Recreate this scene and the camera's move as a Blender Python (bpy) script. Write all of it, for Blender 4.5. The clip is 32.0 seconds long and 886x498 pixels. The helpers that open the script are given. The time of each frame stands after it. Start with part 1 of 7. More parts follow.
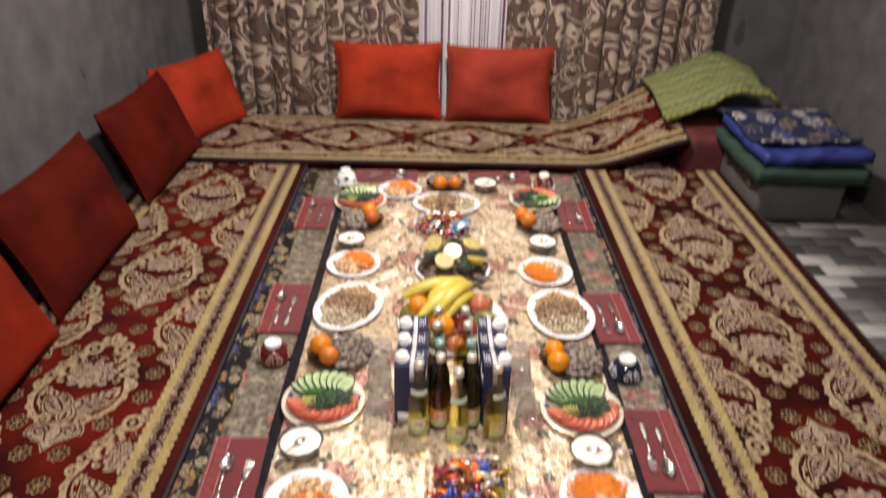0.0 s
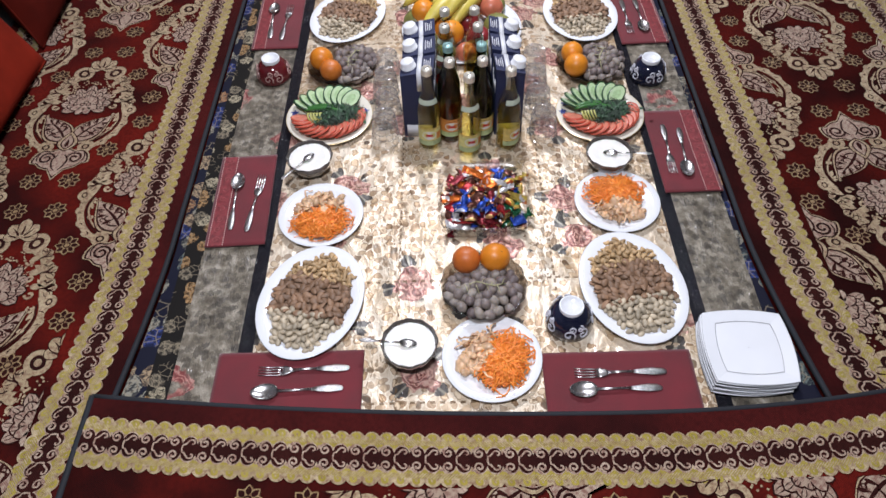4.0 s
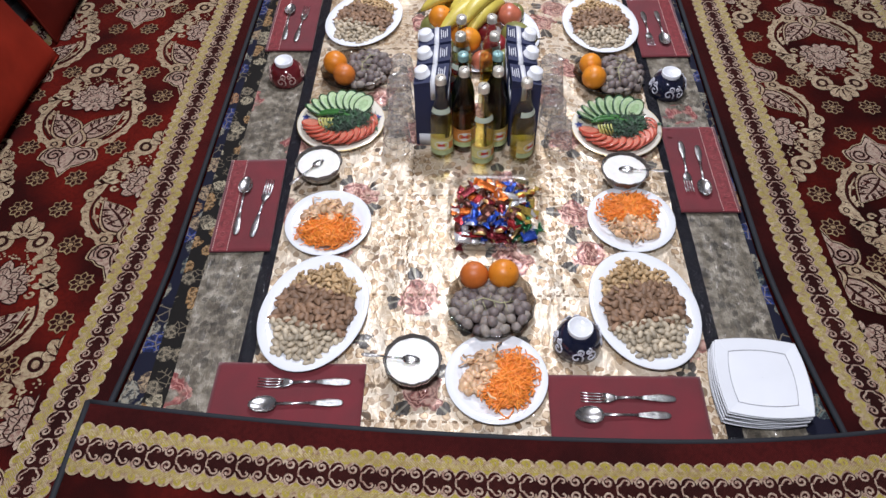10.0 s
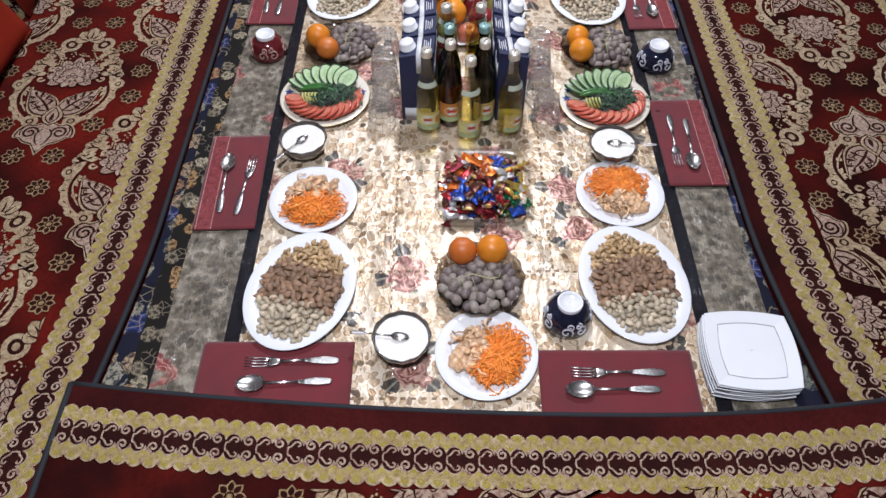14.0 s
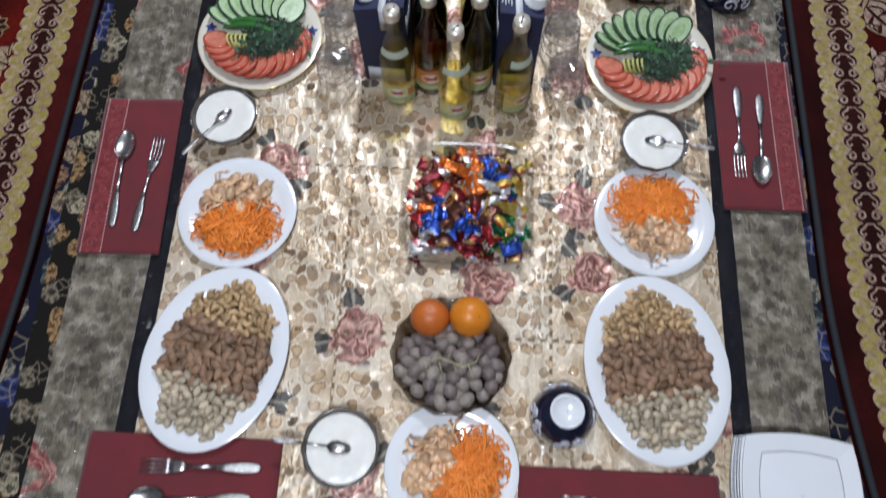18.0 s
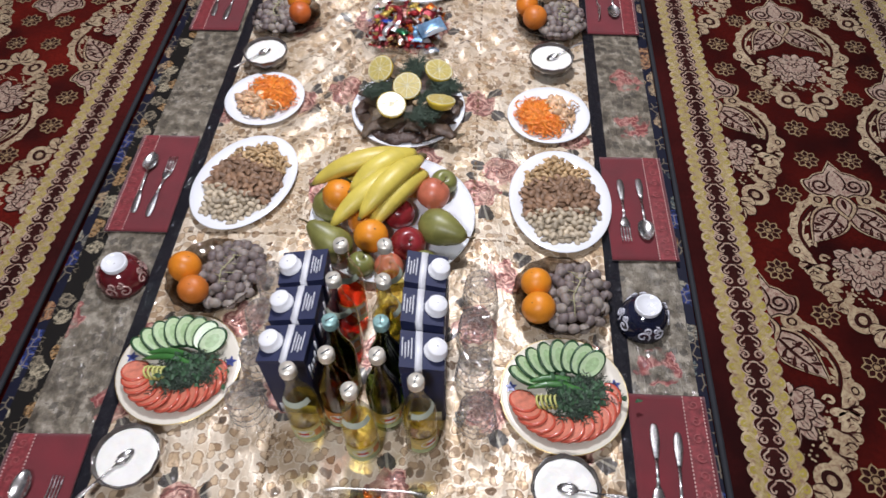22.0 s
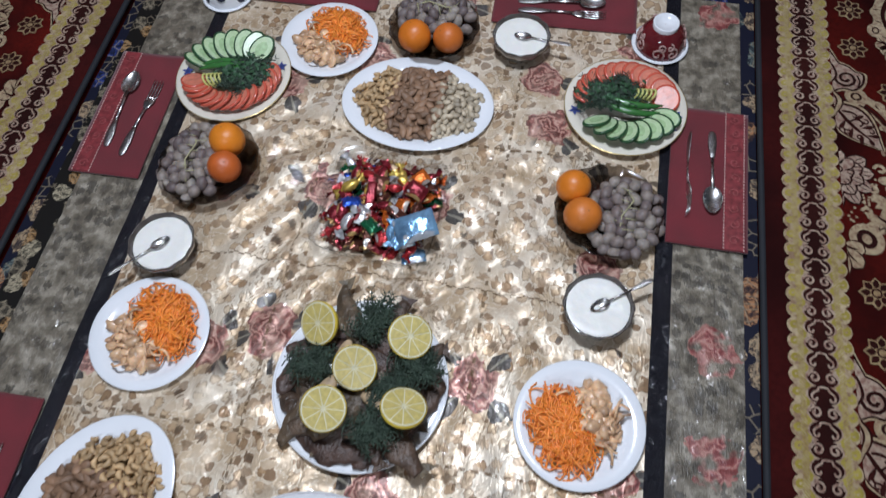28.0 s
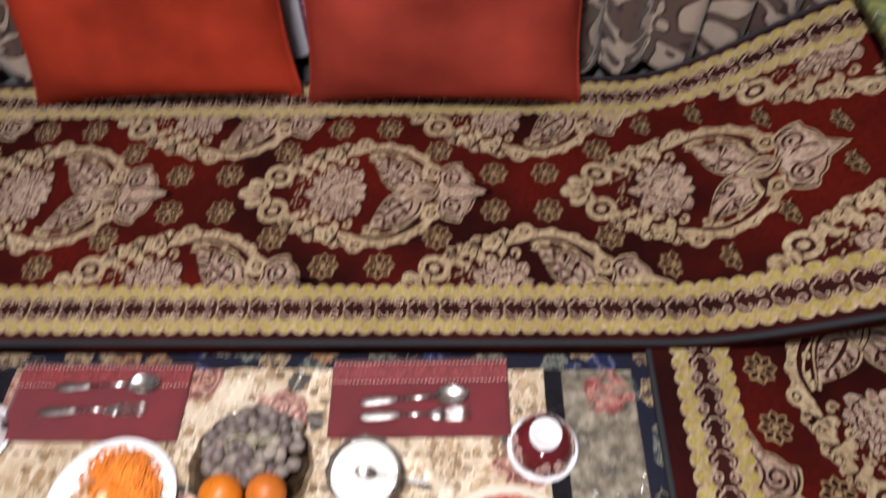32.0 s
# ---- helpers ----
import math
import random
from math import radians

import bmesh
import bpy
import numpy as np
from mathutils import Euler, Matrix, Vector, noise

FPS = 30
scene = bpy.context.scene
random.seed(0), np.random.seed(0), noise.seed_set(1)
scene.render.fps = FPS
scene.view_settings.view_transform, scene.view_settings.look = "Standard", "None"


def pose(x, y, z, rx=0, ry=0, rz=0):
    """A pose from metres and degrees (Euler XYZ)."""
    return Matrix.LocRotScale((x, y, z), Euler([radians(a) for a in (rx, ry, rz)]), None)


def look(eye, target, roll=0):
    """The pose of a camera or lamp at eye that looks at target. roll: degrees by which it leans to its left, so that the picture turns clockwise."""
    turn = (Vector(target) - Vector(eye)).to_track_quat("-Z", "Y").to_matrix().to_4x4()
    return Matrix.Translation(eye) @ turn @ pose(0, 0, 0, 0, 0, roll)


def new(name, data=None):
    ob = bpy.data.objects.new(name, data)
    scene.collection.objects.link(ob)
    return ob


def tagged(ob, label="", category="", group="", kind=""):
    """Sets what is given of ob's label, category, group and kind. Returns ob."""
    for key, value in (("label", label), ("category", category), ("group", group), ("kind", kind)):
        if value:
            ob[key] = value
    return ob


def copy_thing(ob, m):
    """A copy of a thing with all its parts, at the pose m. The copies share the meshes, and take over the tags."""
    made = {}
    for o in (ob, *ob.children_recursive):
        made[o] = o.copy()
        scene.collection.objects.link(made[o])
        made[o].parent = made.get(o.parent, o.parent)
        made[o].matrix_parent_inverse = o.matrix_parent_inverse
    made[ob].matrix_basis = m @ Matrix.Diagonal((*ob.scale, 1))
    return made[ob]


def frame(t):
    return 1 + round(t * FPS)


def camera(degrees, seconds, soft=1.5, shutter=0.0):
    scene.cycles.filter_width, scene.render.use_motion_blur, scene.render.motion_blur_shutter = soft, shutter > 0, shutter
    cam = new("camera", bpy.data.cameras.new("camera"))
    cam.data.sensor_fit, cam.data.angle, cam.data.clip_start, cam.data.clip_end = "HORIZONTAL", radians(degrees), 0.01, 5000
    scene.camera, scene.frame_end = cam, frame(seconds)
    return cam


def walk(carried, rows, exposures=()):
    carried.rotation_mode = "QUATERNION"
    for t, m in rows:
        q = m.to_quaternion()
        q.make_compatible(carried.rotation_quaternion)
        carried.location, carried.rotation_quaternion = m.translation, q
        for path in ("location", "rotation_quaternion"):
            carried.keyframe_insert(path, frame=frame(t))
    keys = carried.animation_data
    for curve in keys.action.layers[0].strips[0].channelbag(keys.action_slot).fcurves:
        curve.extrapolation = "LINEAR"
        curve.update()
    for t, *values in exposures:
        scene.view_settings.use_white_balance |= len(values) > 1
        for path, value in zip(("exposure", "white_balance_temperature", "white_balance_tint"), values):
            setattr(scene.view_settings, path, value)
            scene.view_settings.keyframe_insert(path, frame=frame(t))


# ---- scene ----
cam = camera(64.0, 32.0, shutter=0.8)
PATH = [
    (0, (-0.072, -0.77, 1.525), (-0.047, 0.977, 0.551), 1.4),
    (0.5, (-0.071, -0.772, 1.483), (-0.044, 0.868, 0.338), 0.5),
    (1, (-0.045, -0.772, 1.455), (-0.049, 0.748, 0.155), -0.7),
    (1.5, (-0.054, -0.757, 1.438), (-0.062, 0.634, 0.001), -1.4),
    (2, (-0.052, -0.738, 1.426), (-0.058, 0.571, -0.087), -1.7),
    (2.5, (-0.059, -0.731, 1.423), (-0.059, 0.581, -0.086), -1.5),
    (3, (-0.055, -0.732, 1.42), (-0.069, 0.567, -0.1), -1.8),
    (3.5, (-0.054, -0.73, 1.415), (-0.067, 0.553, -0.119), -1.9),
    (4, (-0.056, -0.72, 1.414), (-0.079, 0.543, -0.137), -2.4),
    (4.5, (-0.042, -0.698, 1.409), (-0.041, 0.531, -0.169), -1.3),
    (5, (-0.036, -0.694, 1.405), (-0.04, 0.53, -0.177), -1.4),
    (5.5, (-0.029, -0.697, 1.4), (-0.047, 0.537, -0.174), -1.7),
    (6, (-0.022, -0.7, 1.395), (-0.052, 0.547, -0.168), -2.0),
    (6.5, (-0.018, -0.694, 1.393), (-0.043, 0.553, -0.17), -1.8),
    (7, (-0.01, -0.667, 1.389), (0.0, 0.557, -0.193), 0.3),
    (7.5, (-0.013, -0.657, 1.392), (0.011, 0.558, -0.196), -0.1),
    (8, (-0.025, -0.659, 1.388), (0.007, 0.563, -0.195), -0.2),
    (8.5, (-0.03, -0.651, 1.387), (-0.021, 0.587, -0.183), -0.8),
    (9, (-0.036, -0.64, 1.392), (-0.042, 0.59, -0.185), -0.8),
    (9.5, (-0.039, -0.657, 1.395), (-0.083, 0.601, -0.159), -1.7),
    (10, (-0.047, -0.67, 1.405), (-0.103, 0.593, -0.145), -1.5),
    (10.5, (-0.055, -0.666, 1.39), (-0.092, 0.593, -0.164), -0.8),
    (11, (-0.061, -0.661, 1.392), (-0.083, 0.593, -0.166), -0.6),
    (11.5, (-0.069, -0.671, 1.395), (-0.126, 0.566, -0.175), -0.7),
    (12, (-0.079, -0.675, 1.394), (-0.107, 0.555, -0.183), -0.4),
    (12.5, (-0.07, -0.661, 1.386), (-0.061, 0.543, -0.21), 0.3),
    (13, (-0.069, -0.653, 1.385), (-0.057, 0.555, -0.209), -0.1),
    (13.5, (-0.063, -0.659, 1.387), (-0.075, 0.541, -0.212), -0.7),
    (14, (-0.056, -0.662, 1.385), (-0.068, 0.554, -0.203), -0.5),
    (14.5, (-0.051, -0.648, 1.383), (-0.069, 0.562, -0.209), -0.3),
    (15, (-0.043, -0.586, 1.375), (-0.066, 0.577, -0.247), -0.5),
    (15.5, (-0.03, -0.451, 1.358), (-0.062, 0.602, -0.334), -1.2),
    (16, (-0.015, -0.303, 1.337), (-0.056, 0.623, -0.432), -2.0),
    (16.5, (0.0, -0.206, 1.319), (-0.048, 0.63, -0.498), -2.3),
    (17, (0.066, -0.135, 1.301), (-0.03, 0.605, -0.555), -5.0),
    (17.5, (0.039, -0.06, 1.276), (-0.021, 0.619, -0.604), -2.3),
    (18, (0.028, 0.038, 1.26), (-0.022, 0.72, -0.62), -1.4),
    (18.5, (0.035, 0.126, 1.269), (-0.014, 0.863, -0.59), -1.8),
    (19, (0.061, 0.19, 1.283), (0.003, 0.981, -0.552), -2.9),
    (19.5, (0.101, 0.209, 1.309), (-0.012, 1.125, -0.465), -3.9),
    (20, (0.14, 0.228, 1.327), (0.029, 1.241, -0.394), -2.7),
    (20.5, (0.151, 0.234, 1.345), (0.011, 1.345, -0.312), -3.3),
    (21, (0.155, 0.244, 1.359), (0.025, 1.419, -0.254), -2.5),
    (21.5, (0.18, 0.252, 1.365), (0.047, 1.46, -0.222), -1.9),
    (22, (0.21, 0.269, 1.356), (0.113, 1.475, -0.237), -1.6),
    (22.5, (0.253, 0.338, 1.327), (0.125, 1.498, -0.298), -3.4),
    (23, (0.291, 0.46, 1.323), (0.094, 1.616, -0.298), -4.3),
    (23.5, (0.33, 0.542, 1.325), (0.025, 1.708, -0.271), -5.7),
    (24, (0.36, 0.581, 1.352), (0.014, 1.736, -0.244), -6.1),
    (24.5, (0.358, 0.629, 1.351), (-0.014, 1.785, -0.238), -7.2),
    (25, (0.35, 0.696, 1.346), (-0.015, 1.812, -0.269), -7.1),
    (25.5, (0.32, 0.813, 1.322), (0.001, 1.845, -0.353), -6.3),
    (26, (0.287, 0.946, 1.294), (0.022, 1.895, -0.442), -5.3),
    (26.5, (0.268, 1.063, 1.278), (0.033, 1.974, -0.487), -4.8),
    (27, (0.269, 1.214, 1.264), (0.098, 2.128, -0.506), -3.9),
    (27.5, (0.254, 1.34, 1.262), (0.04, 2.25, -0.506), -4.5),
    (28, (0.257, 1.439, 1.247), (0.033, 2.326, -0.531), -4.6),
    (28.5, (0.255, 1.493, 1.23), (0.029, 2.378, -0.549), -4.4),
    (29, (0.254, 1.587, 1.216), (0.051, 2.481, -0.562), -3.5),
    (29.5, (0.253, 1.7, 1.215), (0.058, 2.564, -0.578), -4.7),
    (30, (0.257, 1.788, 1.212), (0.113, 2.638, -0.592), -5.0),
    (30.5, (0.26, 1.895, 1.205), (0.108, 2.703, -0.618), -5.2),
    (31, (0.289, 2.04, 1.215), (0.145, 2.898, -0.586), -4.2),
    (31.5, (0.333, 2.12, 1.22), (0.215, 3.133, -0.5), -3.0),
    (32, (0.358, 2.183, 1.243), (0.298, 3.368, -0.368), -2.6),
]
EXPOSURES = [(0.0, 0.6, 7900, 14), (1.0, 0.44, 6900, 13), (2.5, 0.33, 6150, 12), (14.5, 0.33, 6150, 12), (17.0, -0.08, 5900, 7), (19.0, -0.07, 5950, 7), (21.0, 0.17, 6280, 12), (22.5, 0.23, 6300, 13), (24.0, 0.14, 6280, 13), (27.0, -0.28, 5750, 7), (30.3, -0.17, 5800, 7), (31.2, 0.17, 6100, 10), (32.0, 0.55, 6900, 13)]
walk(cam, [(t, look(eye, target, roll)) for t, eye, target, roll in PATH], EXPOSURES)

# ---- light ----
world = bpy.data.worlds.new("room_dusk")
scene.world = world
world.use_nodes = True
world.node_tree.nodes["Background"].inputs[0].default_value = (0.55, 0.6, 0.7, 1)
world.node_tree.nodes["Background"].inputs[1].default_value = 0.05


def bulb(x, y, z, watts, size, colour=(0.96, 0.955, 1.0)):
    data = bpy.data.lights.new("unseen_ceiling_bulb", "AREA")
    data.shape, data.size, data.energy, data.color = "DISK", size, watts, colour
    ob = new("unseen_ceiling_bulb", data)
    ob.location = (x, y, z)
    return ob


bulb(0.05, 2.2, 2.5, 62, 0.3)
# added fill, not a known lamp: brightens the front of the meal
bulb(-0.2, -0.55, 2.5, 47, 0.3)


# ---- mesh helpers ----
class Geo:
    """Collects vertices and faces of one mesh, with a material slot for each face."""

    def __init__(self):
        self.v, self.f, self.m = [], [], []

    def add(self, verts, faces, slot=0, m=None):
        start = len(self.v)
        if m is not None:
            a = np.array(m)
            verts = np.asarray(verts, float) @ a[:3, :3].T + a[:3, 3]
        self.v.extend(map(tuple, verts))
        self.f.extend(tuple(start + i for i in face) for face in faces)
        self.m.extend([slot] * len(faces))
        return self

    def geo(self, other, m=None, slots=None):
        start = len(self.v)
        verts = np.asarray(other.v, float)
        if m is not None:
            a = np.array(m)
            verts = verts @ a[:3, :3].T + a[:3, 3]
        self.v.extend(map(tuple, verts))
        self.f.extend(tuple(start + i for i in face) for face in other.f)
        self.m.extend(slots[s] if slots else s for s in other.m)
        return self

    def mesh(self, name, mats, smooth=True):
        me = bpy.data.meshes.new(name)
        me.from_pydata([tuple(map(float, p)) for p in self.v], [], self.f)
        for mt in mats if isinstance(mats, (list, tuple)) else [mats]:
            me.materials.append(mt)
        me.polygons.foreach_set("material_index", self.m)
        me.polygons.foreach_set("use_smooth", [smooth] * len(self.f))
        me.update()
        return me


def place(ob, parent=None, m=None):
    if parent is not None:
        ob.parent = parent
    if m is not None:
        ob.matrix_basis = m
    return ob


def part(name, geo, mats, parent, label="", m=None, smooth=True):
    """One mesh object under a thing or part; geo may be a ready mesh."""
    me = geo.mesh(name, mats, smooth) if isinstance(geo, Geo) else geo
    ob = place(new(name, me), parent, m)
    return tagged(ob, label)


def thing(name, label, category, group="", m=None, kind=""):
    ob = new(name)
    ob.empty_display_size = 0.05
    return tagged(place(ob, None, m), label, category, group, kind)


def solid(name, geo, mats, label, category, group="", m=None, kind="", smooth=True):
    """A top-level thing that is one mesh."""
    me = geo.mesh(name, mats, smooth) if isinstance(geo, Geo) else geo
    return tagged(place(new(name, me), None, m), label, category, group, kind)


def lathe(profile, seg=40, sx=1.0, sy=1.0, power=2.0, slot=0, geo=None):
    """Turns (radius, height) pairs round z; power above 2 makes the outline squarer."""
    verts, faces = [], []
    for r, z in profile:
        for k in range(seg):
            a = 2 * math.pi * k / seg
            c, s = math.cos(a), math.sin(a)
            q = (abs(c) ** power + abs(s) ** power) ** (-1 / power)
            verts.append((r * q * c * sx, r * q * s * sy, z))
    for j in range(len(profile) - 1):
        for k in range(seg):
            n = (k + 1) % seg
            faces.append((j * seg + k, j * seg + n, (j + 1) * seg + n, (j + 1) * seg + k))
    return (geo or Geo()).add(verts, faces, slot)


def blob(rx, ry, rz, seg=12, rings=8, bend=0.0):
    """Verts and faces of an ellipsoid; bend curves its x axis towards y."""
    verts, faces = [], []
    for j in range(rings + 1):
        th = math.pi * j / rings
        for k in range(seg):
            a = 2 * math.pi * k / seg
            x = -math.cos(th)
            y, z = math.sin(th) * math.cos(a), math.sin(th) * math.sin(a)
            verts.append((x * rx, y * ry + bend * x * x, z * rz))
    for j in range(rings):
        for k in range(seg):
            n = (k + 1) % seg
            faces.append((j * seg + k, (j + 1) * seg + k, (j + 1) * seg + n, j * seg + n))
    return verts, faces


def tube(points, radius, seg=6, flat=1.0):
    """A tube along points; radius may be a list. flat squeezes its height."""
    pts = [Vector(p) for p in points]
    rad = radius if isinstance(radius, (list, tuple)) else [radius] * len(pts)
    verts, faces = [], []
    for i, p in enumerate(pts):
        d = (pts[min(i + 1, len(pts) - 1)] - pts[max(i - 1, 0)]).normalized()
        side = d.cross(Vector((0, 0, 1)))
        side = side.normalized() if side.length > 1e-4 else Vector((1, 0, 0))
        up = side.cross(d)
        for k in range(seg):
            a = 2 * math.pi * k / seg
            verts.append(p + side * (rad[i] * math.cos(a)) + up * (rad[i] * flat * math.sin(a)))
    for i in range(len(pts) - 1):
        for k in range(seg):
            n = (k + 1) % seg
            faces.append((i * seg + k, i * seg + n, (i + 1) * seg + n, (i + 1) * seg + k))
    faces.append(tuple(reversed(range(seg))))
    faces.append(tuple((len(pts) - 1) * seg + k for k in range(seg)))
    return verts, faces


def slab(x0, x1, y0, y1, z0, z1, bevel=0.0, segs=2):
    """A box with rounded edges."""
    bm = bmesh.new()
    bmesh.ops.create_cube(bm, size=1)
    for v in bm.verts:
        v.co = ((x0 + x1) / 2 + v.co.x * (x1 - x0), (y0 + y1) / 2 + v.co.y * (y1 - y0), (z0 + z1) / 2 + v.co.z * (z1 - z0))
    if bevel:
        bmesh.ops.bevel(bm, geom=bm.edges[:], offset=bevel, segments=segs, affect="EDGES", profile=0.5)
    bm.verts.ensure_lookup_table()
    bm.verts.index_update()
    g = Geo().add([tuple(v.co) for v in bm.verts], [tuple(v.index for v in f.verts) for f in bm.faces])
    bm.free()
    return g


def sheet(x0, x1, y0, y1, nx, ny, height, thick=0.0):
    """A cloth sheet of nx by ny cells whose height is height(x, y); thick adds an underside and rim."""
    verts, faces = [], []
    for j in range(ny + 1):
        for i in range(nx + 1):
            x, y = x0 + (x1 - x0) * i / nx, y0 + (y1 - y0) * j / ny
            verts.append((x, y, height(x, y)))
    w = nx + 1
    for j in range(ny):
        for i in range(nx):
            a = j * w + i
            faces.append((a, a + 1, a + w + 1, a + w))
    if thick:
        n = len(verts)
        verts += [(x, y, z - thick) for x, y, z in verts]
        faces += [tuple(n + k for k in reversed(f)) for f in list(faces)]
        rim = [i for i in range(w)] + [j * w + nx for j in range(1, ny + 1)] + [ny * w + i for i in range(nx - 1, -1, -1)] + [j * w for j in range(ny - 1, 0, -1)]
        for a, b in zip(rim, rim[1:] + rim[:1]):
            faces.append((b, a, n + a, n + b))
    return Geo().add(verts, faces)


def ribbon(points, width, z=0.0, closed=False):
    """A flat band along 2D points; width may be a list."""
    n = len(points)
    verts, faces = [], []
    for i, (x, y) in enumerate(points):
        a = points[(i - 1) % n] if closed or i else points[0]
        b = points[(i + 1) % n] if closed or i < n - 1 else points[-1]
        dx, dy = b[0] - a[0], b[1] - a[1]
        d = math.hypot(dx, dy) or 1
        w = (width[i] if isinstance(width, (list, tuple)) else width) / 2
        verts += [(x - dy / d * w, y + dx / d * w, z), (x + dy / d * w, y - dx / d * w, z)]
    for i in range(n if closed else n - 1):
        a, b = 2 * i, 2 * ((i + 1) % n)
        faces.append((a, a + 1, b + 1, b))
    return verts, faces


def fan(points, z=0.0):
    """A flat filled outline, star-shaped about its mean."""
    c = np.mean(np.array(points), 0)
    verts = [(c[0], c[1], z)] + [(x, y, z) for x, y in points]
    n = len(points)
    return verts, [(0, 1 + i, 1 + (i + 1) % n) for i in range(n)]


def petal(length, width, n=10, tip=0.25):
    """Outline of a petal from the origin along y."""
    side = [(width / 2 * math.sin(math.pi * (i / n) ** 0.8) * (1 - tip * i / n), length * i / n) for i in range(n + 1)]
    return side + [(-x, y) for x, y in reversed(side[1:-1])]


def turn2(points, degrees, dx=0.0, dy=0.0, s=1.0):
    c, k = math.cos(radians(degrees)), math.sin(radians(degrees))
    return [(dx + s * (x * c - y * k), dy + s * (x * k + y * c)) for x, y in points]


def spiral(r, turns=1.1, n=14, grow=0.15, start=0.0, hand=1):
    return [(r * (grow + (1 - grow) * i / n) * math.cos(start + hand * turns * 2 * math.pi * i / n), r * (grow + (1 - grow) * i / n) * math.sin(start + hand * turns * 2 * math.pi * i / n)) for i in range(n + 1)]


# ---- materials ----
def nodes_of(name):
    mt = bpy.data.materials.new(name)
    mt.use_nodes = True
    return mt, mt.node_tree.nodes, mt.node_tree.links, mt.node_tree.nodes["Principled BSDF"]


def ramp(nodes, links, source, stops, constant=False):
    r = nodes.new("ShaderNodeValToRGB")
    r.color_ramp.interpolation = "CONSTANT" if constant else "LINEAR"
    while len(r.color_ramp.elements) < len(stops):
        r.color_ramp.elements.new(0.5)
    for e, (p, c) in zip(r.color_ramp.elements, stops):
        e.position, e.color = p, (*c, 1) if len(c) == 3 else c
    links.new(source, r.inputs[0])
    return r.outputs[0]


def mixed(nodes, links, fac, a, b, mode="MIX"):
    n = nodes.new("ShaderNodeMix")
    n.data_type, n.blend_type = "RGBA", mode
    for sock, val in ((n.inputs[0], fac), (n.inputs[6], a), (n.inputs[7], b)):
        if hasattr(val, "links"):
            links.new(val, sock)
        else:
            sock.default_value = val if isinstance(val, (int, float)) else (*val, 1) if len(val) == 3 else val
    return n.outputs[2]


def calc(nodes, links, op, a, b=0.0, c=0.0):
    n = nodes.new("ShaderNodeMath")
    n.operation = op
    for sock, val in zip(n.inputs, (a, b, c)):
        if hasattr(val, "links"):
            links.new(val, sock)
        else:
            sock.default_value = val
    return n.outputs[0]


def noise_of(nodes, links, vec, scale, detail=3.0, rough=0.55, distort=0.0):
    n = nodes.new("ShaderNodeTexNoise")
    n.inputs["Scale"].default_value, n.inputs["Detail"].default_value = scale, detail
    n.inputs["Roughness"].default_value, n.inputs["Distortion"].default_value = rough, distort
    if vec is not None:
        links.new(vec, n.inputs["Vector"])
    return n.outputs["Fac"]


def scaled(nodes, links, vec, sx, sy, sz, rot=0.0):
    n = nodes.new("ShaderNodeMapping")
    n.inputs["Scale"].default_value = (sx, sy, sz)
    n.inputs["Rotation"].default_value = (0, 0, rot)
    links.new(vec, n.inputs[0])
    return n.outputs[0]


def bumped(nodes, links, bs, height, strength, dist=0.001, coat=False):
    b = nodes.new("ShaderNodeBump")
    b.inputs["Strength"].default_value, b.inputs["Distance"].default_value = strength, dist
    links.new(height, b.inputs["Height"])
    links.new(b.outputs[0], bs.inputs["Coat Normal" if coat else "Normal"])
    return b


def surface(name, colour, rough=0.5, metal=0.0, vary=0.18, size=25.0, grain=300.0, relief=0.2, coat=0.0, sheen=0.0, subsurface=0.0, spread=0.0, depth=0.0008, spec=0.5):
    """A plain stuff with blotches, fine grain and, by spread, a difference from object to object."""
    mt, nodes, links, bs = nodes_of(name)
    pos = nodes.new("ShaderNodeTexCoord").outputs["Object"]
    big, fine = noise_of(nodes, links, pos, size, 4), noise_of(nodes, links, pos, grain, 2)
    lo, hi = [max(0, c * (1 - vary)) for c in colour], [min(1, c * (1 + vary)) for c in colour]
    col = ramp(nodes, links, big, [(0.3, lo), (0.7, hi)])
    col = mixed(nodes, links, calc(nodes, links, "MULTIPLY", fine, vary * 0.8), col, [c * 0.6 for c in colour])
    if spread:
        info = nodes.new("ShaderNodeObjectInfo")
        hsv = nodes.new("ShaderNodeHueSaturation")
        links.new(col, hsv.inputs["Color"])
        links.new(calc(nodes, links, "MULTIPLY_ADD", info.outputs["Random"], spread, 1 - spread / 2), hsv.inputs["Value"])
        links.new(calc(nodes, links, "MULTIPLY_ADD", info.outputs["Random"], spread * 0.08, 0.5 - spread * 0.04), hsv.inputs["Hue"])
        col = hsv.outputs[0]
    links.new(col, bs.inputs["Base Color"])
    bs.inputs["Metallic"].default_value = metal
    links.new(calc(nodes, links, "MULTIPLY_ADD", big, 0.25 * rough, rough * 0.87), bs.inputs["Roughness"])
    bs.inputs["Coat Weight"].default_value, bs.inputs["Coat Roughness"].default_value = coat, 0.08
    bs.inputs["Specular IOR Level"].default_value = spec
    bs.inputs["Sheen Weight"].default_value = sheen
    bs.inputs["Subsurface Weight"].default_value = subsurface
    bs.inputs["Subsurface Radius"].default_value = (0.006, 0.004, 0.002)
    if relief:
        bumped(nodes, links, bs, fine, relief, depth)
    return mt


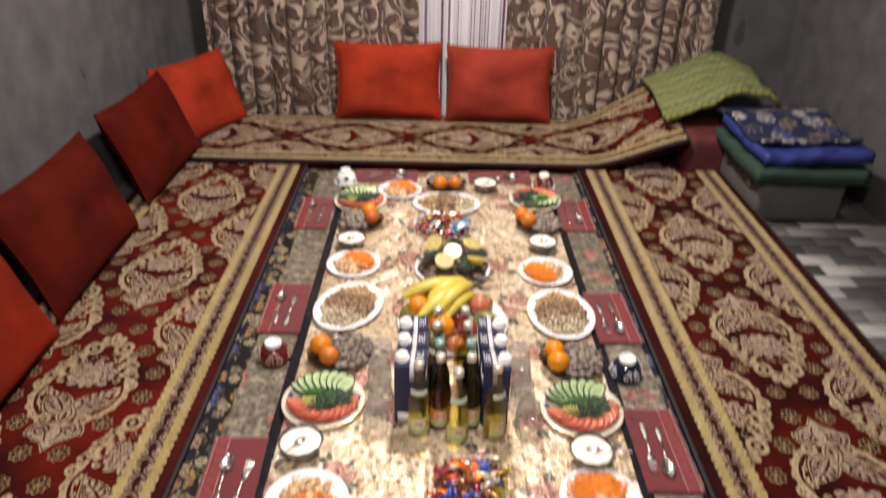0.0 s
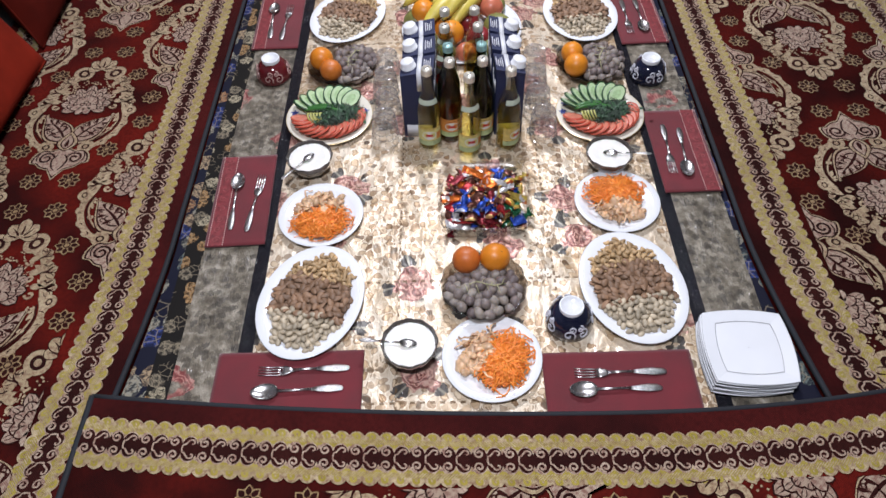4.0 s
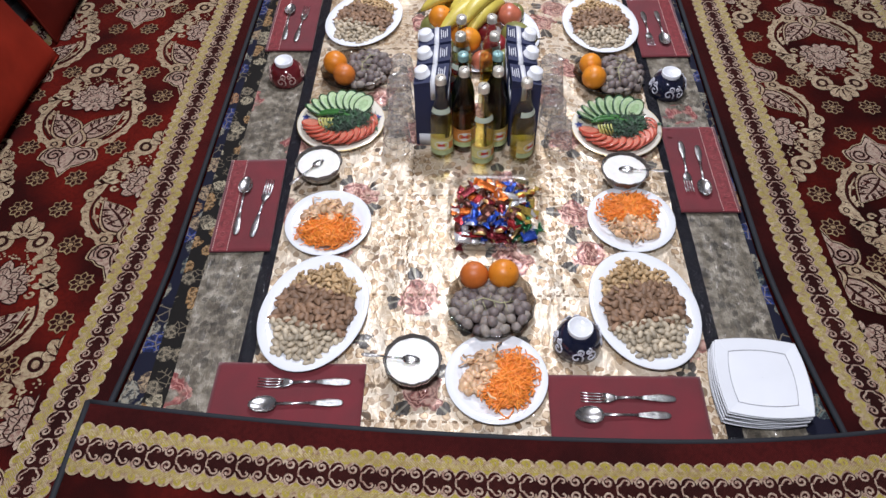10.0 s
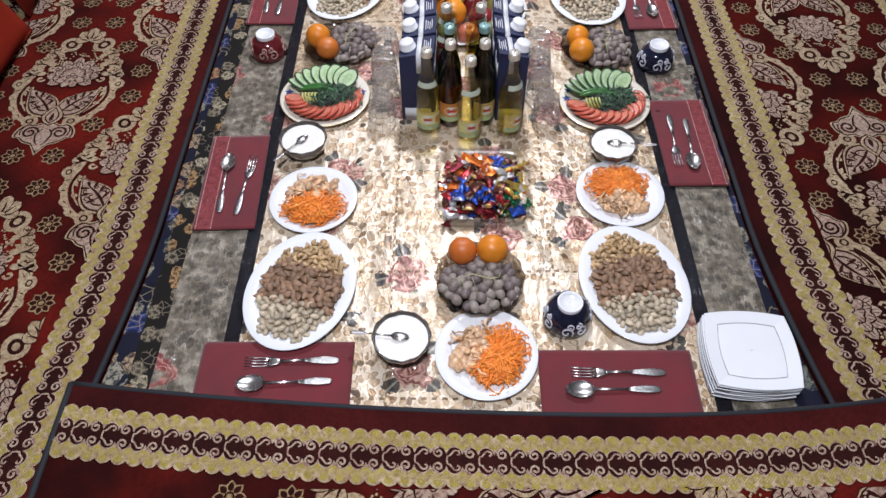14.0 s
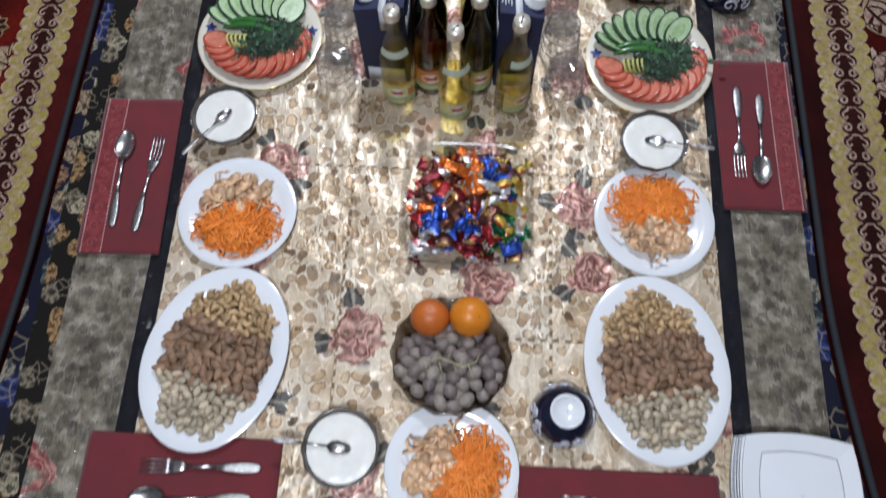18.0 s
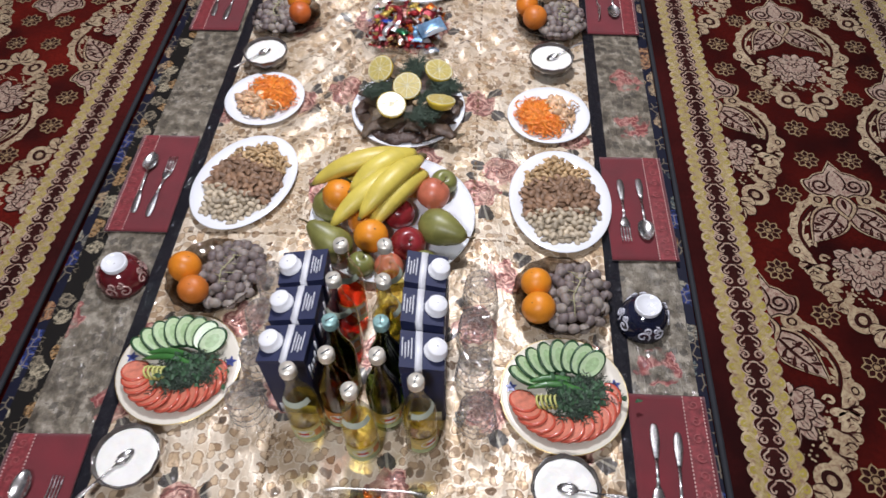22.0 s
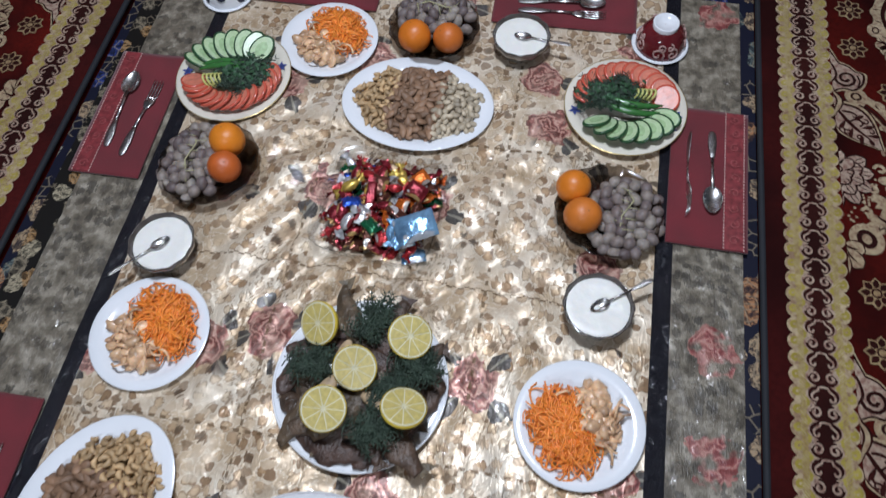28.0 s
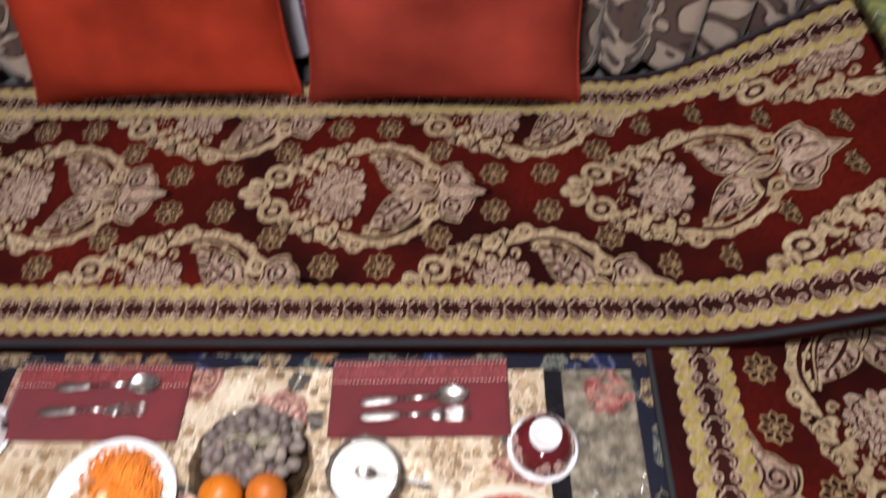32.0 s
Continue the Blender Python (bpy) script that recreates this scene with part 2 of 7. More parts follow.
def glassy(name, tint, gloss=0.04, ior=1.45):
    """Thin clear glass: tinted see-through with a Fresnel gloss."""
    mt = bpy.data.materials.new(name)
    mt.use_nodes = True
    nodes, links = mt.node_tree.nodes, mt.node_tree.links
    nodes.remove(nodes["Principled BSDF"])
    clear, shine, mix, fres = nodes.new("ShaderNodeBsdfTransparent"), nodes.new("ShaderNodeBsdfGlossy"), nodes.new("ShaderNodeMixShader"), nodes.new("ShaderNodeLayerWeight")
    clear.inputs[0].default_value = (*tint, 1)
    shine.inputs["Roughness"].default_value = gloss
    edge = calc(nodes, links, "POWER", fres.outputs["Facing"], 3.5)
    links.new(calc(nodes, links, "MULTIPLY_ADD", edge, 0.55, (ior - 1) * 0.16), mix.inputs[0])
    links.new(clear.outputs[0], mix.inputs[1])
    links.new(shine.outputs[0], mix.inputs[2])
    links.new(mix.outputs[0], nodes["Material Output"].inputs[0])
    return mt


def cut_glass(name, scatter_share=0.03, gloss_share=0.05):
    """Clear cut glass: see-through, with glossy facets and a little scatter in the cuts."""
    mt = bpy.data.materials.new(name)
    mt.use_nodes = True
    nodes, links = mt.node_tree.nodes, mt.node_tree.links
    nodes.remove(nodes["Principled BSDF"])
    clear, shine, cuts = nodes.new("ShaderNodeBsdfTransparent"), nodes.new("ShaderNodeBsdfGlossy"), nodes.new("ShaderNodeBsdfTranslucent")
    clear.inputs[0].default_value = (0.985, 0.985, 0.985, 1)
    shine.inputs["Roughness"].default_value = 0.12
    cuts.inputs[0].default_value = (0.85, 0.86, 0.88, 1)
    fres, scatter, gloss = nodes.new("ShaderNodeLayerWeight"), nodes.new("ShaderNodeMixShader"), nodes.new("ShaderNodeMixShader")
    scatter.inputs[0].default_value = scatter_share
    links.new(clear.outputs[0], scatter.inputs[1])
    links.new(cuts.outputs[0], scatter.inputs[2])
    links.new(calc(nodes, links, "MULTIPLY_ADD", calc(nodes, links, "POWER", fres.outputs["Facing"], 2.5), 0.5, gloss_share), gloss.inputs[0])
    links.new(scatter.outputs[0], gloss.inputs[1])
    links.new(shine.outputs[0], gloss.inputs[2])
    links.new(gloss.outputs[0], nodes["Material Output"].inputs[0])
    return mt


def print_cloth():
    """Oilcloth under clear film: a cream panel with spots and roses, a black stripe, a grey floral border."""
    mt, nodes, links, bs = nodes_of("oilcloth_print")
    pos = nodes.new("ShaderNodeTexCoord").outputs["Object"]
    sep = nodes.new("ShaderNodeSeparateXYZ")
    links.new(pos, sep.inputs[0])
    x = sep.outputs[0]
    warp = nodes.new("ShaderNodeTexNoise")
    warp.inputs["Scale"].default_value = 30
    add = nodes.new("ShaderNodeMixRGB")
    add.blend_type, add.inputs[0].default_value = "LINEAR_LIGHT", 0.012
    links.new(pos, add.inputs[1])
    links.new(warp.outputs["Color"], add.inputs[2])
    warped = add.outputs[0]

    def cells(scale, randomness=1.0, vec=None, feature="F1"):
        v = nodes.new("ShaderNodeTexVoronoi")
        v.voronoi_dimensions, v.feature = "2D", feature
        v.inputs["Scale"].default_value, v.inputs["Randomness"].default_value = scale, randomness
        links.new(vec or pos, v.inputs["Vector"])
        return v

    # round pebble-like spots of three browns, each with a pale ring
    spots = cells(44, 0.95, warped)
    rnd = nodes.new("ShaderNodeSeparateColor")
    links.new(spots.outputs["Color"], rnd.inputs[0])
    cream = ramp(nodes, links, noise_of(nodes, links, pos, 9, 4), [(0.3, (0.42, 0.3, 0.175)), (0.45, (0.6, 0.475, 0.33)), (0.56, (0.71, 0.605, 0.465)), (0.75, (0.8, 0.73, 0.61))])
    brown = ramp(nodes, links, rnd.outputs[0], [(0.0, (0.05, 0.035, 0.025)), (0.14, (0.2, 0.115, 0.055)), (0.45, (0.42, 0.275, 0.145)), (0.75, (0.6, 0.44, 0.27)), (1.0, (0.7, 0.58, 0.41))])
    rim = ramp(nodes, links, spots.outputs["Distance"], [(0.26, (0, 0, 0)), (0.36, (0.8, 0.8, 0.8))])
    brown = mixed(nodes, links, rim, brown, (0.2, 0.11, 0.055))
    disc = ramp(nodes, links, spots.outputs["Distance"], [(0.4, (1, 1, 1)), (0.44, (0, 0, 0))])
    thin = ramp(nodes, links, noise_of(nodes, links, pos, 5.5, 2), [(0.42, (0, 0, 0)), (0.55, (1, 1, 1))])
    some = calc(nodes, links, "MULTIPLY", disc, calc(nodes, links, "GREATER_THAN", calc(nodes, links, "ADD", rnd.outputs[1], calc(nodes, links, "MULTIPLY", thin, 0.6)), 0.58))
    field = mixed(nodes, links, calc(nodes, links, "MULTIPLY", some, calc(nodes, links, "MULTIPLY_ADD", rnd.outputs[2], 0.45, 0.5)), cream, brown)
    ring = ramp(nodes, links, spots.outputs["Distance"], [(0.44, (0, 0, 0)), (0.5, (1, 1, 1)), (0.58, (0, 0, 0))])
    field = mixed(nodes, links, calc(nodes, links, "MULTIPLY", ring, 0.6), field, (0.88, 0.82, 0.68))
    # fine sprays of dark dashes
    dash = cells(120, 1.0, scaled(nodes, links, warped, 1.0, 0.4, 1.0, 0.7))
    patch = ramp(nodes, links, noise_of(nodes, links, pos, 7, 2), [(0.53, (0, 0, 0)), (0.6, (1, 1, 1))])
    dashes = calc(nodes, links, "MULTIPLY", calc(nodes, links, "LESS_THAN", dash.outputs["Distance"], 0.26), patch)
    field = mixed(nodes, links, calc(nodes, links, "MULTIPLY", dashes, 0.75), field, (0.2, 0.13, 0.07))
    # roses: whorled pink petals among grey-green leaves
    rose = cells(5.2, 0.75)
    pick = nodes.new("ShaderNodeSeparateColor")
    links.new(rose.outputs["Color"], pick.inputs[0])
    away = nodes.new("ShaderNodeVectorMath")
    away.operation = "SUBTRACT"
    links.new(pos, away.inputs[0])
    links.new(rose.outputs["Position"], away.inputs[1])
    arm = nodes.new("ShaderNodeSeparateXYZ")
    links.new(away.outputs[0], arm.inputs[0])
    angle = calc(nodes, links, "ARCTAN2", arm.outputs[1], arm.outputs[0])
    spin = calc(nodes, links, "MULTIPLY", pick.outputs[1], 6.283)
    chosen = calc(nodes, links, "LESS_THAN", pick.outputs[0], 0.6)
    edge = calc(nodes, links, "ADD", rose.outputs["Distance"], calc(nodes, links, "MULTIPLY_ADD", noise_of(nodes, links, pos, 27, 3), 0.4, -0.2))
    scallops = calc(nodes, links, "SINE", calc(nodes, links, "ADD", calc(nodes, links, "MULTIPLY", angle, 3.0), calc(nodes, links, "MULTIPLY_ADD", edge, 22.0, spin)))
    wave_in = calc(nodes, links, "ADD", calc(nodes, links, "MULTIPLY", edge, 75.0), calc(nodes, links, "MULTIPLY", scallops, 1.7))
    whorl = calc(nodes, links, "SINE", calc(nodes, links, "ADD", wave_in, calc(nodes, links, "MULTIPLY", noise_of(nodes, links, pos, 55, 2), 5.0)))
    pink = ramp(nodes, links, calc(nodes, links, "MULTIPLY_ADD", whorl, 0.5, 0.5), [(0.0, (0.09, 0.014, 0.02)), (0.35, (0.23, 0.052, 0.054)), (0.7, (0.4, 0.15, 0.132)), (1.0, (0.6, 0.37, 0.3))])
    pink = mixed(nodes, links, ramp(nodes, links, noise_of(nodes, links, pos, 19, 3), [(0.5, (0, 0, 0)), (0.68, (0.6, 0.6, 0.6))]), pink, (0.62, 0.42, 0.33))
    inside = calc(nodes, links, "MULTIPLY", calc(nodes, links, "LESS_THAN", edge, 0.235), chosen)
    lobes = calc(nodes, links, "COSINE", calc(nodes, links, "MULTIPLY_ADD", angle, 4.0, spin))
    reach = calc(nodes, links, "POWER", calc(nodes, links, "ABSOLUTE", calc(nodes, links, "MULTIPLY", calc(nodes, links, "ADD", edge, -0.325), 8.5)), 2.0)
    body = calc(nodes, links, "ADD", reach, calc(nodes, links, "MULTIPLY", calc(nodes, links, "SUBTRACT", 1.0, lobes), 1.25))
    kept = ramp(nodes, links, noise_of(nodes, links, pos, 6.5, 1), [(0.42, (0, 0, 0)), (0.46, (1, 1, 1))])
    leaves = calc(nodes, links, "MULTIPLY", calc(nodes, links, "LESS_THAN", body, 0.8), calc(nodes, links, "MULTIPLY", kept, chosen))
    vein = ramp(nodes, links, lobes, [(0.975, (0, 0, 0)), (0.995, (1, 1, 1))])
    leafcol = ramp(nodes, links, noise_of(nodes, links, pos, 22, 2), [(0.4, (0.018, 0.02, 0.024)), (0.7, (0.085, 0.085, 0.085))])
    leafcol = mixed(nodes, links, calc(nodes, links, "MULTIPLY", vein, 0.6), leafcol, (0.4, 0.38, 0.3))
    field = mixed(nodes, links, calc(nodes, links, "MULTIPLY", leaves, 0.92), field, leafcol)
    field = mixed(nodes, links, calc(nodes, links, "MULTIPLY", inside, 0.85), field, pink)
    # border strips: the same flowers on dull grey
    grey = ramp(nodes, links, noise_of(nodes, links, pos, 30, 4, 0.65), [(0.32, (0.06, 0.051, 0.038)), (0.5, (0.18, 0.157, 0.118)), (0.68, (0.36, 0.325, 0.26))])
    gspot = mixed(nodes, links, calc(nodes, links, "MULTIPLY", some, 0.65), grey, ramp(nodes, links, rnd.outputs[0], [(0.0, (0.022, 0.02, 0.018)), (0.5, (0.065, 0.055, 0.042)), (1.0, (0.16, 0.135, 0.1))]))
    dull = calc(nodes, links, "MULTIPLY", calc(nodes, links, "MULTIPLY", inside, 0.92), ramp(nodes, links, noise_of(nodes, links, pos, 24, 2), [(0.41, (0, 0, 0)), (0.5, (1, 1, 1))]))
    gspot = mixed(nodes, links, dull, gspot, mixed(nodes, links, 0.5, pink, (0.26, 0.06, 0.055)))
    off = calc(nodes, links, "ABSOLUTE", calc(nodes, links, "ADD", x, 0.007))
    stripe = calc(nodes, links, "GREATER_THAN", off, 0.515)
    border = calc(nodes, links, "GREATER_THAN", off, 0.549)
    col = mixed(nodes, links, stripe, field, (0.012, 0.012, 0.016))
    col = mixed(nodes, links, border, col, gspot)
    # quilting stitches
    brick = nodes.new("ShaderNodeTexBrick")
    brick.offset = 0.0
    brick.inputs["Scale"].default_value, brick.inputs["Mortar Size"].default_value = 1.0, 0.0032
    brick.inputs["Brick Width"].default_value, brick.inputs["Row Height"].default_value = 0.384, 0.33
    shift = nodes.new("ShaderNodeMapping")
    shift.inputs["Location"].default_value = (0.187, 0.003, 0)
    links.new(pos, shift.inputs[0])
    links.new(shift.outputs[0], brick.inputs["Vector"])
    wave = nodes.new("ShaderNodeTexChecker")
    wave.inputs["Scale"].default_value = 90
    links.new(pos, wave.inputs["Vector"])
    stitch = calc(nodes, links, "MULTIPLY", calc(nodes, links, "MULTIPLY", brick.outputs["Fac"], wave.outputs["Fac"]), calc(nodes, links, "LESS_THAN", off, 0.5))
    col = mixed(nodes, links, calc(nodes, links, "MULTIPLY", stitch, 0.85), col, (0.14, 0.085, 0.04))
    links.new(col, bs.inputs["Base Color"])
    bs.inputs["Roughness"].default_value = 0.38
    links.new(calc(nodes, links, "MULTIPLY_ADD", stripe, -0.2, 0.22), bs.inputs["Metallic"])
    bs.inputs["Coat Weight"].default_value, bs.inputs["Coat IOR"].default_value = 0.9, 1.55
    links.new(calc(nodes, links, "MULTIPLY_ADD", stripe, 0.1, 0.035), bs.inputs["Coat Roughness"])
    ribbon_mask = calc(nodes, links, "SUBTRACT", stripe, border)
    links.new(calc(nodes, links, "MULTIPLY_ADD", ribbon_mask, -0.27, 0.3), bs.inputs["Specular IOR Level"])
    crumple = cells(38, 1.0, scaled(nodes, links, warped, 1.0, 0.55, 1.0, 0.6))
    crease = calc(nodes, links, "ADD", noise_of(nodes, links, scaled(nodes, links, pos, 1, 0.6, 1, 0.5), 17, 1.3, 0.5, 1.4), calc(nodes, links, "MULTIPLY", noise_of(nodes, links, pos, 75, 1.5, 0.5, 0.8), 0.12))
    crease = calc(nodes, links, "ADD", crease, calc(nodes, links, "MULTIPLY", crumple.outputs["Distance"], 0.17))
    lines = 0.0
    for scale, stretch, turn, tall in ((13, 0.4, 0.5, 0.14), (21, 0.45, 0.95, 0.12), (44, 0.6, -0.7, 0.075)):
        wrinkle = cells(scale, 1.0, scaled(nodes, links, warped, 1.0, stretch, 1.0, turn), "DISTANCE_TO_EDGE")
        thin_line = ramp(nodes, links, wrinkle.outputs["Distance"], [(0.0, (1, 1, 1)), (0.09, (0, 0, 0))])
        lines = calc(nodes, links, "MULTIPLY_ADD", thin_line, tall, lines)
    crease = calc(nodes, links, "ADD", crease, calc(nodes, links, "MULTIPLY", lines, 0.6))
    cracks = cells(6.5, 1.0, scaled(nodes, links, warped, 1.0, 0.6, 1.0, -0.5), "DISTANCE_TO_EDGE")
    ridge = ramp(nodes, links, cracks.outputs["Distance"], [(0.0, (1, 1, 1)), (0.06, (0, 0, 0))])
    crease = calc(nodes, links, "ADD", crease, calc(nodes, links, "MULTIPLY_ADD", ridge, 0.17, calc(nodes, links, "MULTIPLY", brick.outputs["Fac"], -0.12)))
    film = calc(nodes, links, "ADD", calc(nodes, links, "MULTIPLY", crease, 0.5), calc(nodes, links, "MULTIPLY", lines, 1.0))
    # the loose film at the sides is drawn into long creases
    long = cells(24, 1.0, scaled(nodes, links, warped, 1.0, 0.32, 1.0, 0.12), "DISTANCE_TO_EDGE")
    pulled = ramp(nodes, links, long.outputs["Distance"], [(0.0, (1, 1, 1)), (0.14, (0, 0, 0))])
    film = calc(nodes, links, "ADD", film, calc(nodes, links, "MULTIPLY", stripe, calc(nodes, links, "MULTIPLY_ADD", pulled, 0.15, calc(nodes, links, "MULTIPLY", noise_of(nodes, links, scaled(nodes, links, pos, 1, 0.4, 1, 0.2), 22, 2, 0.5, 1.0), 0.95))))
    bumped(nodes, links, bs, film, 1.0, 0.021, coat=True)
    bumped(nodes, links, bs, crease, 0.5, 0.0095)
    return mt


def floral(name, ground, blooms, scale, gloss=0.6):
    """A printed cloth: random blooms of several colours on a dark ground."""
    mt, nodes, links, bs = nodes_of(name)
    pos = nodes.new("ShaderNodeTexCoord").outputs["Object"]
    v = nodes.new("ShaderNodeTexVoronoi")
    v.voronoi_dimensions = "2D"
    v.inputs["Scale"].default_value = scale
    links.new(pos, v.inputs["Vector"])
    pick = nodes.new("ShaderNodeSeparateColor")
    links.new(v.outputs["Color"], pick.inputs[0])
    step = 1.0 / len(blooms)
    col = ramp(nodes, links, pick.outputs[0], [(i * step, c) for i, c in enumerate(blooms)], True)
    veins = calc(nodes, links, "SINE", calc(nodes, links, "MULTIPLY", noise_of(nodes, links, pos, scale * 2.6, 2), 46.0))
    col = mixed(nodes, links, calc(nodes, links, "MULTIPLY_ADD", veins, 0.42, 0.42), col, [c * 0.6 for c in ground])
    edge = calc(nodes, links, "ADD", v.outputs["Distance"], calc(nodes, links, "MULTIPLY_ADD", noise_of(nodes, links, pos, scale * 3, 2), 0.4, -0.2))
    petals = nodes.new("ShaderNodeTexVoronoi")
    petals.voronoi_dimensions, petals.feature = "2D", "DISTANCE_TO_EDGE"
    petals.inputs["Scale"].default_value = scale * 2.7
    links.new(pos, petals.inputs["Vector"])
    outline = ramp(nodes, links, petals.outputs["Distance"], [(0.03, (1, 1, 1)), (0.08, (0, 0, 0))])
    col = mixed(nodes, links, calc(nodes, links, "MULTIPLY", outline, 0.5), col, (0.3, 0.245, 0.165))
    col = mixed(nodes, links, calc(nodes, links, "MULTIPLY", calc(nodes, links, "GREATER_THAN", petals.outputs["Distance"], 0.26), 0.7), col, [c * 0.8 for c in ground])
    mask = calc(nodes, links, "LESS_THAN", edge, 0.44)
    links.new(mixed(nodes, links, mask, ground, col), bs.inputs["Base Color"])
    bs.inputs["Roughness"].default_value, bs.inputs["Specular IOR Level"].default_value = gloss, 0.2
    bumped(nodes, links, bs, noise_of(nodes, links, pos, 400, 2), 0.2, 0.0006)
    return mt


def pile(name, low, high, big=3.0, sheen=0.22, nap=0.0, rubbed=None):
    """Carpet pile: patches of two tones with tufted relief."""
    mt, nodes, links, bs = nodes_of(name)
    pos = nodes.new("ShaderNodeTexCoord").outputs["Object"]
    patch = noise_of(nodes, links, pos, big, 3)
    tuft = noise_of(nodes, links, pos, 420, 2, 0.7)
    weft = nodes.new("ShaderNodeTexWave")
    weft.inputs["Scale"].default_value, weft.inputs["Distortion"].default_value, weft.bands_direction = 130, 1.5, "DIAGONAL"
    links.new(pos, weft.inputs["Vector"])
    col = ramp(nodes, links, patch, [(0.38, low), (0.62, high)])
    col = mixed(nodes, links, calc(nodes, links, "MULTIPLY", tuft, 0.55), col, [c * 0.45 for c in low])
    worn = ramp(nodes, links, noise_of(nodes, links, pos, 95, 3, 0.65), [(0.42, (0, 0, 0)), (0.66, (1, 1, 1))])
    col = mixed(nodes, links, calc(nodes, links, "MULTIPLY", worn, 0.4), col, [c * 0.5 for c in low])
    if rubbed:
        # ground colour showing between the tufts of the figure
        gaps = ramp(nodes, links, noise_of(nodes, links, pos, 110, 4, 0.7), [(0.44, (0, 0, 0)), (0.62, (1, 1, 1))])
        col = mixed(nodes, links, calc(nodes, links, "MULTIPLY", gaps, 0.9), col, rubbed)
    col = mixed(nodes, links, calc(nodes, links, "MULTIPLY", weft.outputs["Fac"], 0.12), col, [min(1, c * 1.5) for c in high])
    links.new(col, bs.inputs["Base Color"])
    bs.inputs["Roughness"].default_value, bs.inputs["Sheen Weight"].default_value = 0.9, sheen
    bs.inputs["Specular IOR Level"].default_value = 0.09
    relief = bumped(nodes, links, bs, calc(nodes, links, "ADD", tuft, calc(nodes, links, "MULTIPLY", weft.outputs["Fac"], 0.5)), 0.6, 0.0025)
    if nap:
        # the brushed pile leans across the runner
        lean, tilt = nodes.new("ShaderNodeVectorTransform"), nodes.new("ShaderNodeVectorMath")
        lean.convert_from, lean.convert_to, lean.vector_type = "OBJECT", "WORLD", "VECTOR"
        lean.inputs[0].default_value = (nap, 0.0, 0.0)
        links.new(relief.outputs[0], tilt.inputs[0])
        links.new(lean.outputs[0], tilt.inputs[1])
        unit = nodes.new("ShaderNodeVectorMath")
        unit.operation = "NORMALIZE"
        links.new(tilt.outputs[0], unit.inputs[0])
        links.new(unit.outputs[0], bs.inputs["Normal"])
    return mt


OILCLOTH = print_cloth()
NAVY_FLORAL = floral("navy_floral_print", (0.007, 0.008, 0.02), [(0.26, 0.25, 0.2), (0.34, 0.17, 0.08), (0.03, 0.05, 0.19), (0.007, 0.008, 0.02), (0.35, 0.25, 0.15), (0.12, 0.15, 0.14)], 15)
BLACK_FLORAL = floral("black_floral_print", (0.007, 0.006, 0.005), [(0.4, 0.35, 0.24), (0.01, 0.008, 0.007), (0.35, 0.2, 0.08), (0.2, 0.17, 0.12)], 22)
MAROON = pile("maroon_pile", (0.013, 0.0024, 0.0024), (0.158, 0.0105, 0.006), 3.0, 0.0, 0.6)
CREAM = pile("cream_pile", (0.41, 0.312, 0.177), (0.61, 0.485, 0.302), 12, rubbed=(0.16, 0.075, 0.045))
PALE = pile("pale_pink_pile", (0.4, 0.296, 0.215), (0.57, 0.44, 0.33), 12, rubbed=(0.16, 0.06, 0.045))
GOLD = pile("gold_pile", (0.33, 0.26, 0.04), (0.46, 0.37, 0.075), 14)
DARK = pile("dark_brown_pile", (0.02, 0.005, 0.0045), (0.045, 0.01, 0.008), 6, 0.0)
EDGE = pile("dark_maroon_pile", (0.022, 0.004, 0.004), (0.075, 0.009, 0.008), 4, 0.0, 0.5)
TAN = pile("tan_pile", (0.34, 0.235, 0.11), (0.45, 0.33, 0.165), 12, rubbed=(0.14, 0.06, 0.03))
PIPING = surface("black_piping", (0.011, 0.013, 0.018), 0.8, vary=0.3, grain=600)
NAPKIN = surface("maroon_napkin", (0.13, 0.012, 0.018), 0.85, vary=0.2, size=12, grain=700, relief=0.35, sheen=0.3)
NAPKIN_SCROLL = surface("napkin_scroll_thread", (0.3, 0.075, 0.075), 0.6, vary=0.3, grain=500)
NAPKIN_TRIM = surface("napkin_embroidery", (0.6, 0.42, 0.38), 0.6, vary=0.3, grain=500)
NAPKIN_BAND = surface("napkin_brocade", (0.2, 0.03, 0.035), 0.5, vary=0.5, size=90, grain=500)
WHITE = surface("white_porcelain", (0.78, 0.8, 0.83), 0.16, vary=0.03, size=8, grain=120, relief=0.02, coat=0.4)
RIM_GOLD = surface("gilded_rim", (0.55, 0.42, 0.18), 0.3, 0.8)
GREY_LINE = surface("grey_rim_line", (0.3, 0.3, 0.32), 0.4)
STEEL = surface("cutlery_steel", (0.68, 0.67, 0.66), 0.27, 1.0, vary=0.1, size=60, grain=500, relief=0.05)
ENGRAVED = surface("engraved_steel", (0.5, 0.49, 0.48), 0.32, 1.0, vary=0.4, size=260, grain=700, relief=0.8)
GLASS = cut_glass("clear_cut_glass", 0.03, 0.08)
CUT_EDGE = cut_glass("cut_glass_edge", 0.3, 0.2)
CUT_GLASS = glassy("smoky_cut_glass", (0.52, 0.48, 0.44), 0.08, 1.5)
PLASTIC = glassy("clear_plastic", (0.93, 0.93, 0.93), 0.22, 1.4)
CREAM_FOOD = surface("sour_cream", (0.8, 0.79, 0.74), 0.35, vary=0.04, size=40, grain=90, relief=0.3, subsurface=0.1, depth=0.002)
PLASTER = surface("grey_wallpaper", (0.092, 0.093, 0.1), 0.75, vary=0.25, size=7.0, grain=200, relief=0.3)


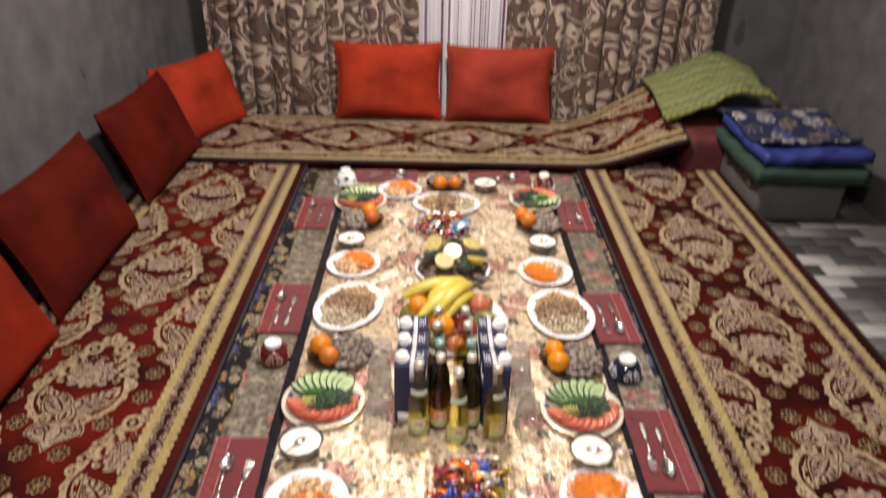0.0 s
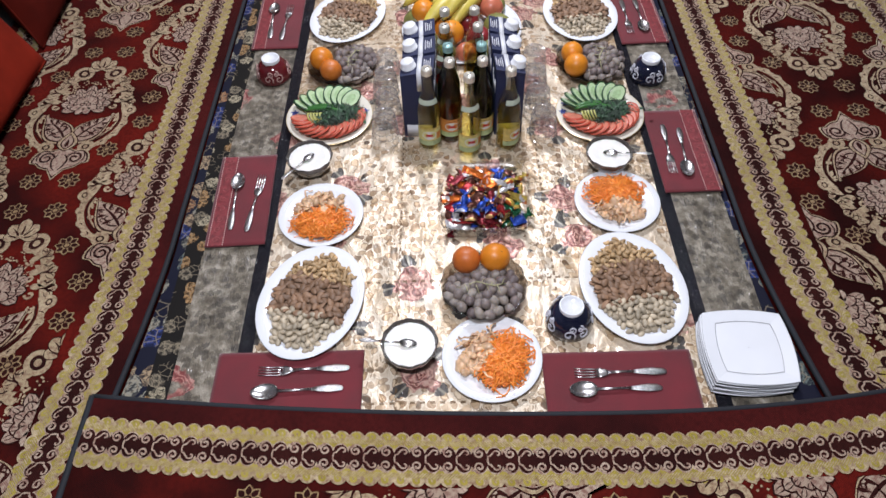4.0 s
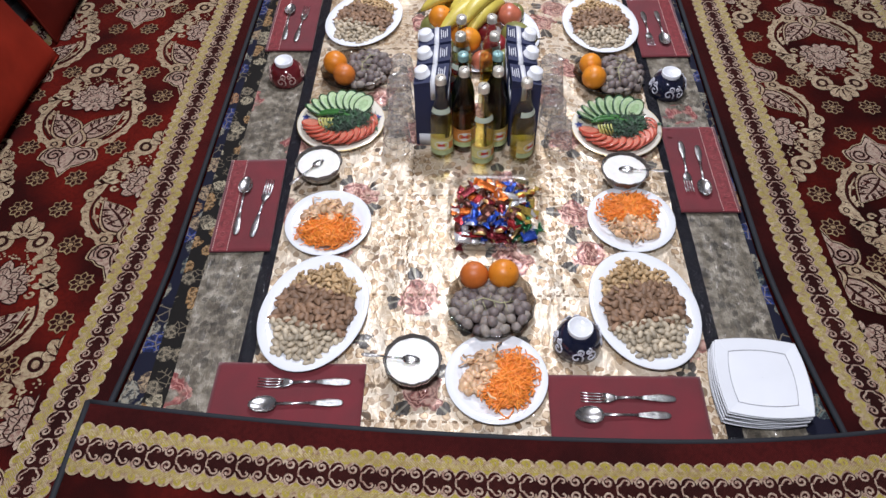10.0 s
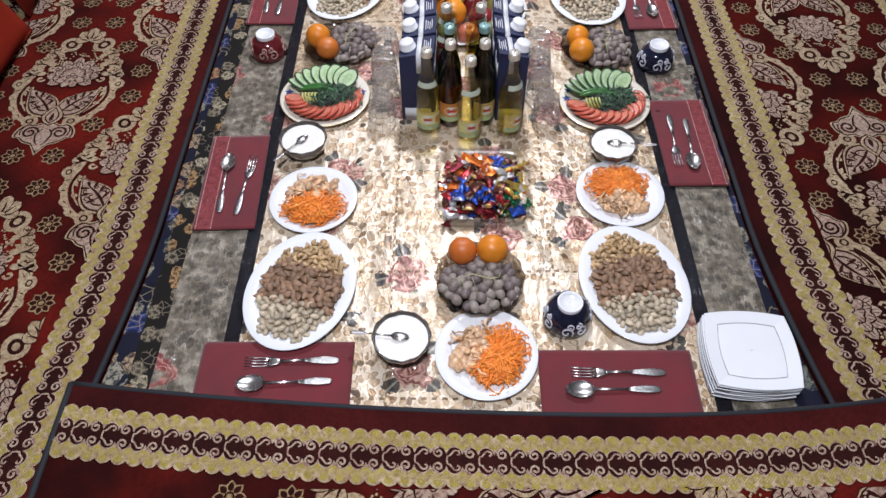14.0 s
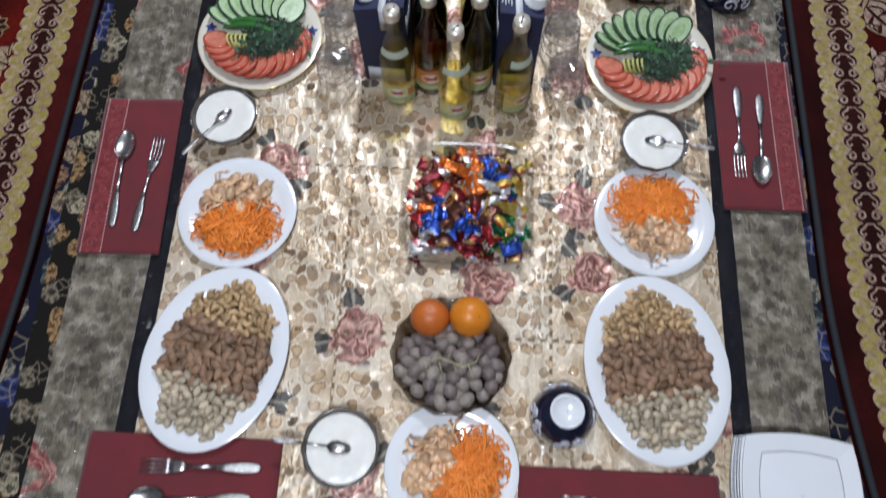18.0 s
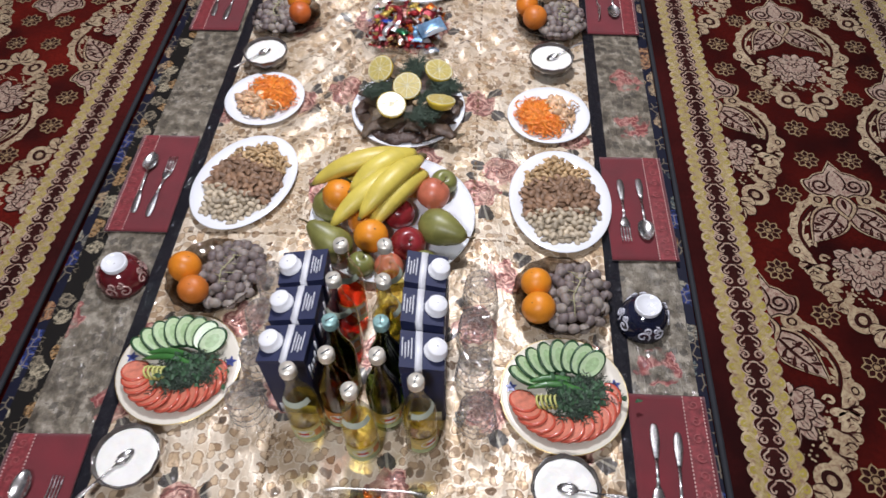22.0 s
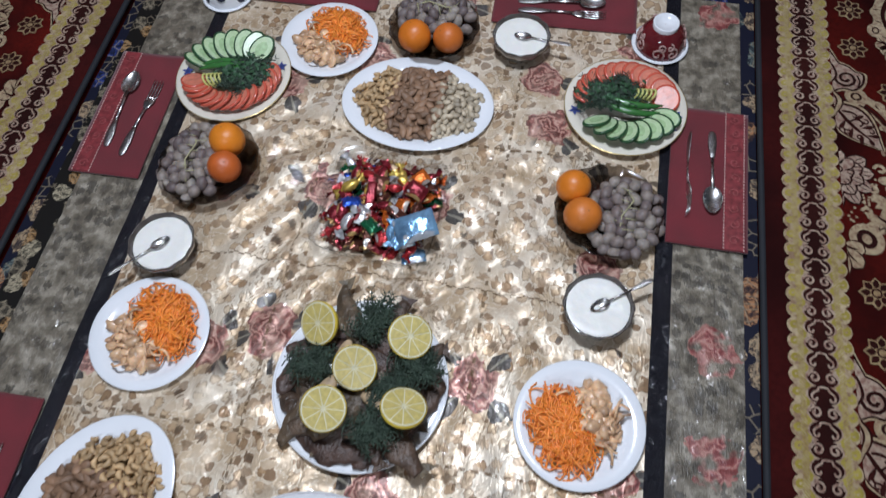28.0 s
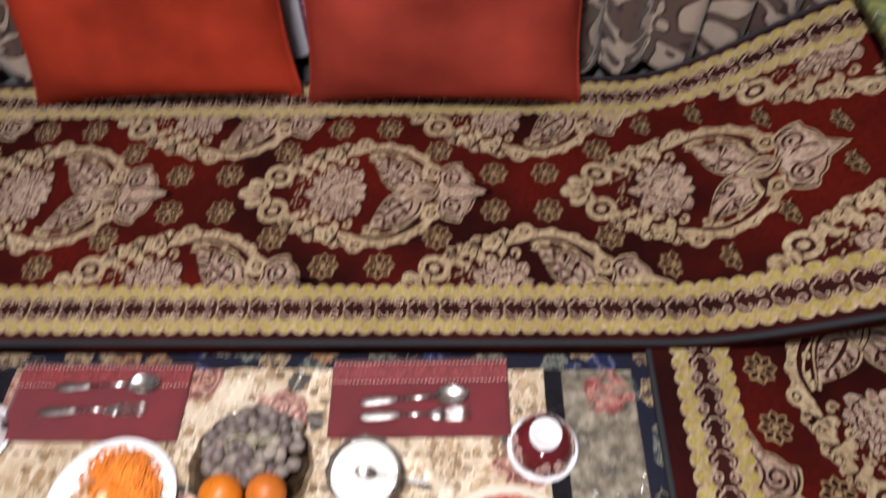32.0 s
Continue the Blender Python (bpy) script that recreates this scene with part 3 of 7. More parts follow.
def brushed(mt):
    """Sparse dark upright brush marks on the wallpaper."""
    nodes, links = mt.node_tree.nodes, mt.node_tree.links
    bs = nodes["Principled BSDF"]
    src = bs.inputs["Base Color"].links[0].from_socket
    pos = nodes.new("ShaderNodeTexCoord").outputs["Object"]
    warp = nodes.new("ShaderNodeMixRGB")
    warp.blend_type, warp.inputs[0].default_value = "LINEAR_LIGHT", 0.05
    n = nodes.new("ShaderNodeTexNoise")
    n.inputs["Scale"].default_value = 14
    links.new(pos, warp.inputs[1])
    links.new(n.outputs["Color"], warp.inputs[2])
    v = nodes.new("ShaderNodeTexVoronoi")
    v.inputs["Scale"].default_value = 5.5
    links.new(scaled(nodes, links, warp.outputs[0], 1.0, 1.0, 0.42), v.inputs["Vector"])
    pick = nodes.new("ShaderNodeSeparateColor")
    links.new(v.outputs["Color"], pick.inputs[0])
    mark = calc(nodes, links, "MULTIPLY", calc(nodes, links, "LESS_THAN", v.outputs["Distance"], 0.17), calc(nodes, links, "LESS_THAN", pick.outputs[0], 0.5))
    links.new(mixed(nodes, links, calc(nodes, links, "MULTIPLY", mark, 0.75), src, (0.035, 0.035, 0.037)), bs.inputs["Base Color"])


brushed(PLASTER)
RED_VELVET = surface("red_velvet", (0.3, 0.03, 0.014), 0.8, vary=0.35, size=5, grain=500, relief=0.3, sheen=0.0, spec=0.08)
# two darker copies of the red velvet: weaker side-wall light put into the colour
DEEP_RED_VELVET = surface("dim_red_velvet", (0.19, 0.016, 0.007), 0.8, vary=0.35, size=5, grain=500, relief=0.3, spec=0.08)
MAROON_VELVET = surface("shaded_red_velvet", (0.075, 0.006, 0.003), 0.85, vary=0.4, size=5, grain=500, relief=0.3, spec=0.08)
CEILING = surface("white_ceiling_paint", (0.7, 0.7, 0.68), 0.8, vary=0.05, size=2)


# ---- the room ----
FLOOR_Z, RUN_Z = -0.03, 0.022
LEFT_X, RIGHT_X, FRONT_Y, BACK_Y, TOP_Z = -1.72, 2.15, -2.2, 3.78, 2.62


def wall(name, x0, x1, y0, y1):
    return solid(name, slab(x0, x1, y0, y1, FLOOR_Z - 0.1, TOP_Z), PLASTER, "mottled dark grey papered wall", "wall", kind="structure", smooth=False)


wall("wall_west", LEFT_X - 0.12, LEFT_X, FRONT_Y, BACK_Y)
wall("wall_east", RIGHT_X, RIGHT_X + 0.12, FRONT_Y, BACK_Y)
wall("wall_north", LEFT_X - 0.12, RIGHT_X + 0.12, BACK_Y, BACK_Y + 0.12)
wall("wall_south", LEFT_X - 0.12, RIGHT_X + 0.12, FRONT_Y - 0.12, FRONT_Y)
solid("ceiling", slab(LEFT_X - 0.12, RIGHT_X + 0.12, FRONT_Y - 0.12, BACK_Y + 0.12, TOP_Z, TOP_Z + 0.1), CEILING, "plain white painted ceiling", "ceiling", kind="structure", smooth=False)


# ---- carpet runners ----
def smooth_line(points, n=6):
    """A rounded line through 2D points."""
    out = []
    for i in range(len(points) - 1):
        p0, p1, p2, p3 = points[max(0, i - 1)], points[i], points[i + 1], points[min(len(points) - 1, i + 2)]
        for k in range(n):
            t = k / n
            out.append(tuple(0.5 * (2 * b + (c - a) * t + (2 * a - 5 * b + 4 * c - d) * t * t + (3 * b - a - 3 * c + d) * t ** 3) for a, b, c, d in zip(p0, p1, p2, p3)))
    return out + [points[-1]]


def round_petal(length, width, n=9):
    """Outline of a petal from the origin along y, with a round end."""
    side = []
    for i in range(n + 1):
        u = i / n
        k = math.sin(math.pi / 2 * u / 0.62) if u < 0.62 else math.sqrt(max(0.0, 1 - ((u - 0.62) / 0.38) ** 2))
        side.append((width / 2 * k, length * u))
    return side + [(-x, y) for x, y in reversed(side[1:-1])]


def medallion_geo(size=1.08):
    """A pointed wreath of lobed leaves and ring curls round a lotus and two heavy leaves, with a crest and a lily of two volutes; slots: cream, pale, brown, gold."""
    g = Geo()
    for s in (-1, 1):
        def line(points, width, z, slot, n=6, taper=False):
            path = smooth_line([(s * x, y) for x, y in points], n)
            if taper:
                width = [width * (0.3 + 0.7 * math.sin(math.pi * min(1, 0.12 + 0.88 * i / (len(path) - 1)))) for i in range(len(path))]
            g.add(*ribbon(path, width, z), slot)

        def leaf(length, width, deg, x, y, z, slot, tip=0.2, blunt=False):
            shape = round_petal(length, width) if blunt else petal(length, width, 9, tip)
            g.add(*fan([(s * a, b) for a, b in turn2(shape, deg, x, y)], z), slot)

        def curl(x, y, r, start, turn, w, z, slot, turns=1.1):
            g.add(*ribbon([(s * a, b) for a, b in turn2(spiral(r, turns, 16, 0.22, start, turn), 0, x, y)], w, z), slot)

        def ring(x, y, rx, ry, w, z, deg=0):
            """A cream ring round a brown eye with a pale drop in it."""
            oval = turn2([(rx * math.cos(2 * math.pi * i / 18), ry * math.sin(2 * math.pi * i / 18)) for i in range(18)], deg, x, y)
            g.add(*fan([(s * a, b) for a, b in oval], z), 2)
            g.add(*ribbon([(s * a, b) for a, b in oval], w, z + 0.0003, True), 0)
            g.add(*fan([(s * (x + (a - x) * 0.36), y + (b - y) * 0.4) for a, b in oval], z + 0.0002), 0)

        # spine of the wreath, and the smooth lower arm with its double outline
        line([(0.052, 0.166), (0.072, 0.138), (0.088, 0.1), (0.1, 0.06), (0.112, 0.02), (0.12, 0.0)], 0.012, 0.0014, 0)
        line([(0.114, 0.014), (0.127, -0.02), (0.129, -0.058), (0.115, -0.098), (0.092, -0.13), (0.066, -0.15)], 0.0165, 0.0016, 0)
        for x, y, deg in ((0.127, -0.022, -70), (0.13, -0.055, -95), (0.117, -0.095, -120), (0.095, -0.127, -140)):
            leaf(0.017, 0.022, deg, x - 0.004, y, 0.0017, 0, blunt=True)
        line([(0.11, -0.008), (0.117, -0.045), (0.106, -0.083), (0.085, -0.114), (0.064, -0.133)], 0.004, 0.0021, 2)
        line([(0.105, -0.012), (0.1115, -0.045), (0.1, -0.08), (0.08, -0.109), (0.06, -0.127)], 0.0042, 0.0018, 0)
        # lobed leaves: three round lobes outwards, a longer one curling in, a dark fork between
        for k, (x, y, deg, f) in enumerate(((0.078, 0.13, -50, 0.92), (0.096, 0.084, -68, 1.08), (0.112, 0.036, -84, 1.05))):
            z = 0.0017 + 0.00025 * k
            for off, ln, wd in ((50, 0.031, 0.022), (0, 0.031, 0.022), (-54, 0.033, 0.023)):
                leaf(ln * f, wd * f, deg + off, x - 0.003, y, z, 0, blunt=True)
                for bow in (-1, 1):
                    edge = turn2([(bow * 0.003 * f, 0.011 * f), (bow * 0.0062 * f, 0.02 * f), (bow * 0.004 * f, 0.0275 * f)], deg + off, x - 0.003, y)
                    g.add(*ribbon([(s * a, b) for a, b in edge], [0.0008, 0.0022, 0.0008], z + 0.0007), 2)
            leaf(0.034 * f, 0.017 * f, deg + 168, x, y + 0.004, z, 0, blunt=True)
            leaf(0.028 * f, 0.016 * f, deg + 128, x - 0.004, y + 0.006, z, 0)
            curl(x - 0.027 * f, y - 0.016 * f, 0.011 * f, 2.6, -1, 0.0065, z + 0.0001, 0, 0.9)
            for off, far in ((24, 0.02), (-28, 0.022), (180, 0.017)):
                end = turn2([(0.0, 0.0), (0.0014, far * 0.5 * f), (0.0, far * f)], deg + off, x + 0.003, y)
                g.add(*ribbon([(s * a, b) for a, b in end], [0.0052, 0.0042, 0.0015], z + 0.0008), 2)
            line([(x + 0.012 * f, y + 0.022 * f), (x + 0.002, y + 0.016 * f), (x - 0.008 * f, y + 0.022 * f)], 0.003, z + 0.0008, 2)
        ring(0.047, 0.172, 0.023, 0.026, 0.013, 0.0028, -35)
        ring(0.136, -0.002, 0.0125, 0.0145, 0.0095, 0.0028)
        ring(0.054, -0.15, 0.0165, 0.0155, 0.011, 0.003, 20)
        leaf(0.03, 0.02, 62, 0.074, -0.142, 0.0024, 0, blunt=True)
        # heavy leaf: brown line within a cream rim, a pale body with bitten edges and brown veins
        for k, (ln, wd, slot) in enumerate(((0.15, 0.1, 2), (0.144, 0.093, 0), (0.136, 0.083, 2), (0.128, 0.073, 1))):
            leaf(ln, wd, -40, 0.002 + 0.0026 * k, -0.137 + 0.0042 * k, 0.0031 + 0.0003 * k, slot, 0.3)
        for x, y, deg, ln in ((0.017, -0.066, 210, 0.028), (0.034, -0.046, 196, 0.028), (0.056, -0.034, 178, 0.024), (0.078, -0.034, 150, 0.02), (0.091, -0.056, 92, 0.026), (0.083, -0.08, 74, 0.028), (0.064, -0.104, 56, 0.026)):
            leaf(ln, 0.0105, deg, x, y, 0.0044, 2, 0.45)
        line([(0.016, -0.114), (0.03, -0.092), (0.048, -0.07), (0.074, -0.046)], 0.0075, 0.0045, 2, taper=True)
        line([(0.036, -0.084), (0.046, -0.092), (0.057, -0.091), (0.061, -0.082), (0.054, -0.077)], 0.0042, 0.0045, 2)
        line([(0.031, -0.088), (0.023, -0.079), (0.025, -0.067), (0.034, -0.065)], 0.0042, 0.0045, 2)
        line([(0.024, -0.11), (0.04, -0.109), (0.052, -0.103)], 0.0055, 0.0045, 2, taper=True)
        for x, y, r, start, turn in ((0.03, -0.06, 0.0075, 0.6, 1), (0.052, -0.05, 0.0075, 1.2, 1), (0.075, -0.066, 0.0075, 3.4, -1), (0.066, -0.088, 0.007, 3.8, -1), (0.046, -0.1, 0.006, 3.8, -1)):
            curl(x, y, r, start, turn, 0.003, 0.0046, 2, 0.9)
        # curls between leaf and arm, short slits across the arm
        curl(0.1, -0.022, 0.0095, 2.2, -1, 0.006, 0.0026, 0, 1.0)
        curl(0.097, -0.078, 0.008, 1.0, 1, 0.005, 0.0026, 0, 1.0)
        leaf(0.024, 0.013, 150, 0.112, -0.03, 0.0024, 0)
        for x, y, deg in ((0.129, -0.03, 70), (0.13, -0.064, 95), (0.116, -0.1, 130), (0.092, -0.13, 150)):
            end = turn2([(0.0, -0.007), (0.002, 0.0), (0.0, 0.007)], deg, x, y)
            g.add(*ribbon([(s * a, b) for a, b in end], [0.001, 0.0036, 0.001], 0.0024), 2)
        # one volute of the lily, outlined, with a pointed wing
        wing = smooth_line([(0.0, -0.268), (0.012, -0.24), (0.032, -0.232), (0.046, -0.226), (0.058, -0.214), (0.074, -0.208), (0.07, -0.182), (0.052, -0.164), (0.03, -0.166), (0.0, -0.15)], 4)
        for f, z, slot in ((1.12, 0.0034, 0), (1.02, 0.0037, 2), (0.9, 0.004, 1)):
            g.add(*fan([(s * (0.034 + (a - 0.034) * f if a > 0.001 else 0.0), -0.2 + (b + 0.2) * f) for a, b in wing], z), slot)
        curl(0.038, -0.194, 0.022, 0.2, 1, 0.0062, 0.0044, 2, 1.45)
        line([(0.008, -0.18), (0.02, -0.2), (0.014, -0.226), (0.004, -0.24)], 0.005, 0.0044, 2, taper=True)
        line([(0.058, -0.174), (0.064, -0.188), (0.06, -0.204)], 0.0035, 0.0044, 2)
    # bud between the heavy leaves
    for k, (ln, wd, slot) in enumerate(((0.082, 0.062, 2), (0.075, 0.054, 0), (0.062, 0.038, 2), (0.054, 0.03, 1), (0.034, 0.012, 2))):
        g.add(*fan(turn2(petal(ln, wd, 9, 0.1), 0, 0, -0.168 + 0.004 * k), 0.0048 + 0.0003 * k), slot)
    # crest
    for k in range(5):
        deg, ln = -80 + 40 * k, (0.042, 0.054, 0.062, 0.054, 0.042)[k]
        g.add(*fan(turn2(round_petal(ln + 0.002, 0.036), deg, 0, 0.19), 0.0034 + 0.0002 * (2 - abs(k - 2))), 2)
        g.add(*fan(turn2(round_petal(ln, 0.0305), deg, 0, 0.19), 0.0035 + 0.0002 * (2 - abs(k - 2))), 0)
        g.add(*ribbon(turn2([(0.0, 0.01), (0.0015, ln * 0.45), (0.0, ln * 0.74)], deg, 0, 0.19), [0.006, 0.0045, 0.0015], 0.0044), 2)
    # lotus: rows of round petals with brown outlines, turned to the crest
    for row, (count, span, length, width) in enumerate(((9, 236, 0.088, 0.036), (7, 200, 0.066, 0.034), (5, 170, 0.044, 0.03))):
        for k in range(count):
            deg = -span / 2 + span * k / (count - 1)
            z = 0.0018 + 0.0008 * row + 0.00004 * k
            ln = length * (1 - 0.2 * abs(deg) / 118)
            g.add(*fan(turn2(round_petal(ln, width), deg, 0, 0.03), z), 2)
            g.add(*fan(turn2(round_petal(ln - 0.0035, width - 0.0062), deg, 0, 0.03), z + 0.0003), 1)
            for off in (-0.0045, 0.0045):
                g.add(*ribbon(turn2([(off * 0.6, ln * 0.62), (off, ln * 0.78), (off * 0.7, ln * 0.9)], deg, 0, 0.03), [0.0008, 0.0022, 0.0008], z + 0.0005), 2)
    for k in range(4):
        deg = 180 + (k - 1.5) * 38
        ln = 0.05 if k in (1, 2) else 0.046
        g.add(*fan(turn2(round_petal(ln, 0.027), deg, 0, 0.03), 0.0044), 2)
        g.add(*fan(turn2(round_petal(ln - 0.003, 0.0215), deg, 0, 0.03), 0.0047), 1)
    g.add(*fan(turn2(spiral(0.02, 1.0, 14, 1.0), 0, 0, 0.032)[:-1], 0.005), 1)
    for dx, dy in ((-0.009, 0.0), (0.0, 0.009), (0.009, 0.0)):
        g.add(*ribbon(turn2(spiral(0.0062, 1.0, 9, 1.0), 0, dx, 0.028 + dy)[:-1], 0.0026, 0.0054, True), 2)
    # seed dots round the lotus
    rnd = random.Random(4)
    for _ in range(80):
        a, k = rnd.uniform(0.0, math.pi), rnd.uniform(0.72, 1.0)
        g.add(*fan(turn2(spiral(0.0027, 1.0, 6, 1.0), 0, 0.078 * k * math.cos(a), 0.03 + 0.122 * k * math.sin(a))[:-1], 0.0013), 0)
    g.v = [(x * size, y * size, 0.0006 + 0.35 * z) for x, y, z in g.v]
    return g


def half_of(g, s, cut=0.012):
    """One half of a flat motif: what lies beyond its axis is gathered onto it."""
    h = Geo()
    keep = [i for i, f in enumerate(g.f) if any(s * g.v[k][0] > cut + 0.0005 for k in f)]
    h.v = [((max(cut, x * s) - cut) * s, y, z) for x, y, z in g.v]
    h.f, h.m = [g.f[i] for i in keep], [g.m[i] for i in keep]
    return h


def blossom_geo():
    g = Geo()
    for k in range(8):
        g.add(*fan(turn2(petal(0.033, 0.0205, 8, -0.35), 45 * k), 0.0016 + 0.0001 * (k % 2)), 0)
        g.add(*fan(turn2(petal(0.0185, 0.0115, 6, -0.2), 45 * k, -0.0105 * math.sin(radians(45 * k)), 0.0105 * math.cos(radians(45 * k))), 0.0024), 1)
    g.add(*ribbon(turn2(spiral(0.0085, 1.0, 10, 1.0), 0)[:-1], 0.0032, 0.0027, True), 1)
    g.add(*fan(turn2(spiral(0.005, 1.0, 8, 1.0), 0)[:-1], 0.003), 0)
    return g


def strip_geo(length, width=0.111):
    """Gold border strip along y: cream scalloped edges with a curl in each, hatched gold bands, a dark chain of volutes drawn in cream; slots: cream, gold, dark, pale."""
    g = Geo()
    count = 2 * max(1, round(length / 0.063))
    step = length / count
    y0 = -length / 2
    wave = lambda y: abs(math.sin(math.pi * (y - y0) / step))
    band_w = lambda y: 0.0115 + 0.0145 * wave(y) ** 0.55
    n = count * 8 + 1
    ys = [y0 + i * step / 8 for i in range(n)]

    def strip(inner, outer, z, slot, s):
        verts = [(s * inner(y), y, z) for y in ys] + [(s * outer(y), y, z) for y in ys]
        g.add(verts, [(i, i + 1, n + i + 1, n + i) if s < 0 else (n + i, n + i + 1, i + 1, i) for i in range(n - 1)], slot)

    scallop = lambda y: width / 2 - 0.008 + 0.0095 * wave(y) ** 0.7
    for s in (-1, 1):
        strip(lambda y: 0.01, scallop, 0.0012, 0, s)
        strip(lambda y: 0.0215, lambda y: 0.0375 + 0.0035 * wave(y), 0.0016, 1, s)
        strip(lambda y: 0.0, lambda y: band_w(y) + 0.0034, 0.0018, 3, s)
        strip(lambda y: 0.0, band_w, 0.0021, 2, s)
        for i in range(count):
            y = y0 + (i + 0.5) * step
            # a gold curl in each scallop
            g.add(*ribbon(turn2(spiral(0.0088, 1.15, 12, 0.2, 0.4, s), 0, s * (width / 2 - 0.0115), y), 0.0058, 0.0019), 1)
            # hatching of the gold band
            for k in range(5):
                yy = y + (k - 2) * step / 5
                g.add(*ribbon([(s * 0.0285, yy - 0.0065), (s * 0.0405, yy + 0.0065)], 0.0024, 0.002), 0)
            if i % 2 == 0:
                # bracket: a hook in each lobe, joined by a pointed bar
                g.add(*ribbon(smooth_line([(s * 0.0105, y - 0.0045), (s * 0.0125, y - 0.0095), (s * 0.018, y - 0.0085), (s * 0.0195, y - 0.001), (s * 0.0145, y + 0.0045), (s * 0.0092, y + 0.0085)], 4) + [(s * 0.0078, y + 0.0135), (0.0, y + 0.0148)], 0.0037, 0.0025), 3)
            else:
                g.add(*ribbon(turn2(spiral(0.0108, 1.25, 14, 0.25, math.pi / 2, -s), 0, s * 0.0142, y), [0.005 - 0.0014 * t / 14 for t in range(15)], 0.0025), 3)
                g.add(*ribbon([(s * 0.0165, y + 0.0095), (s * 0.0235, y + step * 0.5)], 0.0036, 0.0024), 3)
    return g


MEDALLION = medallion_geo()
MOTIF_MATS = [CREAM, PALE, DARK, GOLD]
MED_MESH = MEDALLION.mesh("medallion", MOTIF_MATS, False)
HALF_MESH = {s: half_of(MEDALLION, s).mesh("half_medallion", MOTIF_MATS, False) for s in (-1, 1)}
BLOSSOM_MESH = blossom_geo().mesh("blossom", [TAN, DARK], False)


def runner(label, length, m, phase, top, flip=1, rise=None, bend=None, half_w=0.4, strip_at=0.309):
    """A quilted carpet runner along local y with gold strips on both long sides. phase: where a medallion lies."""
    rug = thing("carpet_runner", label, "carpet", "carpet runners", m)
    lift = rise or (lambda x, y: 0.0)
    sway = bend or (lambda y: 0.0)
    base = sheet(-half_w, half_w, -length / 2, length / 2, 16, max(8, round(length / 0.05)), lambda x, y: top - 0.0006 + lift(x, y), thick=top - FLOOR_Z - 0.004)

    def draped(geo):
        end = length / 2 - 0.004
        geo.v = [(x + sway(y), y, z + top + lift(x, y)) for x, y, z in ((x, max(-end, min(end, y)), z) for x, y, z in geo.v)]
        return geo

    base.v = [(x + sway(y), y, z) for x, y, z in base.v]
    part("field", base, MAROON, rug)
    for s in (-1, 1):
        near, far = strip_at + 0.046, half_w + 0.0012
        margin = sheet(min(s * near, s * far), max(s * near, s * far), -length / 2, length / 2, 2, max(8, round(length / 0.05)), lambda x, y: 0.0001)
        part("margin", draped(margin), EDGE, rug, "dark maroon edge band")
    for s in (-1, 1):
        edge = [(s * half_w + sway(-length / 2 + length * i / 60), -length / 2 + length * i / 60, top - 0.004 + lift(s * half_w, -length / 2 + length * i / 60)) for i in range(61)]
        part("piping", Geo().add(*tube(edge, 0.0065, 8)), PIPING, rug, "black corded edging")
        strip = strip_geo(length - 0.01)
        strip.v = [(x + s * strip_at, y, z) for x, y, z in strip.v]
        part("border_strip", draped(strip), [CREAM, GOLD, DARK, PALE], rug, "gold scalloped border strip", smooth=False)
    for s in (-1, 1):
        y = s * length / 2
        hem = [(-half_w + 2 * half_w * i / 24 + sway(y), y, top - 0.003 + lift(-half_w + 2 * half_w * i / 24, y)) for i in range(25)]
        part("hem", Geo().add(*tube(hem, 0.0075, 8)), PIPING, rug, "black corded end")
    inside = strip_at - 0.057
    pitch = 0.715
    k0 = math.floor((-length / 2 - phase) / pitch) - 1
    for k in range(k0, k0 + int(length / pitch) + 4):
        y = phase + k * pitch
        turn = Matrix.Rotation(0 if flip > 0 else math.pi, 4, "Z")
        if abs(y) < length / 2 + (0.12 if rise else -0.26):
            moved(MED_MESH, MEDALLION, rug, draped, Matrix.Translation((0 if rise else sway(y), y, 0)) @ turn, rise, top, "medallion")
        yh = y + pitch / 2
        if abs(yh) < length / 2 + (0.12 if rise else -0.26):
            for s in (-1, 1):
                moved(HALF_MESH[s * flip], half_of(MEDALLION, s * flip), rug, draped, Matrix.Translation((-s * inside + (0 if rise else sway(yh)), yh, 0)) @ turn, rise, top, "half_medallion")
        for dx, dy in ((sx * bx, sy * by) for bx, by in ((0.2, 0.058), (0.126, 0.176), (0.054, 0.3)) for sx in (-1, 1) for sy in (-1, 1)):
            if abs(y + dy) < length / 2 - 0.06:
                moved(BLOSSOM_MESH, None, rug, draped, Matrix.Translation((dx + sway(y + dy), y + dy, 0)), rise, top, "blossom", lift)
    return rug


def moved(mesh, geo, rug, draped, m, rise, top, name, lift=None):
    """A motif laid on the pile; on a raised runner its mesh follows the slope."""
    if rise and geo:
        g = Geo().geo(geo, m)
        part(name, draped(g), MOTIF_MATS, rug, smooth=False)
    else:
        p = m.translation
        z = top + (lift(p.x, p.y) if lift else 0.0)
        part(name, mesh, None, rug, m=Matrix.Translation((0, 0, z)) @ m)


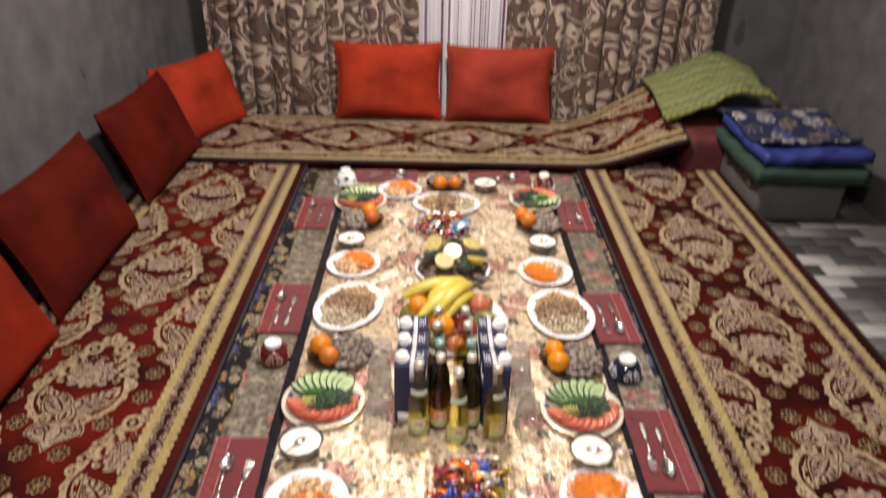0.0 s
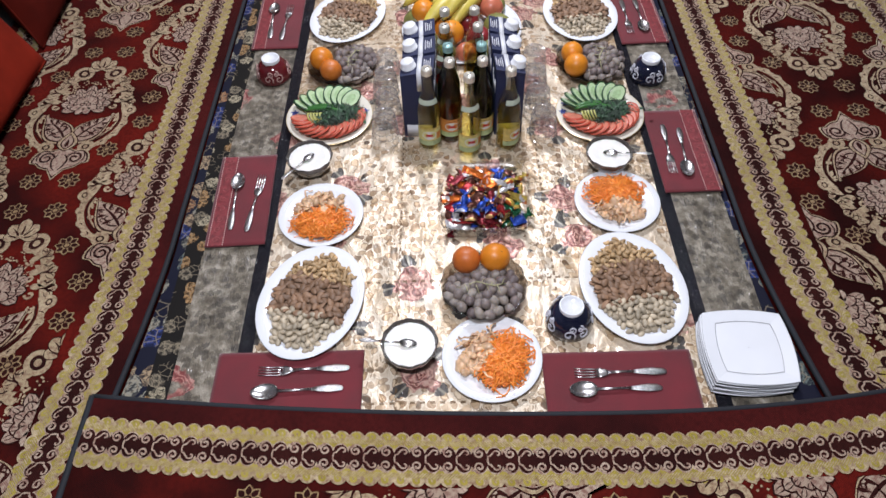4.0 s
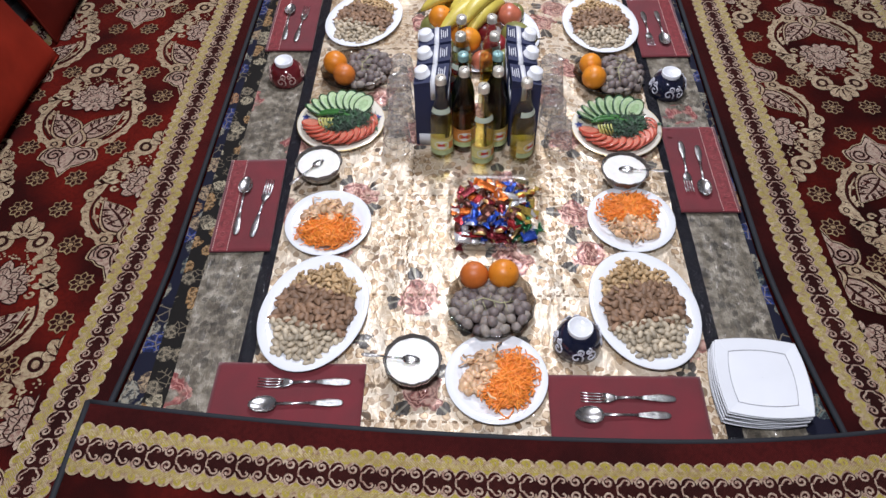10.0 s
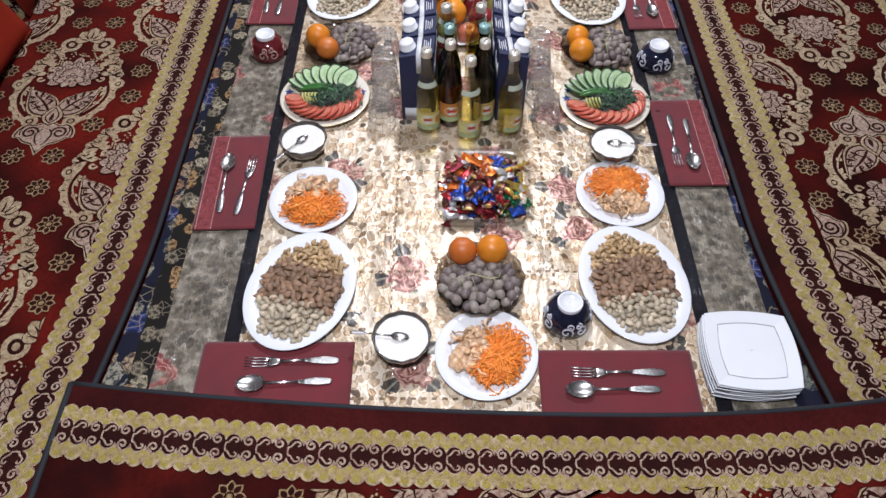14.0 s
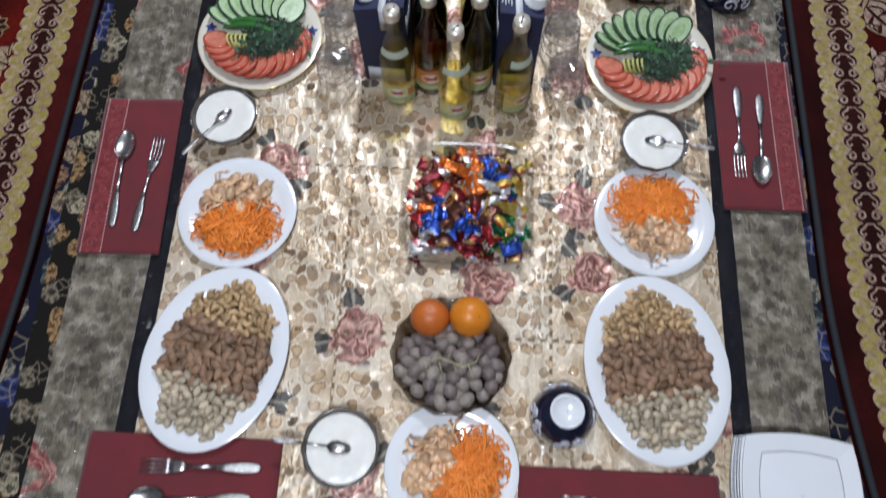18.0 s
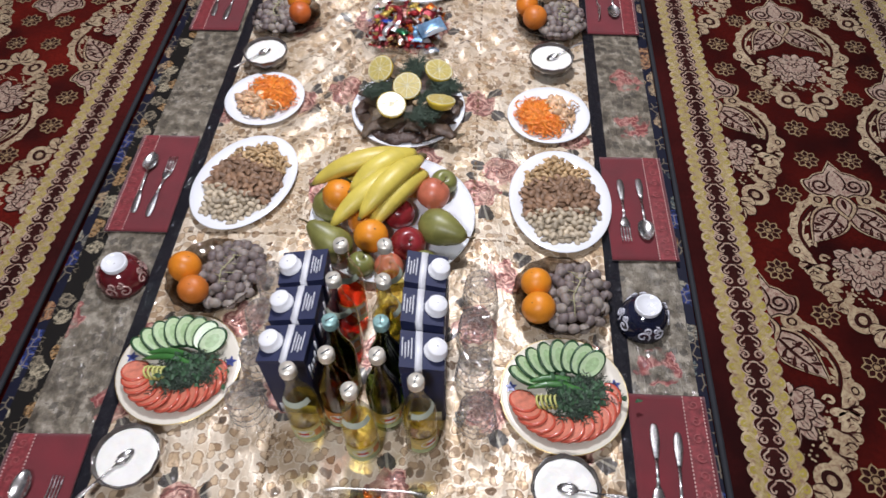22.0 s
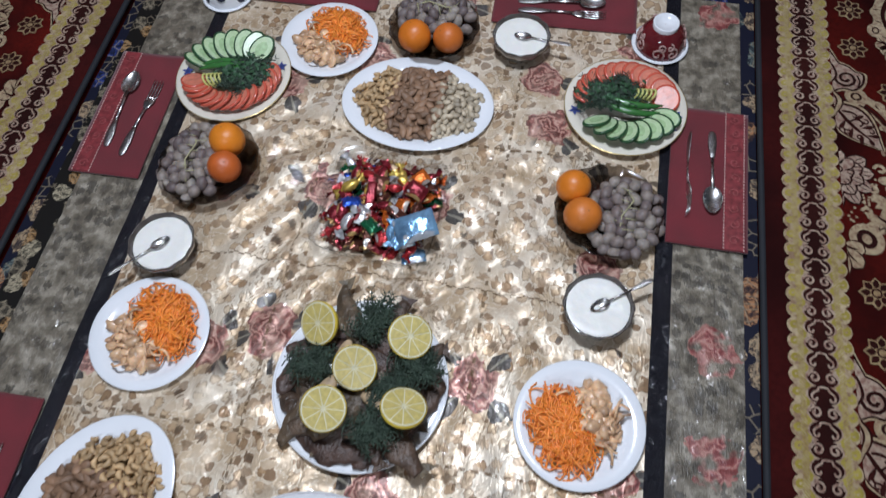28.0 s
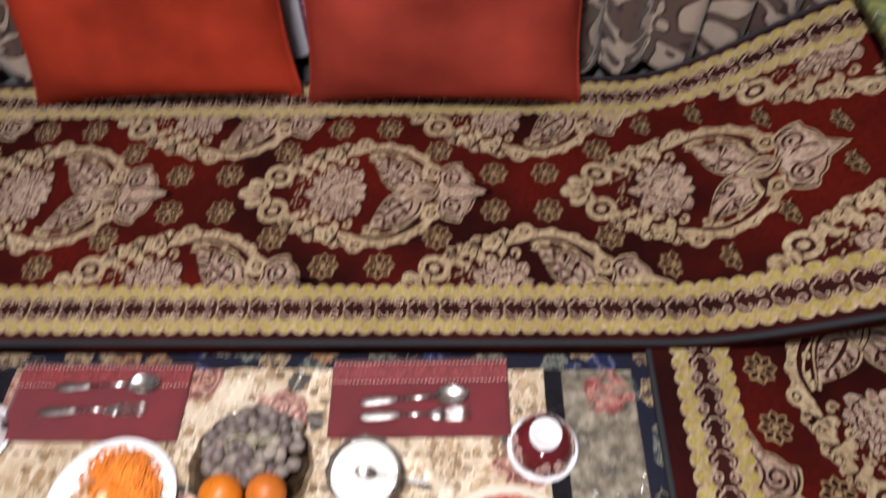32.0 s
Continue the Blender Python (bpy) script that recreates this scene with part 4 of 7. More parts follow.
runner("maroon carpet runner with cream medallions along the cushioned wall", 4.2, pose(-1.175, 1.0, 0, 0, 0, 0), -0.002, RUN_Z, bend=lambda y: -0.11 * max(0.0, -0.55 - y) ** 1.5)
runner("maroon carpet runner with cream medallions beside the tiled floor", 4.2, pose(1.098, 0.95, 0, 0, 0, 0), 0.36, RUN_Z, flip=-1, bend=lambda y: 0.007 * y + 0.16 * max(0.0, -0.5 - y) ** 1.5, strip_at=0.305)
runner("maroon carpet runner laid across the front of the meal", 2.7, pose(0.505, -0.4545, 0.004, 0, 0, 90), 0.2, RUN_Z + 0.012, bend=lambda y: (0.05 if y > 0.155 else 0.14 if y > -0.5 else 0.0) * (0.155 - y) ** 2 + (0.06 if y <= -0.5 else 0.0), strip_at=0.297)


def back_rise(x, y):
    # the far runner climbs onto a chest at one end
    k = max(0.0, -y - 0.8)
    return 0.03 + 0.34 * (1 - math.exp(-(k * 2.2) ** 2)) * (0.6 + 0.4 * min(1, max(0, 0.5 + x / 0.75)))


runner("maroon medallion carpet runner before the curtains, one end raised", 2.72, pose(-0.07, 3.215, 0.0, 0, 0, 90), -0.195, RUN_Z, rise=back_rise, half_w=0.375, strip_at=0.302)

# ---- cloths under the meal ----
solid("floral_cloth", sheet(-0.815, 0.775, -0.07, 2.93, 40, 70, lambda x, y: -0.006 + 0.003 * noise.noise((x * 7, y * 5, 0))), NAVY_FLORAL, "navy cotton cloth printed with orange and cream flowers under the oilcloth", "cloth")
solid("black_floral_cloth", sheet(-0.748, -0.66, -0.045, 2.85, 6, 60, lambda x, y: -0.001 + 0.0015 * noise.noise((x * 7, y * 5, 0))), BLACK_FLORAL, "black cotton cloth edge with small cream flowers", "cloth")


# where dishes press the cloth flat: x, y, radius
PRESSED = [(-0.015, 2.393, 0.16), (-0.252, 2.547, 0.1), (-0.408, 1.794, 0.1), (0.392, 1.756, 0.1), (-0.392, 1.476, 0.14), (0.41, 1.446, 0.14), (0.005, 1.762, 0.14), (0.0, 1.37, 0.19), (-0.44, 2.409, 0.12), (0.428, 2.45, 0.12),
           (-0.41, 2.165, 0.09), (0.409, 2.175, 0.09), (-0.016, 2.605, 0.09), (-0.435, 1.965, 0.06), (0.404, 1.965, 0.06), (0.186, 2.589, 0.06), (-0.035, 2.118, 0.11),
           (-0.42, 2.735, 0.14), (-0.25, 2.735, 0.14), (0.19, 2.745, 0.14), (0.36, 2.745, 0.14)]


def free(x, y):
    near = min(math.hypot(x - px, y - py) - 0.7 * pr for px, py, pr in PRESSED)
    side = max(0.0, min(1.0, (0.52 - abs(x)) / 0.12))
    return max(0.0, min(1.0, near / 0.09)) * side


def folds(x, y):
    h = 0.0025 * noise.noise((x * 9, y * 7, 3.1)) + 0.0012 * noise.noise((x * 25, y * 21, 1.7))
    r = max(0.0, 1 - math.hypot(x + 0.2, y - 2.1) / 0.78)
    d = x * 0.75 - y * 0.66
    q = max(0.0, 1 - math.hypot(x * 1.2, y - 1.9) / 1.1)
    soft = math.sin(math.atan2(y - 2.25, x - 0.05) * 13 + 1.5 * noise.noise((x * 3, y * 3, 5)))
    k = free(x, y)
    # sharp little crumples of the film-covered cloth
    crumple = 0.0
    for f, tall, seed in ((6.5, 0.0042, 2.2), (13.0, 0.0026, 7.4), (27.0, 0.0012, 4.9)):
        u, v = x * 0.86 + y * 0.5, -x * 0.5 + y * 0.86
        crumple += tall * (1 - abs(noise.noise((u * f * 1.4, v * f * 0.7, seed))) * 2.2)
    h += crumple * (0.3 + 0.7 * k) * min(1.0, 0.55 + max(0.0, y) * 0.3) - 0.002
    return 0.0045 + h + k * (0.023 * r * abs(math.sin(d * 34 + 2 * noise.noise((x * 4, y * 4, 0)))) + 0.01 * q * abs(soft) * min(1, math.hypot(x - 0.05, y - 2.25) * 4))


oil = thing("oilcloth", "cream and grey rose-printed oilcloth under shiny clear film", "tablecloth")
for name, x0, x1, cells_x, words in (("grey_border", -0.695, -0.556, 18, "grey floral border"), ("black_stripe", -0.556, -0.522, 4, "black stripe"), ("cream_panel", -0.522, 0.508, 132, "cream panel with roses"), ("black_stripe", 0.508, 0.542, 4, "black stripe"), ("grey_border", 0.542, 0.675, 18, "grey floral border")):
    part(name, sheet(x0, x1, -0.035, 2.805, cells_x, 340, folds), OILCLOTH, oil, words)

# ---- soft furnishings ----
def cushion(label, m, w=0.62, h=0.46, t=0.15, mat=RED_VELVET, seed=1, folds_deep=0.012):
    """A stuffed square cushion standing on its lower edge, with pointed corners and soft dents."""
    nx, nz = 26, 22
    verts, faces = [], []
    for side in (1, -1):
        for j in range(nz + 1):
            for i in range(nx + 1):
                u, v = 2 * i / nx - 1, 2 * j / nz - 1
                edge = (1 - u ** 4) * (1 - v ** 4)
                pinch = 1 - 0.07 * (1 - v * v) * abs(u) ** 2, 1 - 0.07 * (1 - u * u) * abs(v) ** 2
                d = max(0.0, edge) ** 0.5 * t / 2
                d += folds_deep * edge * noise.noise((u * 2.2 + seed, v * 2.2, side * 3.0)) + 0.02 * edge * noise.noise((u * 1.1 + seed * 3, v * 1.3, side))
                verts.append((u * w / 2 * pinch[0], -side * d, h / 2 + v * h / 2 * pinch[1]))
    row = nx + 1
    base = row * (nz + 1)
    for s in range(2):
        for j in range(nz):
            for i in range(nx):
                a = s * base + j * row + i
                f = (a, a + 1, a + row + 1, a + row)
                faces.append(f if s == 0 else tuple(reversed(f)))
    c = thing("cushion", label, "cushion", "cushions along the walls", m)
    part("cover", Geo().add(verts, faces), mat, c)
    rim = [(u * w / 2 * (1 - 0.07 * (1 - v * v) * u * u), 0, h / 2 + v * h / 2 * (1 - 0.07 * (1 - u * u) * v * v)) for u, v in
           [(-1 + i / 10, -1) for i in range(20)] + [(1, -1 + i / 10) for i in range(20)] + [(1 - i / 10, 1) for i in range(20)] + [(-1, 1 - i / 10) for i in range(21)]]
    part("seam", Geo().add(*tube(rim, 0.004, 5)), mat, c)
    return c


# two by the curtains
cushion("bright red velvet cushion leaning on the curtain", pose(-0.37, 3.52, 0.06, -16, 0, 2), 0.66, 0.47, seed=1)
cushion("crimson velvet cushion leaning on the curtain", pose(0.31, 3.5, 0.06, -14, 0, -1), 0.66, 0.46, mat=surface("crimson_velvet", (0.26, 0.034, 0.022), 0.8, vary=0.3, size=5, grain=500, spec=0.08), seed=2)
# along the side wall; all but the corner one wear the darkened velvets
for k, (x, y, mat, lab, deg, w, h) in enumerate(((-1.37, 0.88, DEEP_RED_VELVET, "red velvet cushion leaning on the grey wall", 90, 0.74, 0.48), (-1.405, 1.7, MAROON_VELVET, "red velvet cushion in a shaded tone leaning on the grey wall", 90, 0.76, 0.47), (-1.42, 2.65, MAROON_VELVET, "red velvet cushion in a shaded tone leaning on the grey wall", 88, 0.74, 0.47), (-1.38, 3.27, RED_VELVET, "red velvet cushion in the corner", 66, 0.6, 0.46))):
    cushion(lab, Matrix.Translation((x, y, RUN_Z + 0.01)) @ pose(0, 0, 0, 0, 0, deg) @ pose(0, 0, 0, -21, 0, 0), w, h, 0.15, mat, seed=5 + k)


def swirl(name, dark, mid, light, scale):
    """Curtain weave: pale scrolling figures edged dark on a brown ground."""
    mt, nodes, links, bs = nodes_of(name)
    pos = nodes.new("ShaderNodeTexCoord").outputs["UV"]
    n1 = noise_of(nodes, links, pos, scale, 1.0, 0.4, 1.6)
    band = calc(nodes, links, "FRACT", calc(nodes, links, "MULTIPLY", n1, 4.6))
    col = ramp(nodes, links, band, [(0.0, dark), (0.12, light), (0.42, light), (0.5, dark), (0.62, mid), (0.9, mid)], True)
    thread = noise_of(nodes, links, pos, 160, 2)
    col = mixed(nodes, links, calc(nodes, links, "MULTIPLY", thread, 0.3), col, dark)
    links.new(col, bs.inputs["Base Color"])
    bs.inputs["Roughness"].default_value, bs.inputs["Sheen Weight"].default_value = 0.7, 0.2
    bumped(nodes, links, bs, thread, 0.2, 0.001)
    return mt


def stripes(name):
    mt, nodes, links, bs = nodes_of(name)
    pos = nodes.new("ShaderNodeTexCoord").outputs["UV"]
    sep = nodes.new("ShaderNodeSeparateXYZ")
    links.new(pos, sep.inputs[0])
    n = nodes.new("ShaderNodeTexNoise")
    n.noise_dimensions = "1D"
    n.inputs["Scale"].default_value = 26
    links.new(sep.outputs[0], n.inputs["W"])
    col = ramp(nodes, links, n.outputs["Fac"], [(0.0, (0.12, 0.03, 0.06)), (0.38, (0.5, 0.5, 0.56)), (0.52, (0.62, 0.62, 0.68)), (0.6, (0.16, 0.12, 0.18)), (0.68, (0.55, 0.55, 0.6))], True)
    links.new(col, bs.inputs["Base Color"])
    bs.inputs["Roughness"].default_value = 0.7
    return mt


def curtain(label, x0, x1, y, mat, waves, amp, seed, z0=0.03, z1=2.3):
    nx, nz = int((x1 - x0) * 90), 26
    verts, faces, uvs = [], [], []
    for j in range(nz + 1):
        for i in range(nx + 1):
            u, v = i / nx, j / nz
            x = x0 + (x1 - x0) * u
            fold = math.sin(u * waves * 2 * math.pi + 1.2 * noise.noise((u * 5, v * 0.7, seed)) * 2)
            verts.append((x + 0.012 * math.cos(u * waves * 2 * math.pi), y + amp * fold * (0.6 + 0.4 * (1 - v)) + 0.01 * noise.noise((x * 4, v * 5, seed)), z0 + (z1 - z0) * v))
            uvs.append((x0 + (x1 - x0) * u * 1.25, z0 + (z1 - z0) * v))
    for j in range(nz):
        for i in range(nx):
            a = j * (nx + 1) + i
            faces.append((a, a + 1, a + nx + 2, a + nx + 1))
    me = Geo().add(verts, faces).mesh("curtain", mat)
    layer = me.uv_layers.new(name="UVMap")
    for loop in me.loops:
        layer.data[loop.index].uv = uvs[loop.vertex_index]
    return solid("curtain", me, None, label, "curtain", "curtains")


SWIRL = swirl("brown_swirl_weave", (0.03, 0.016, 0.013), (0.1, 0.058, 0.047), (0.44, 0.35, 0.285), 5.8)
curtain("brown drape with cream scrolls, hanging in folds", -1.5, -0.2, 3.66, SWIRL, 11, 0.028, 1.0)
curtain("brown drape with cream scrolls, hanging in folds", 0.33, 1.62, 3.66, SWIRL, 11, 0.028, 5.0)
curtain("white and plum striped sheer between the drapes", -0.24, 0.38, 3.71, stripes("striped_sheer"), 7, 0.015, 9.0)

# ---- dishes ----
def dish(r, depth, foot, sx=1.0, sy=1.0, power=2.0, seg=48, wall_t=0.003):
    prof = [(0.001, 0.003), (foot, 0.003), (foot + 0.004, 0.0), (foot + 0.008, 0.003), (r * 0.72, 0.004), (r * 0.8, depth * 0.55), (r, depth), (r + 0.0012, depth + 0.0012), (r, depth + wall_t * 0.8), (r * 0.79, depth * 0.55 + wall_t), (r * 0.71, 0.004 + wall_t), (0.001, 0.004 + wall_t)]
    return lathe(prof, seg, sx, sy, power)


SALAD_PLATE = dish(0.112, 0.016, 0.055).mesh("plate", WHITE)
OVAL_DISH = dish(0.125, 0.018, 0.06, 1.0, 1.33).mesh("oval_dish", WHITE)
PLATTER = dish(0.155, 0.022, 0.08).mesh("platter", WHITE)
BIG_PLATTER = dish(0.2, 0.024, 0.1).mesh("platter", WHITE)
IVORY = surface("ivory_porcelain", (0.7, 0.66, 0.56), 0.2, vary=0.04, size=8, relief=0.02, coat=0.4)
VEG_PLATE = dish(0.129, 0.018, 0.06)


def put(name, mesh, label, category, group, x, y, z=0.005, deg=0.0):
    return solid(name, mesh, None, label, category, group, pose(x, y, z, 0, 0, deg))


# ---- napkins and cutlery ----
def napkin_thing(label, m):
    """A folded napkin, long side along x, its brocade band towards +y; m places it."""
    n = thing("napkin", label, "napkin", "folded napkins", m)
    L, W = 0.334, 0.156

    def lay(x, y):
        return 0.0085 + 0.0015 * noise.noise((x * 14, y * 14, m.translation.x * 9 + m.translation.y))

    part("cloth", sheet(-L / 2, L / 2, -W / 2, W / 2, 30, 16, lay, 0.005), NAPKIN, n)
    return n, lay, L, W


SCROLLS = [Geo().add(*ribbon(spiral(0.011, 1.2, 12, 0.15, 0.0, s), 0.0018)).mesh("woven_scroll", NAPKIN_SCROLL, False) for s in (-1, 1)]


def napkin(label, m, band=True):
    n, lay, L, W = napkin_thing(label, m)
    if band:
        strip = sheet(-L / 2 + 0.002, L / 2 - 0.002, W / 2 - 0.046, W / 2 - 0.008, 30, 3, lambda x, y: lay(x, y) + 0.0008)
        part("brocade_band", strip, NAPKIN_BAND, n, "woven scroll band")
        for off in (0.008, 0.046):
            g = Geo()
            for i in range(44):
                x = -L / 2 + 0.004 + i * (L - 0.008) / 43
                y = W / 2 - off
                g.add(*blob(0.0024, 0.0016, 0.001, 6, 4), 0, Matrix.Translation((x, y, lay(x, y) + 0.001)))
            part("stitching", g, NAPKIN_TRIM, n, "pale stitched line")
        for i in range(9):
            part("woven_scroll", SCROLLS[i % 2], None, n, m=pose(-L / 2 + 0.02 + i * 0.0365, W / 2 - 0.027, 0.0117, 0, 0, 115 * i))
    return n


def fork_proto():
    f = thing("fork", "steel dinner fork with an engraved handle on a napkin", "fork", "forks")
    for k in range(4):
        x = (k - 1.5) * 0.0068
        part("tine", Geo().add(*tube([(x * 0.75, 0.047, 0.0035), (x, 0.06, 0.002), (x, 0.082, 0.003), (x, 0.102, 0.007)], [0.0019, 0.0019, 0.0016, 0.0009], 6, 0.6)), STEEL, f)
    part("shoulder", Geo().add(*tube([(0, 0.022, 0.0045), (0, 0.032, 0.004), (0, 0.042, 0.003), (0, 0.052, 0.0022)], [0.004, 0.009, 0.0125, 0.0125], 8, 0.16)), STEEL, f)
    part("neck", Geo().add(*tube([(0, -0.03, 0.006), (0, 0.0, 0.0062), (0, 0.024, 0.0045)], [0.0036, 0.003, 0.004], 8, 0.55)), STEEL, f)
    part("handle", Geo().add(*tube([(0, -0.103, 0.002), (0, -0.1, 0.0022), (0, -0.09, 0.003), (0, -0.07, 0.0045), (0, -0.045, 0.0055), (0, -0.026, 0.006)], [0.002, 0.006, 0.0085, 0.0095, 0.0065, 0.0036], 10, 0.22)), ENGRAVED, f, "engraved handle")
    return f


def spoon_proto(name="spoon", label="steel dinner spoon with an engraved handle on a napkin", s=1.0):
    f = thing(name, label, "spoon", "spoons")
    verts, faces = [], []
    seg, rings = 20, 6
    for side in (0, 1):
        for j in range(rings + 1):
            r = j / rings
            for k in range(seg):
                a = 2 * math.pi * k / seg
                verts.append((0.0195 * r * math.cos(a) * (1 - 0.12 * math.sin(a)), 0.073 + 0.031 * r * math.sin(a), 0.0016 + 0.0075 * r * r + 0.0009 * side))
    for side in (0, 1):
        for j in range(rings):
            for k in range(seg):
                b = side * seg * (rings + 1)
                q = (b + j * seg + k, b + j * seg + (k + 1) % seg, b + (j + 1) * seg + (k + 1) % seg, b + (j + 1) * seg + k)
                faces.append(q if side else tuple(reversed(q)))
    for k in range(seg):
        a, b = rings * seg, seg * (rings + 1) + rings * seg
        faces.append((a + k, a + (k + 1) % seg, b + (k + 1) % seg, b + k))
    part("bowl", Geo().add(verts, faces), STEEL, f)
    part("neck", Geo().add(*tube([(0, -0.03, 0.006), (0, 0.01, 0.0072), (0, 0.046, 0.0088)], [0.0036, 0.003, 0.0042], 8, 0.55)), STEEL, f)
    part("handle", Geo().add(*tube([(0, -0.1, 0.002), (0, -0.097, 0.0022), (0, -0.088, 0.003), (0, -0.068, 0.0045), (0, -0.045, 0.0055), (0, -0.026, 0.006)], [0.002, 0.006, 0.0085, 0.0095, 0.0065, 0.0036], 10, 0.22)), ENGRAVED, f, "engraved handle")
    return f


FORK, SPOON = fork_proto(), spoon_proto()
BUSY = {"FORK": False, "SPOON": False}


def lay_cutlery(proto, key, x, y, deg, z=0.013, tip=0.0):
    m = Matrix.Translation((x, y, z)) @ pose(0, 0, 0, 0, tip, deg)
    if not BUSY[key]:
        BUSY[key] = True
        proto.matrix_basis = m
        return proto
    return copy_thing(proto, m)


# napkin: centre, turn, band; then fork and spoon: centre and the way they point
SETTINGS = [
    ((-0.428, 0.052), 0, False, (-0.394, 0.08, 91.5), (-0.402, 0.028, 93)),
    ((0.308, 0.031), 0, False, (0.31, 0.053, 90), (0.296, 0.012, 91)),
    ((-0.622, 0.62), 92, True, (-0.585, 0.6, -4), (-0.64, 0.605, 2)),
    ((0.605, 0.765), -90, True, (0.567, 0.765, 177), (0.608, 0.752, 175)),
    ((-0.632, 1.475), 91, True, (-0.607, 1.455, -3), (-0.655, 1.463, 2)),
    ((0.602, 1.442), -89, True, (0.565, 1.425, 180), (0.612, 1.432, 180)),
    ((-0.645, 2.285), 91, True, (-0.613, 2.27, -4), (-0.665, 2.285, 2)),
    ((0.606, 2.305), -91, True, (0.568, 2.3, 180, 0.02, 78), (0.612, 2.315, 180)),
    ((-0.335, 2.735), 0, True, (-0.338, 2.715, -88), (-0.325, 2.765, -88)),
    ((0.273, 2.745), 1, True, (0.268, 2.708, -88), (0.262, 2.74, -86)),
]
for (nx, ny), deg, band, fk, sp in SETTINGS:
    napkin("folded maroon cotton napkin with cutlery on it" if not band else "folded maroon napkin with a stitched scroll band", pose(nx, ny, 0.004, 0, 0, deg), band)
    lay_cutlery(FORK, "FORK", *fk)
    lay_cutlery(SPOON, "SPOON", *sp)

# ---- nuts on oval dishes ----
CASHEW = surface("roasted_cashew", (0.48, 0.325, 0.165), 0.5, vary=0.3, size=60, grain=300, relief=0.2)
ALMOND = surface("almond_skin", (0.25, 0.148, 0.086), 0.55, vary=0.3, size=60, grain=500, relief=0.5)
PISTACHIO = surface("pistachio_shell", (0.5, 0.42, 0.3), 0.5, vary=0.25, size=60, grain=300, relief=0.2)


def teardrop(shape):
    """Draws one end of a lump to a point."""
    v, f = shape
    return [(x, y * (1 - 34 * x), z * (1 - 20 * x)) for x, y, z in v], f


NUT_SHAPES = {"cashews": blob(0.0098, 0.0056, 0.005, 9, 7, 0.005), "almonds": teardrop(blob(0.0132, 0.0082, 0.0044, 8, 7)), "pistachios": blob(0.0102, 0.007, 0.006, 8, 6)}
NUT_MATS = {"cashews": CASHEW, "almonds": ALMOND, "pistachios": PISTACHIO}


def isle_tint(mt, amount):
    """Lets each loose piece of a joined heap differ in tone."""
    nodes, links = mt.node_tree.nodes, mt.node_tree.links
    bs = nodes["Principled BSDF"]
    src = bs.inputs["Base Color"].links[0].from_socket
    hsv = nodes.new("ShaderNodeHueSaturation")
    rnd = nodes.new("ShaderNodeNewGeometry").outputs["Random Per Island"]
    links.new(src, hsv.inputs["Color"])
    links.new(calc(nodes, links, "MULTIPLY_ADD", rnd, amount, 1 - amount * 0.55), hsv.inputs["Value"])
    links.new(hsv.outputs[0], bs.inputs["Base Color"])
    return mt


for _m in (CASHEW, ALMOND, PISTACHIO):
    isle_tint(_m, 0.6)


def nut_heap(kind, rnd, y0, y1):
    """Nuts lying at random between y0 and y1 of an oval heap."""
    g = Geo()
    shape = NUT_SHAPES[kind]
    a, b = 0.093, 0.141
    # a low bed under the loose nuts
    n = 14
    bed = [(0.0, (y0 + y1) / 2, 0.024)]
    rings = []
    for q, zz in ((0.5, 0.021), (0.85, 0.013), (0.97, 0.006)):
        for i in range(4 * n):
            an = 2 * math.pi * i / (4 * n)
            bed.append((a * q * math.cos(an), max(y0 + 0.004, min(y1 - 0.004, b * q * math.sin(an))), zz))
    m4 = 4 * n
    faces = [(0, 1 + i, 1 + (i + 1) % m4) for i in range(m4)] + [(1 + r * m4 + i, 1 + (r + 1) * m4 + i, 1 + (r + 1) * m4 + (i + 1) % m4, 1 + r * m4 + (i + 1) % m4) for r in range(2) for i in range(m4)]
    g.add(bed, faces)
    spots = []
    for layer, (keep, lift) in enumerate(((1.0, 0.0), (0.92, 0.009), (0.7, 0.018))):
        tries = 0
        here = []
        while tries < 1300:
            tries += 1
            x, y = rnd.uniform(-a, a), rnd.uniform(y0, y1)
            r = math.hypot(x / a, y / b)
            if r > keep * (1 + 0.07 * math.sin(9 * math.atan2(y, x))):
                continue
            if any((x - p) ** 2 + (y - q) ** 2 < 0.0116 ** 2 for p, q in here):
                continue
            here.append((x, y))
            z = 0.013 + lift * (1.25 - r * 0.4) + rnd.uniform(-0.002, 0.002)
            g.add(*shape, 0, Matrix.Translation((x, y, z)) @ Euler((rnd.uniform(-0.5, 0.5), rnd.uniform(-0.5, 0.5), rnd.uniform(0, 6.3))).to_matrix().to_4x4())
    return g


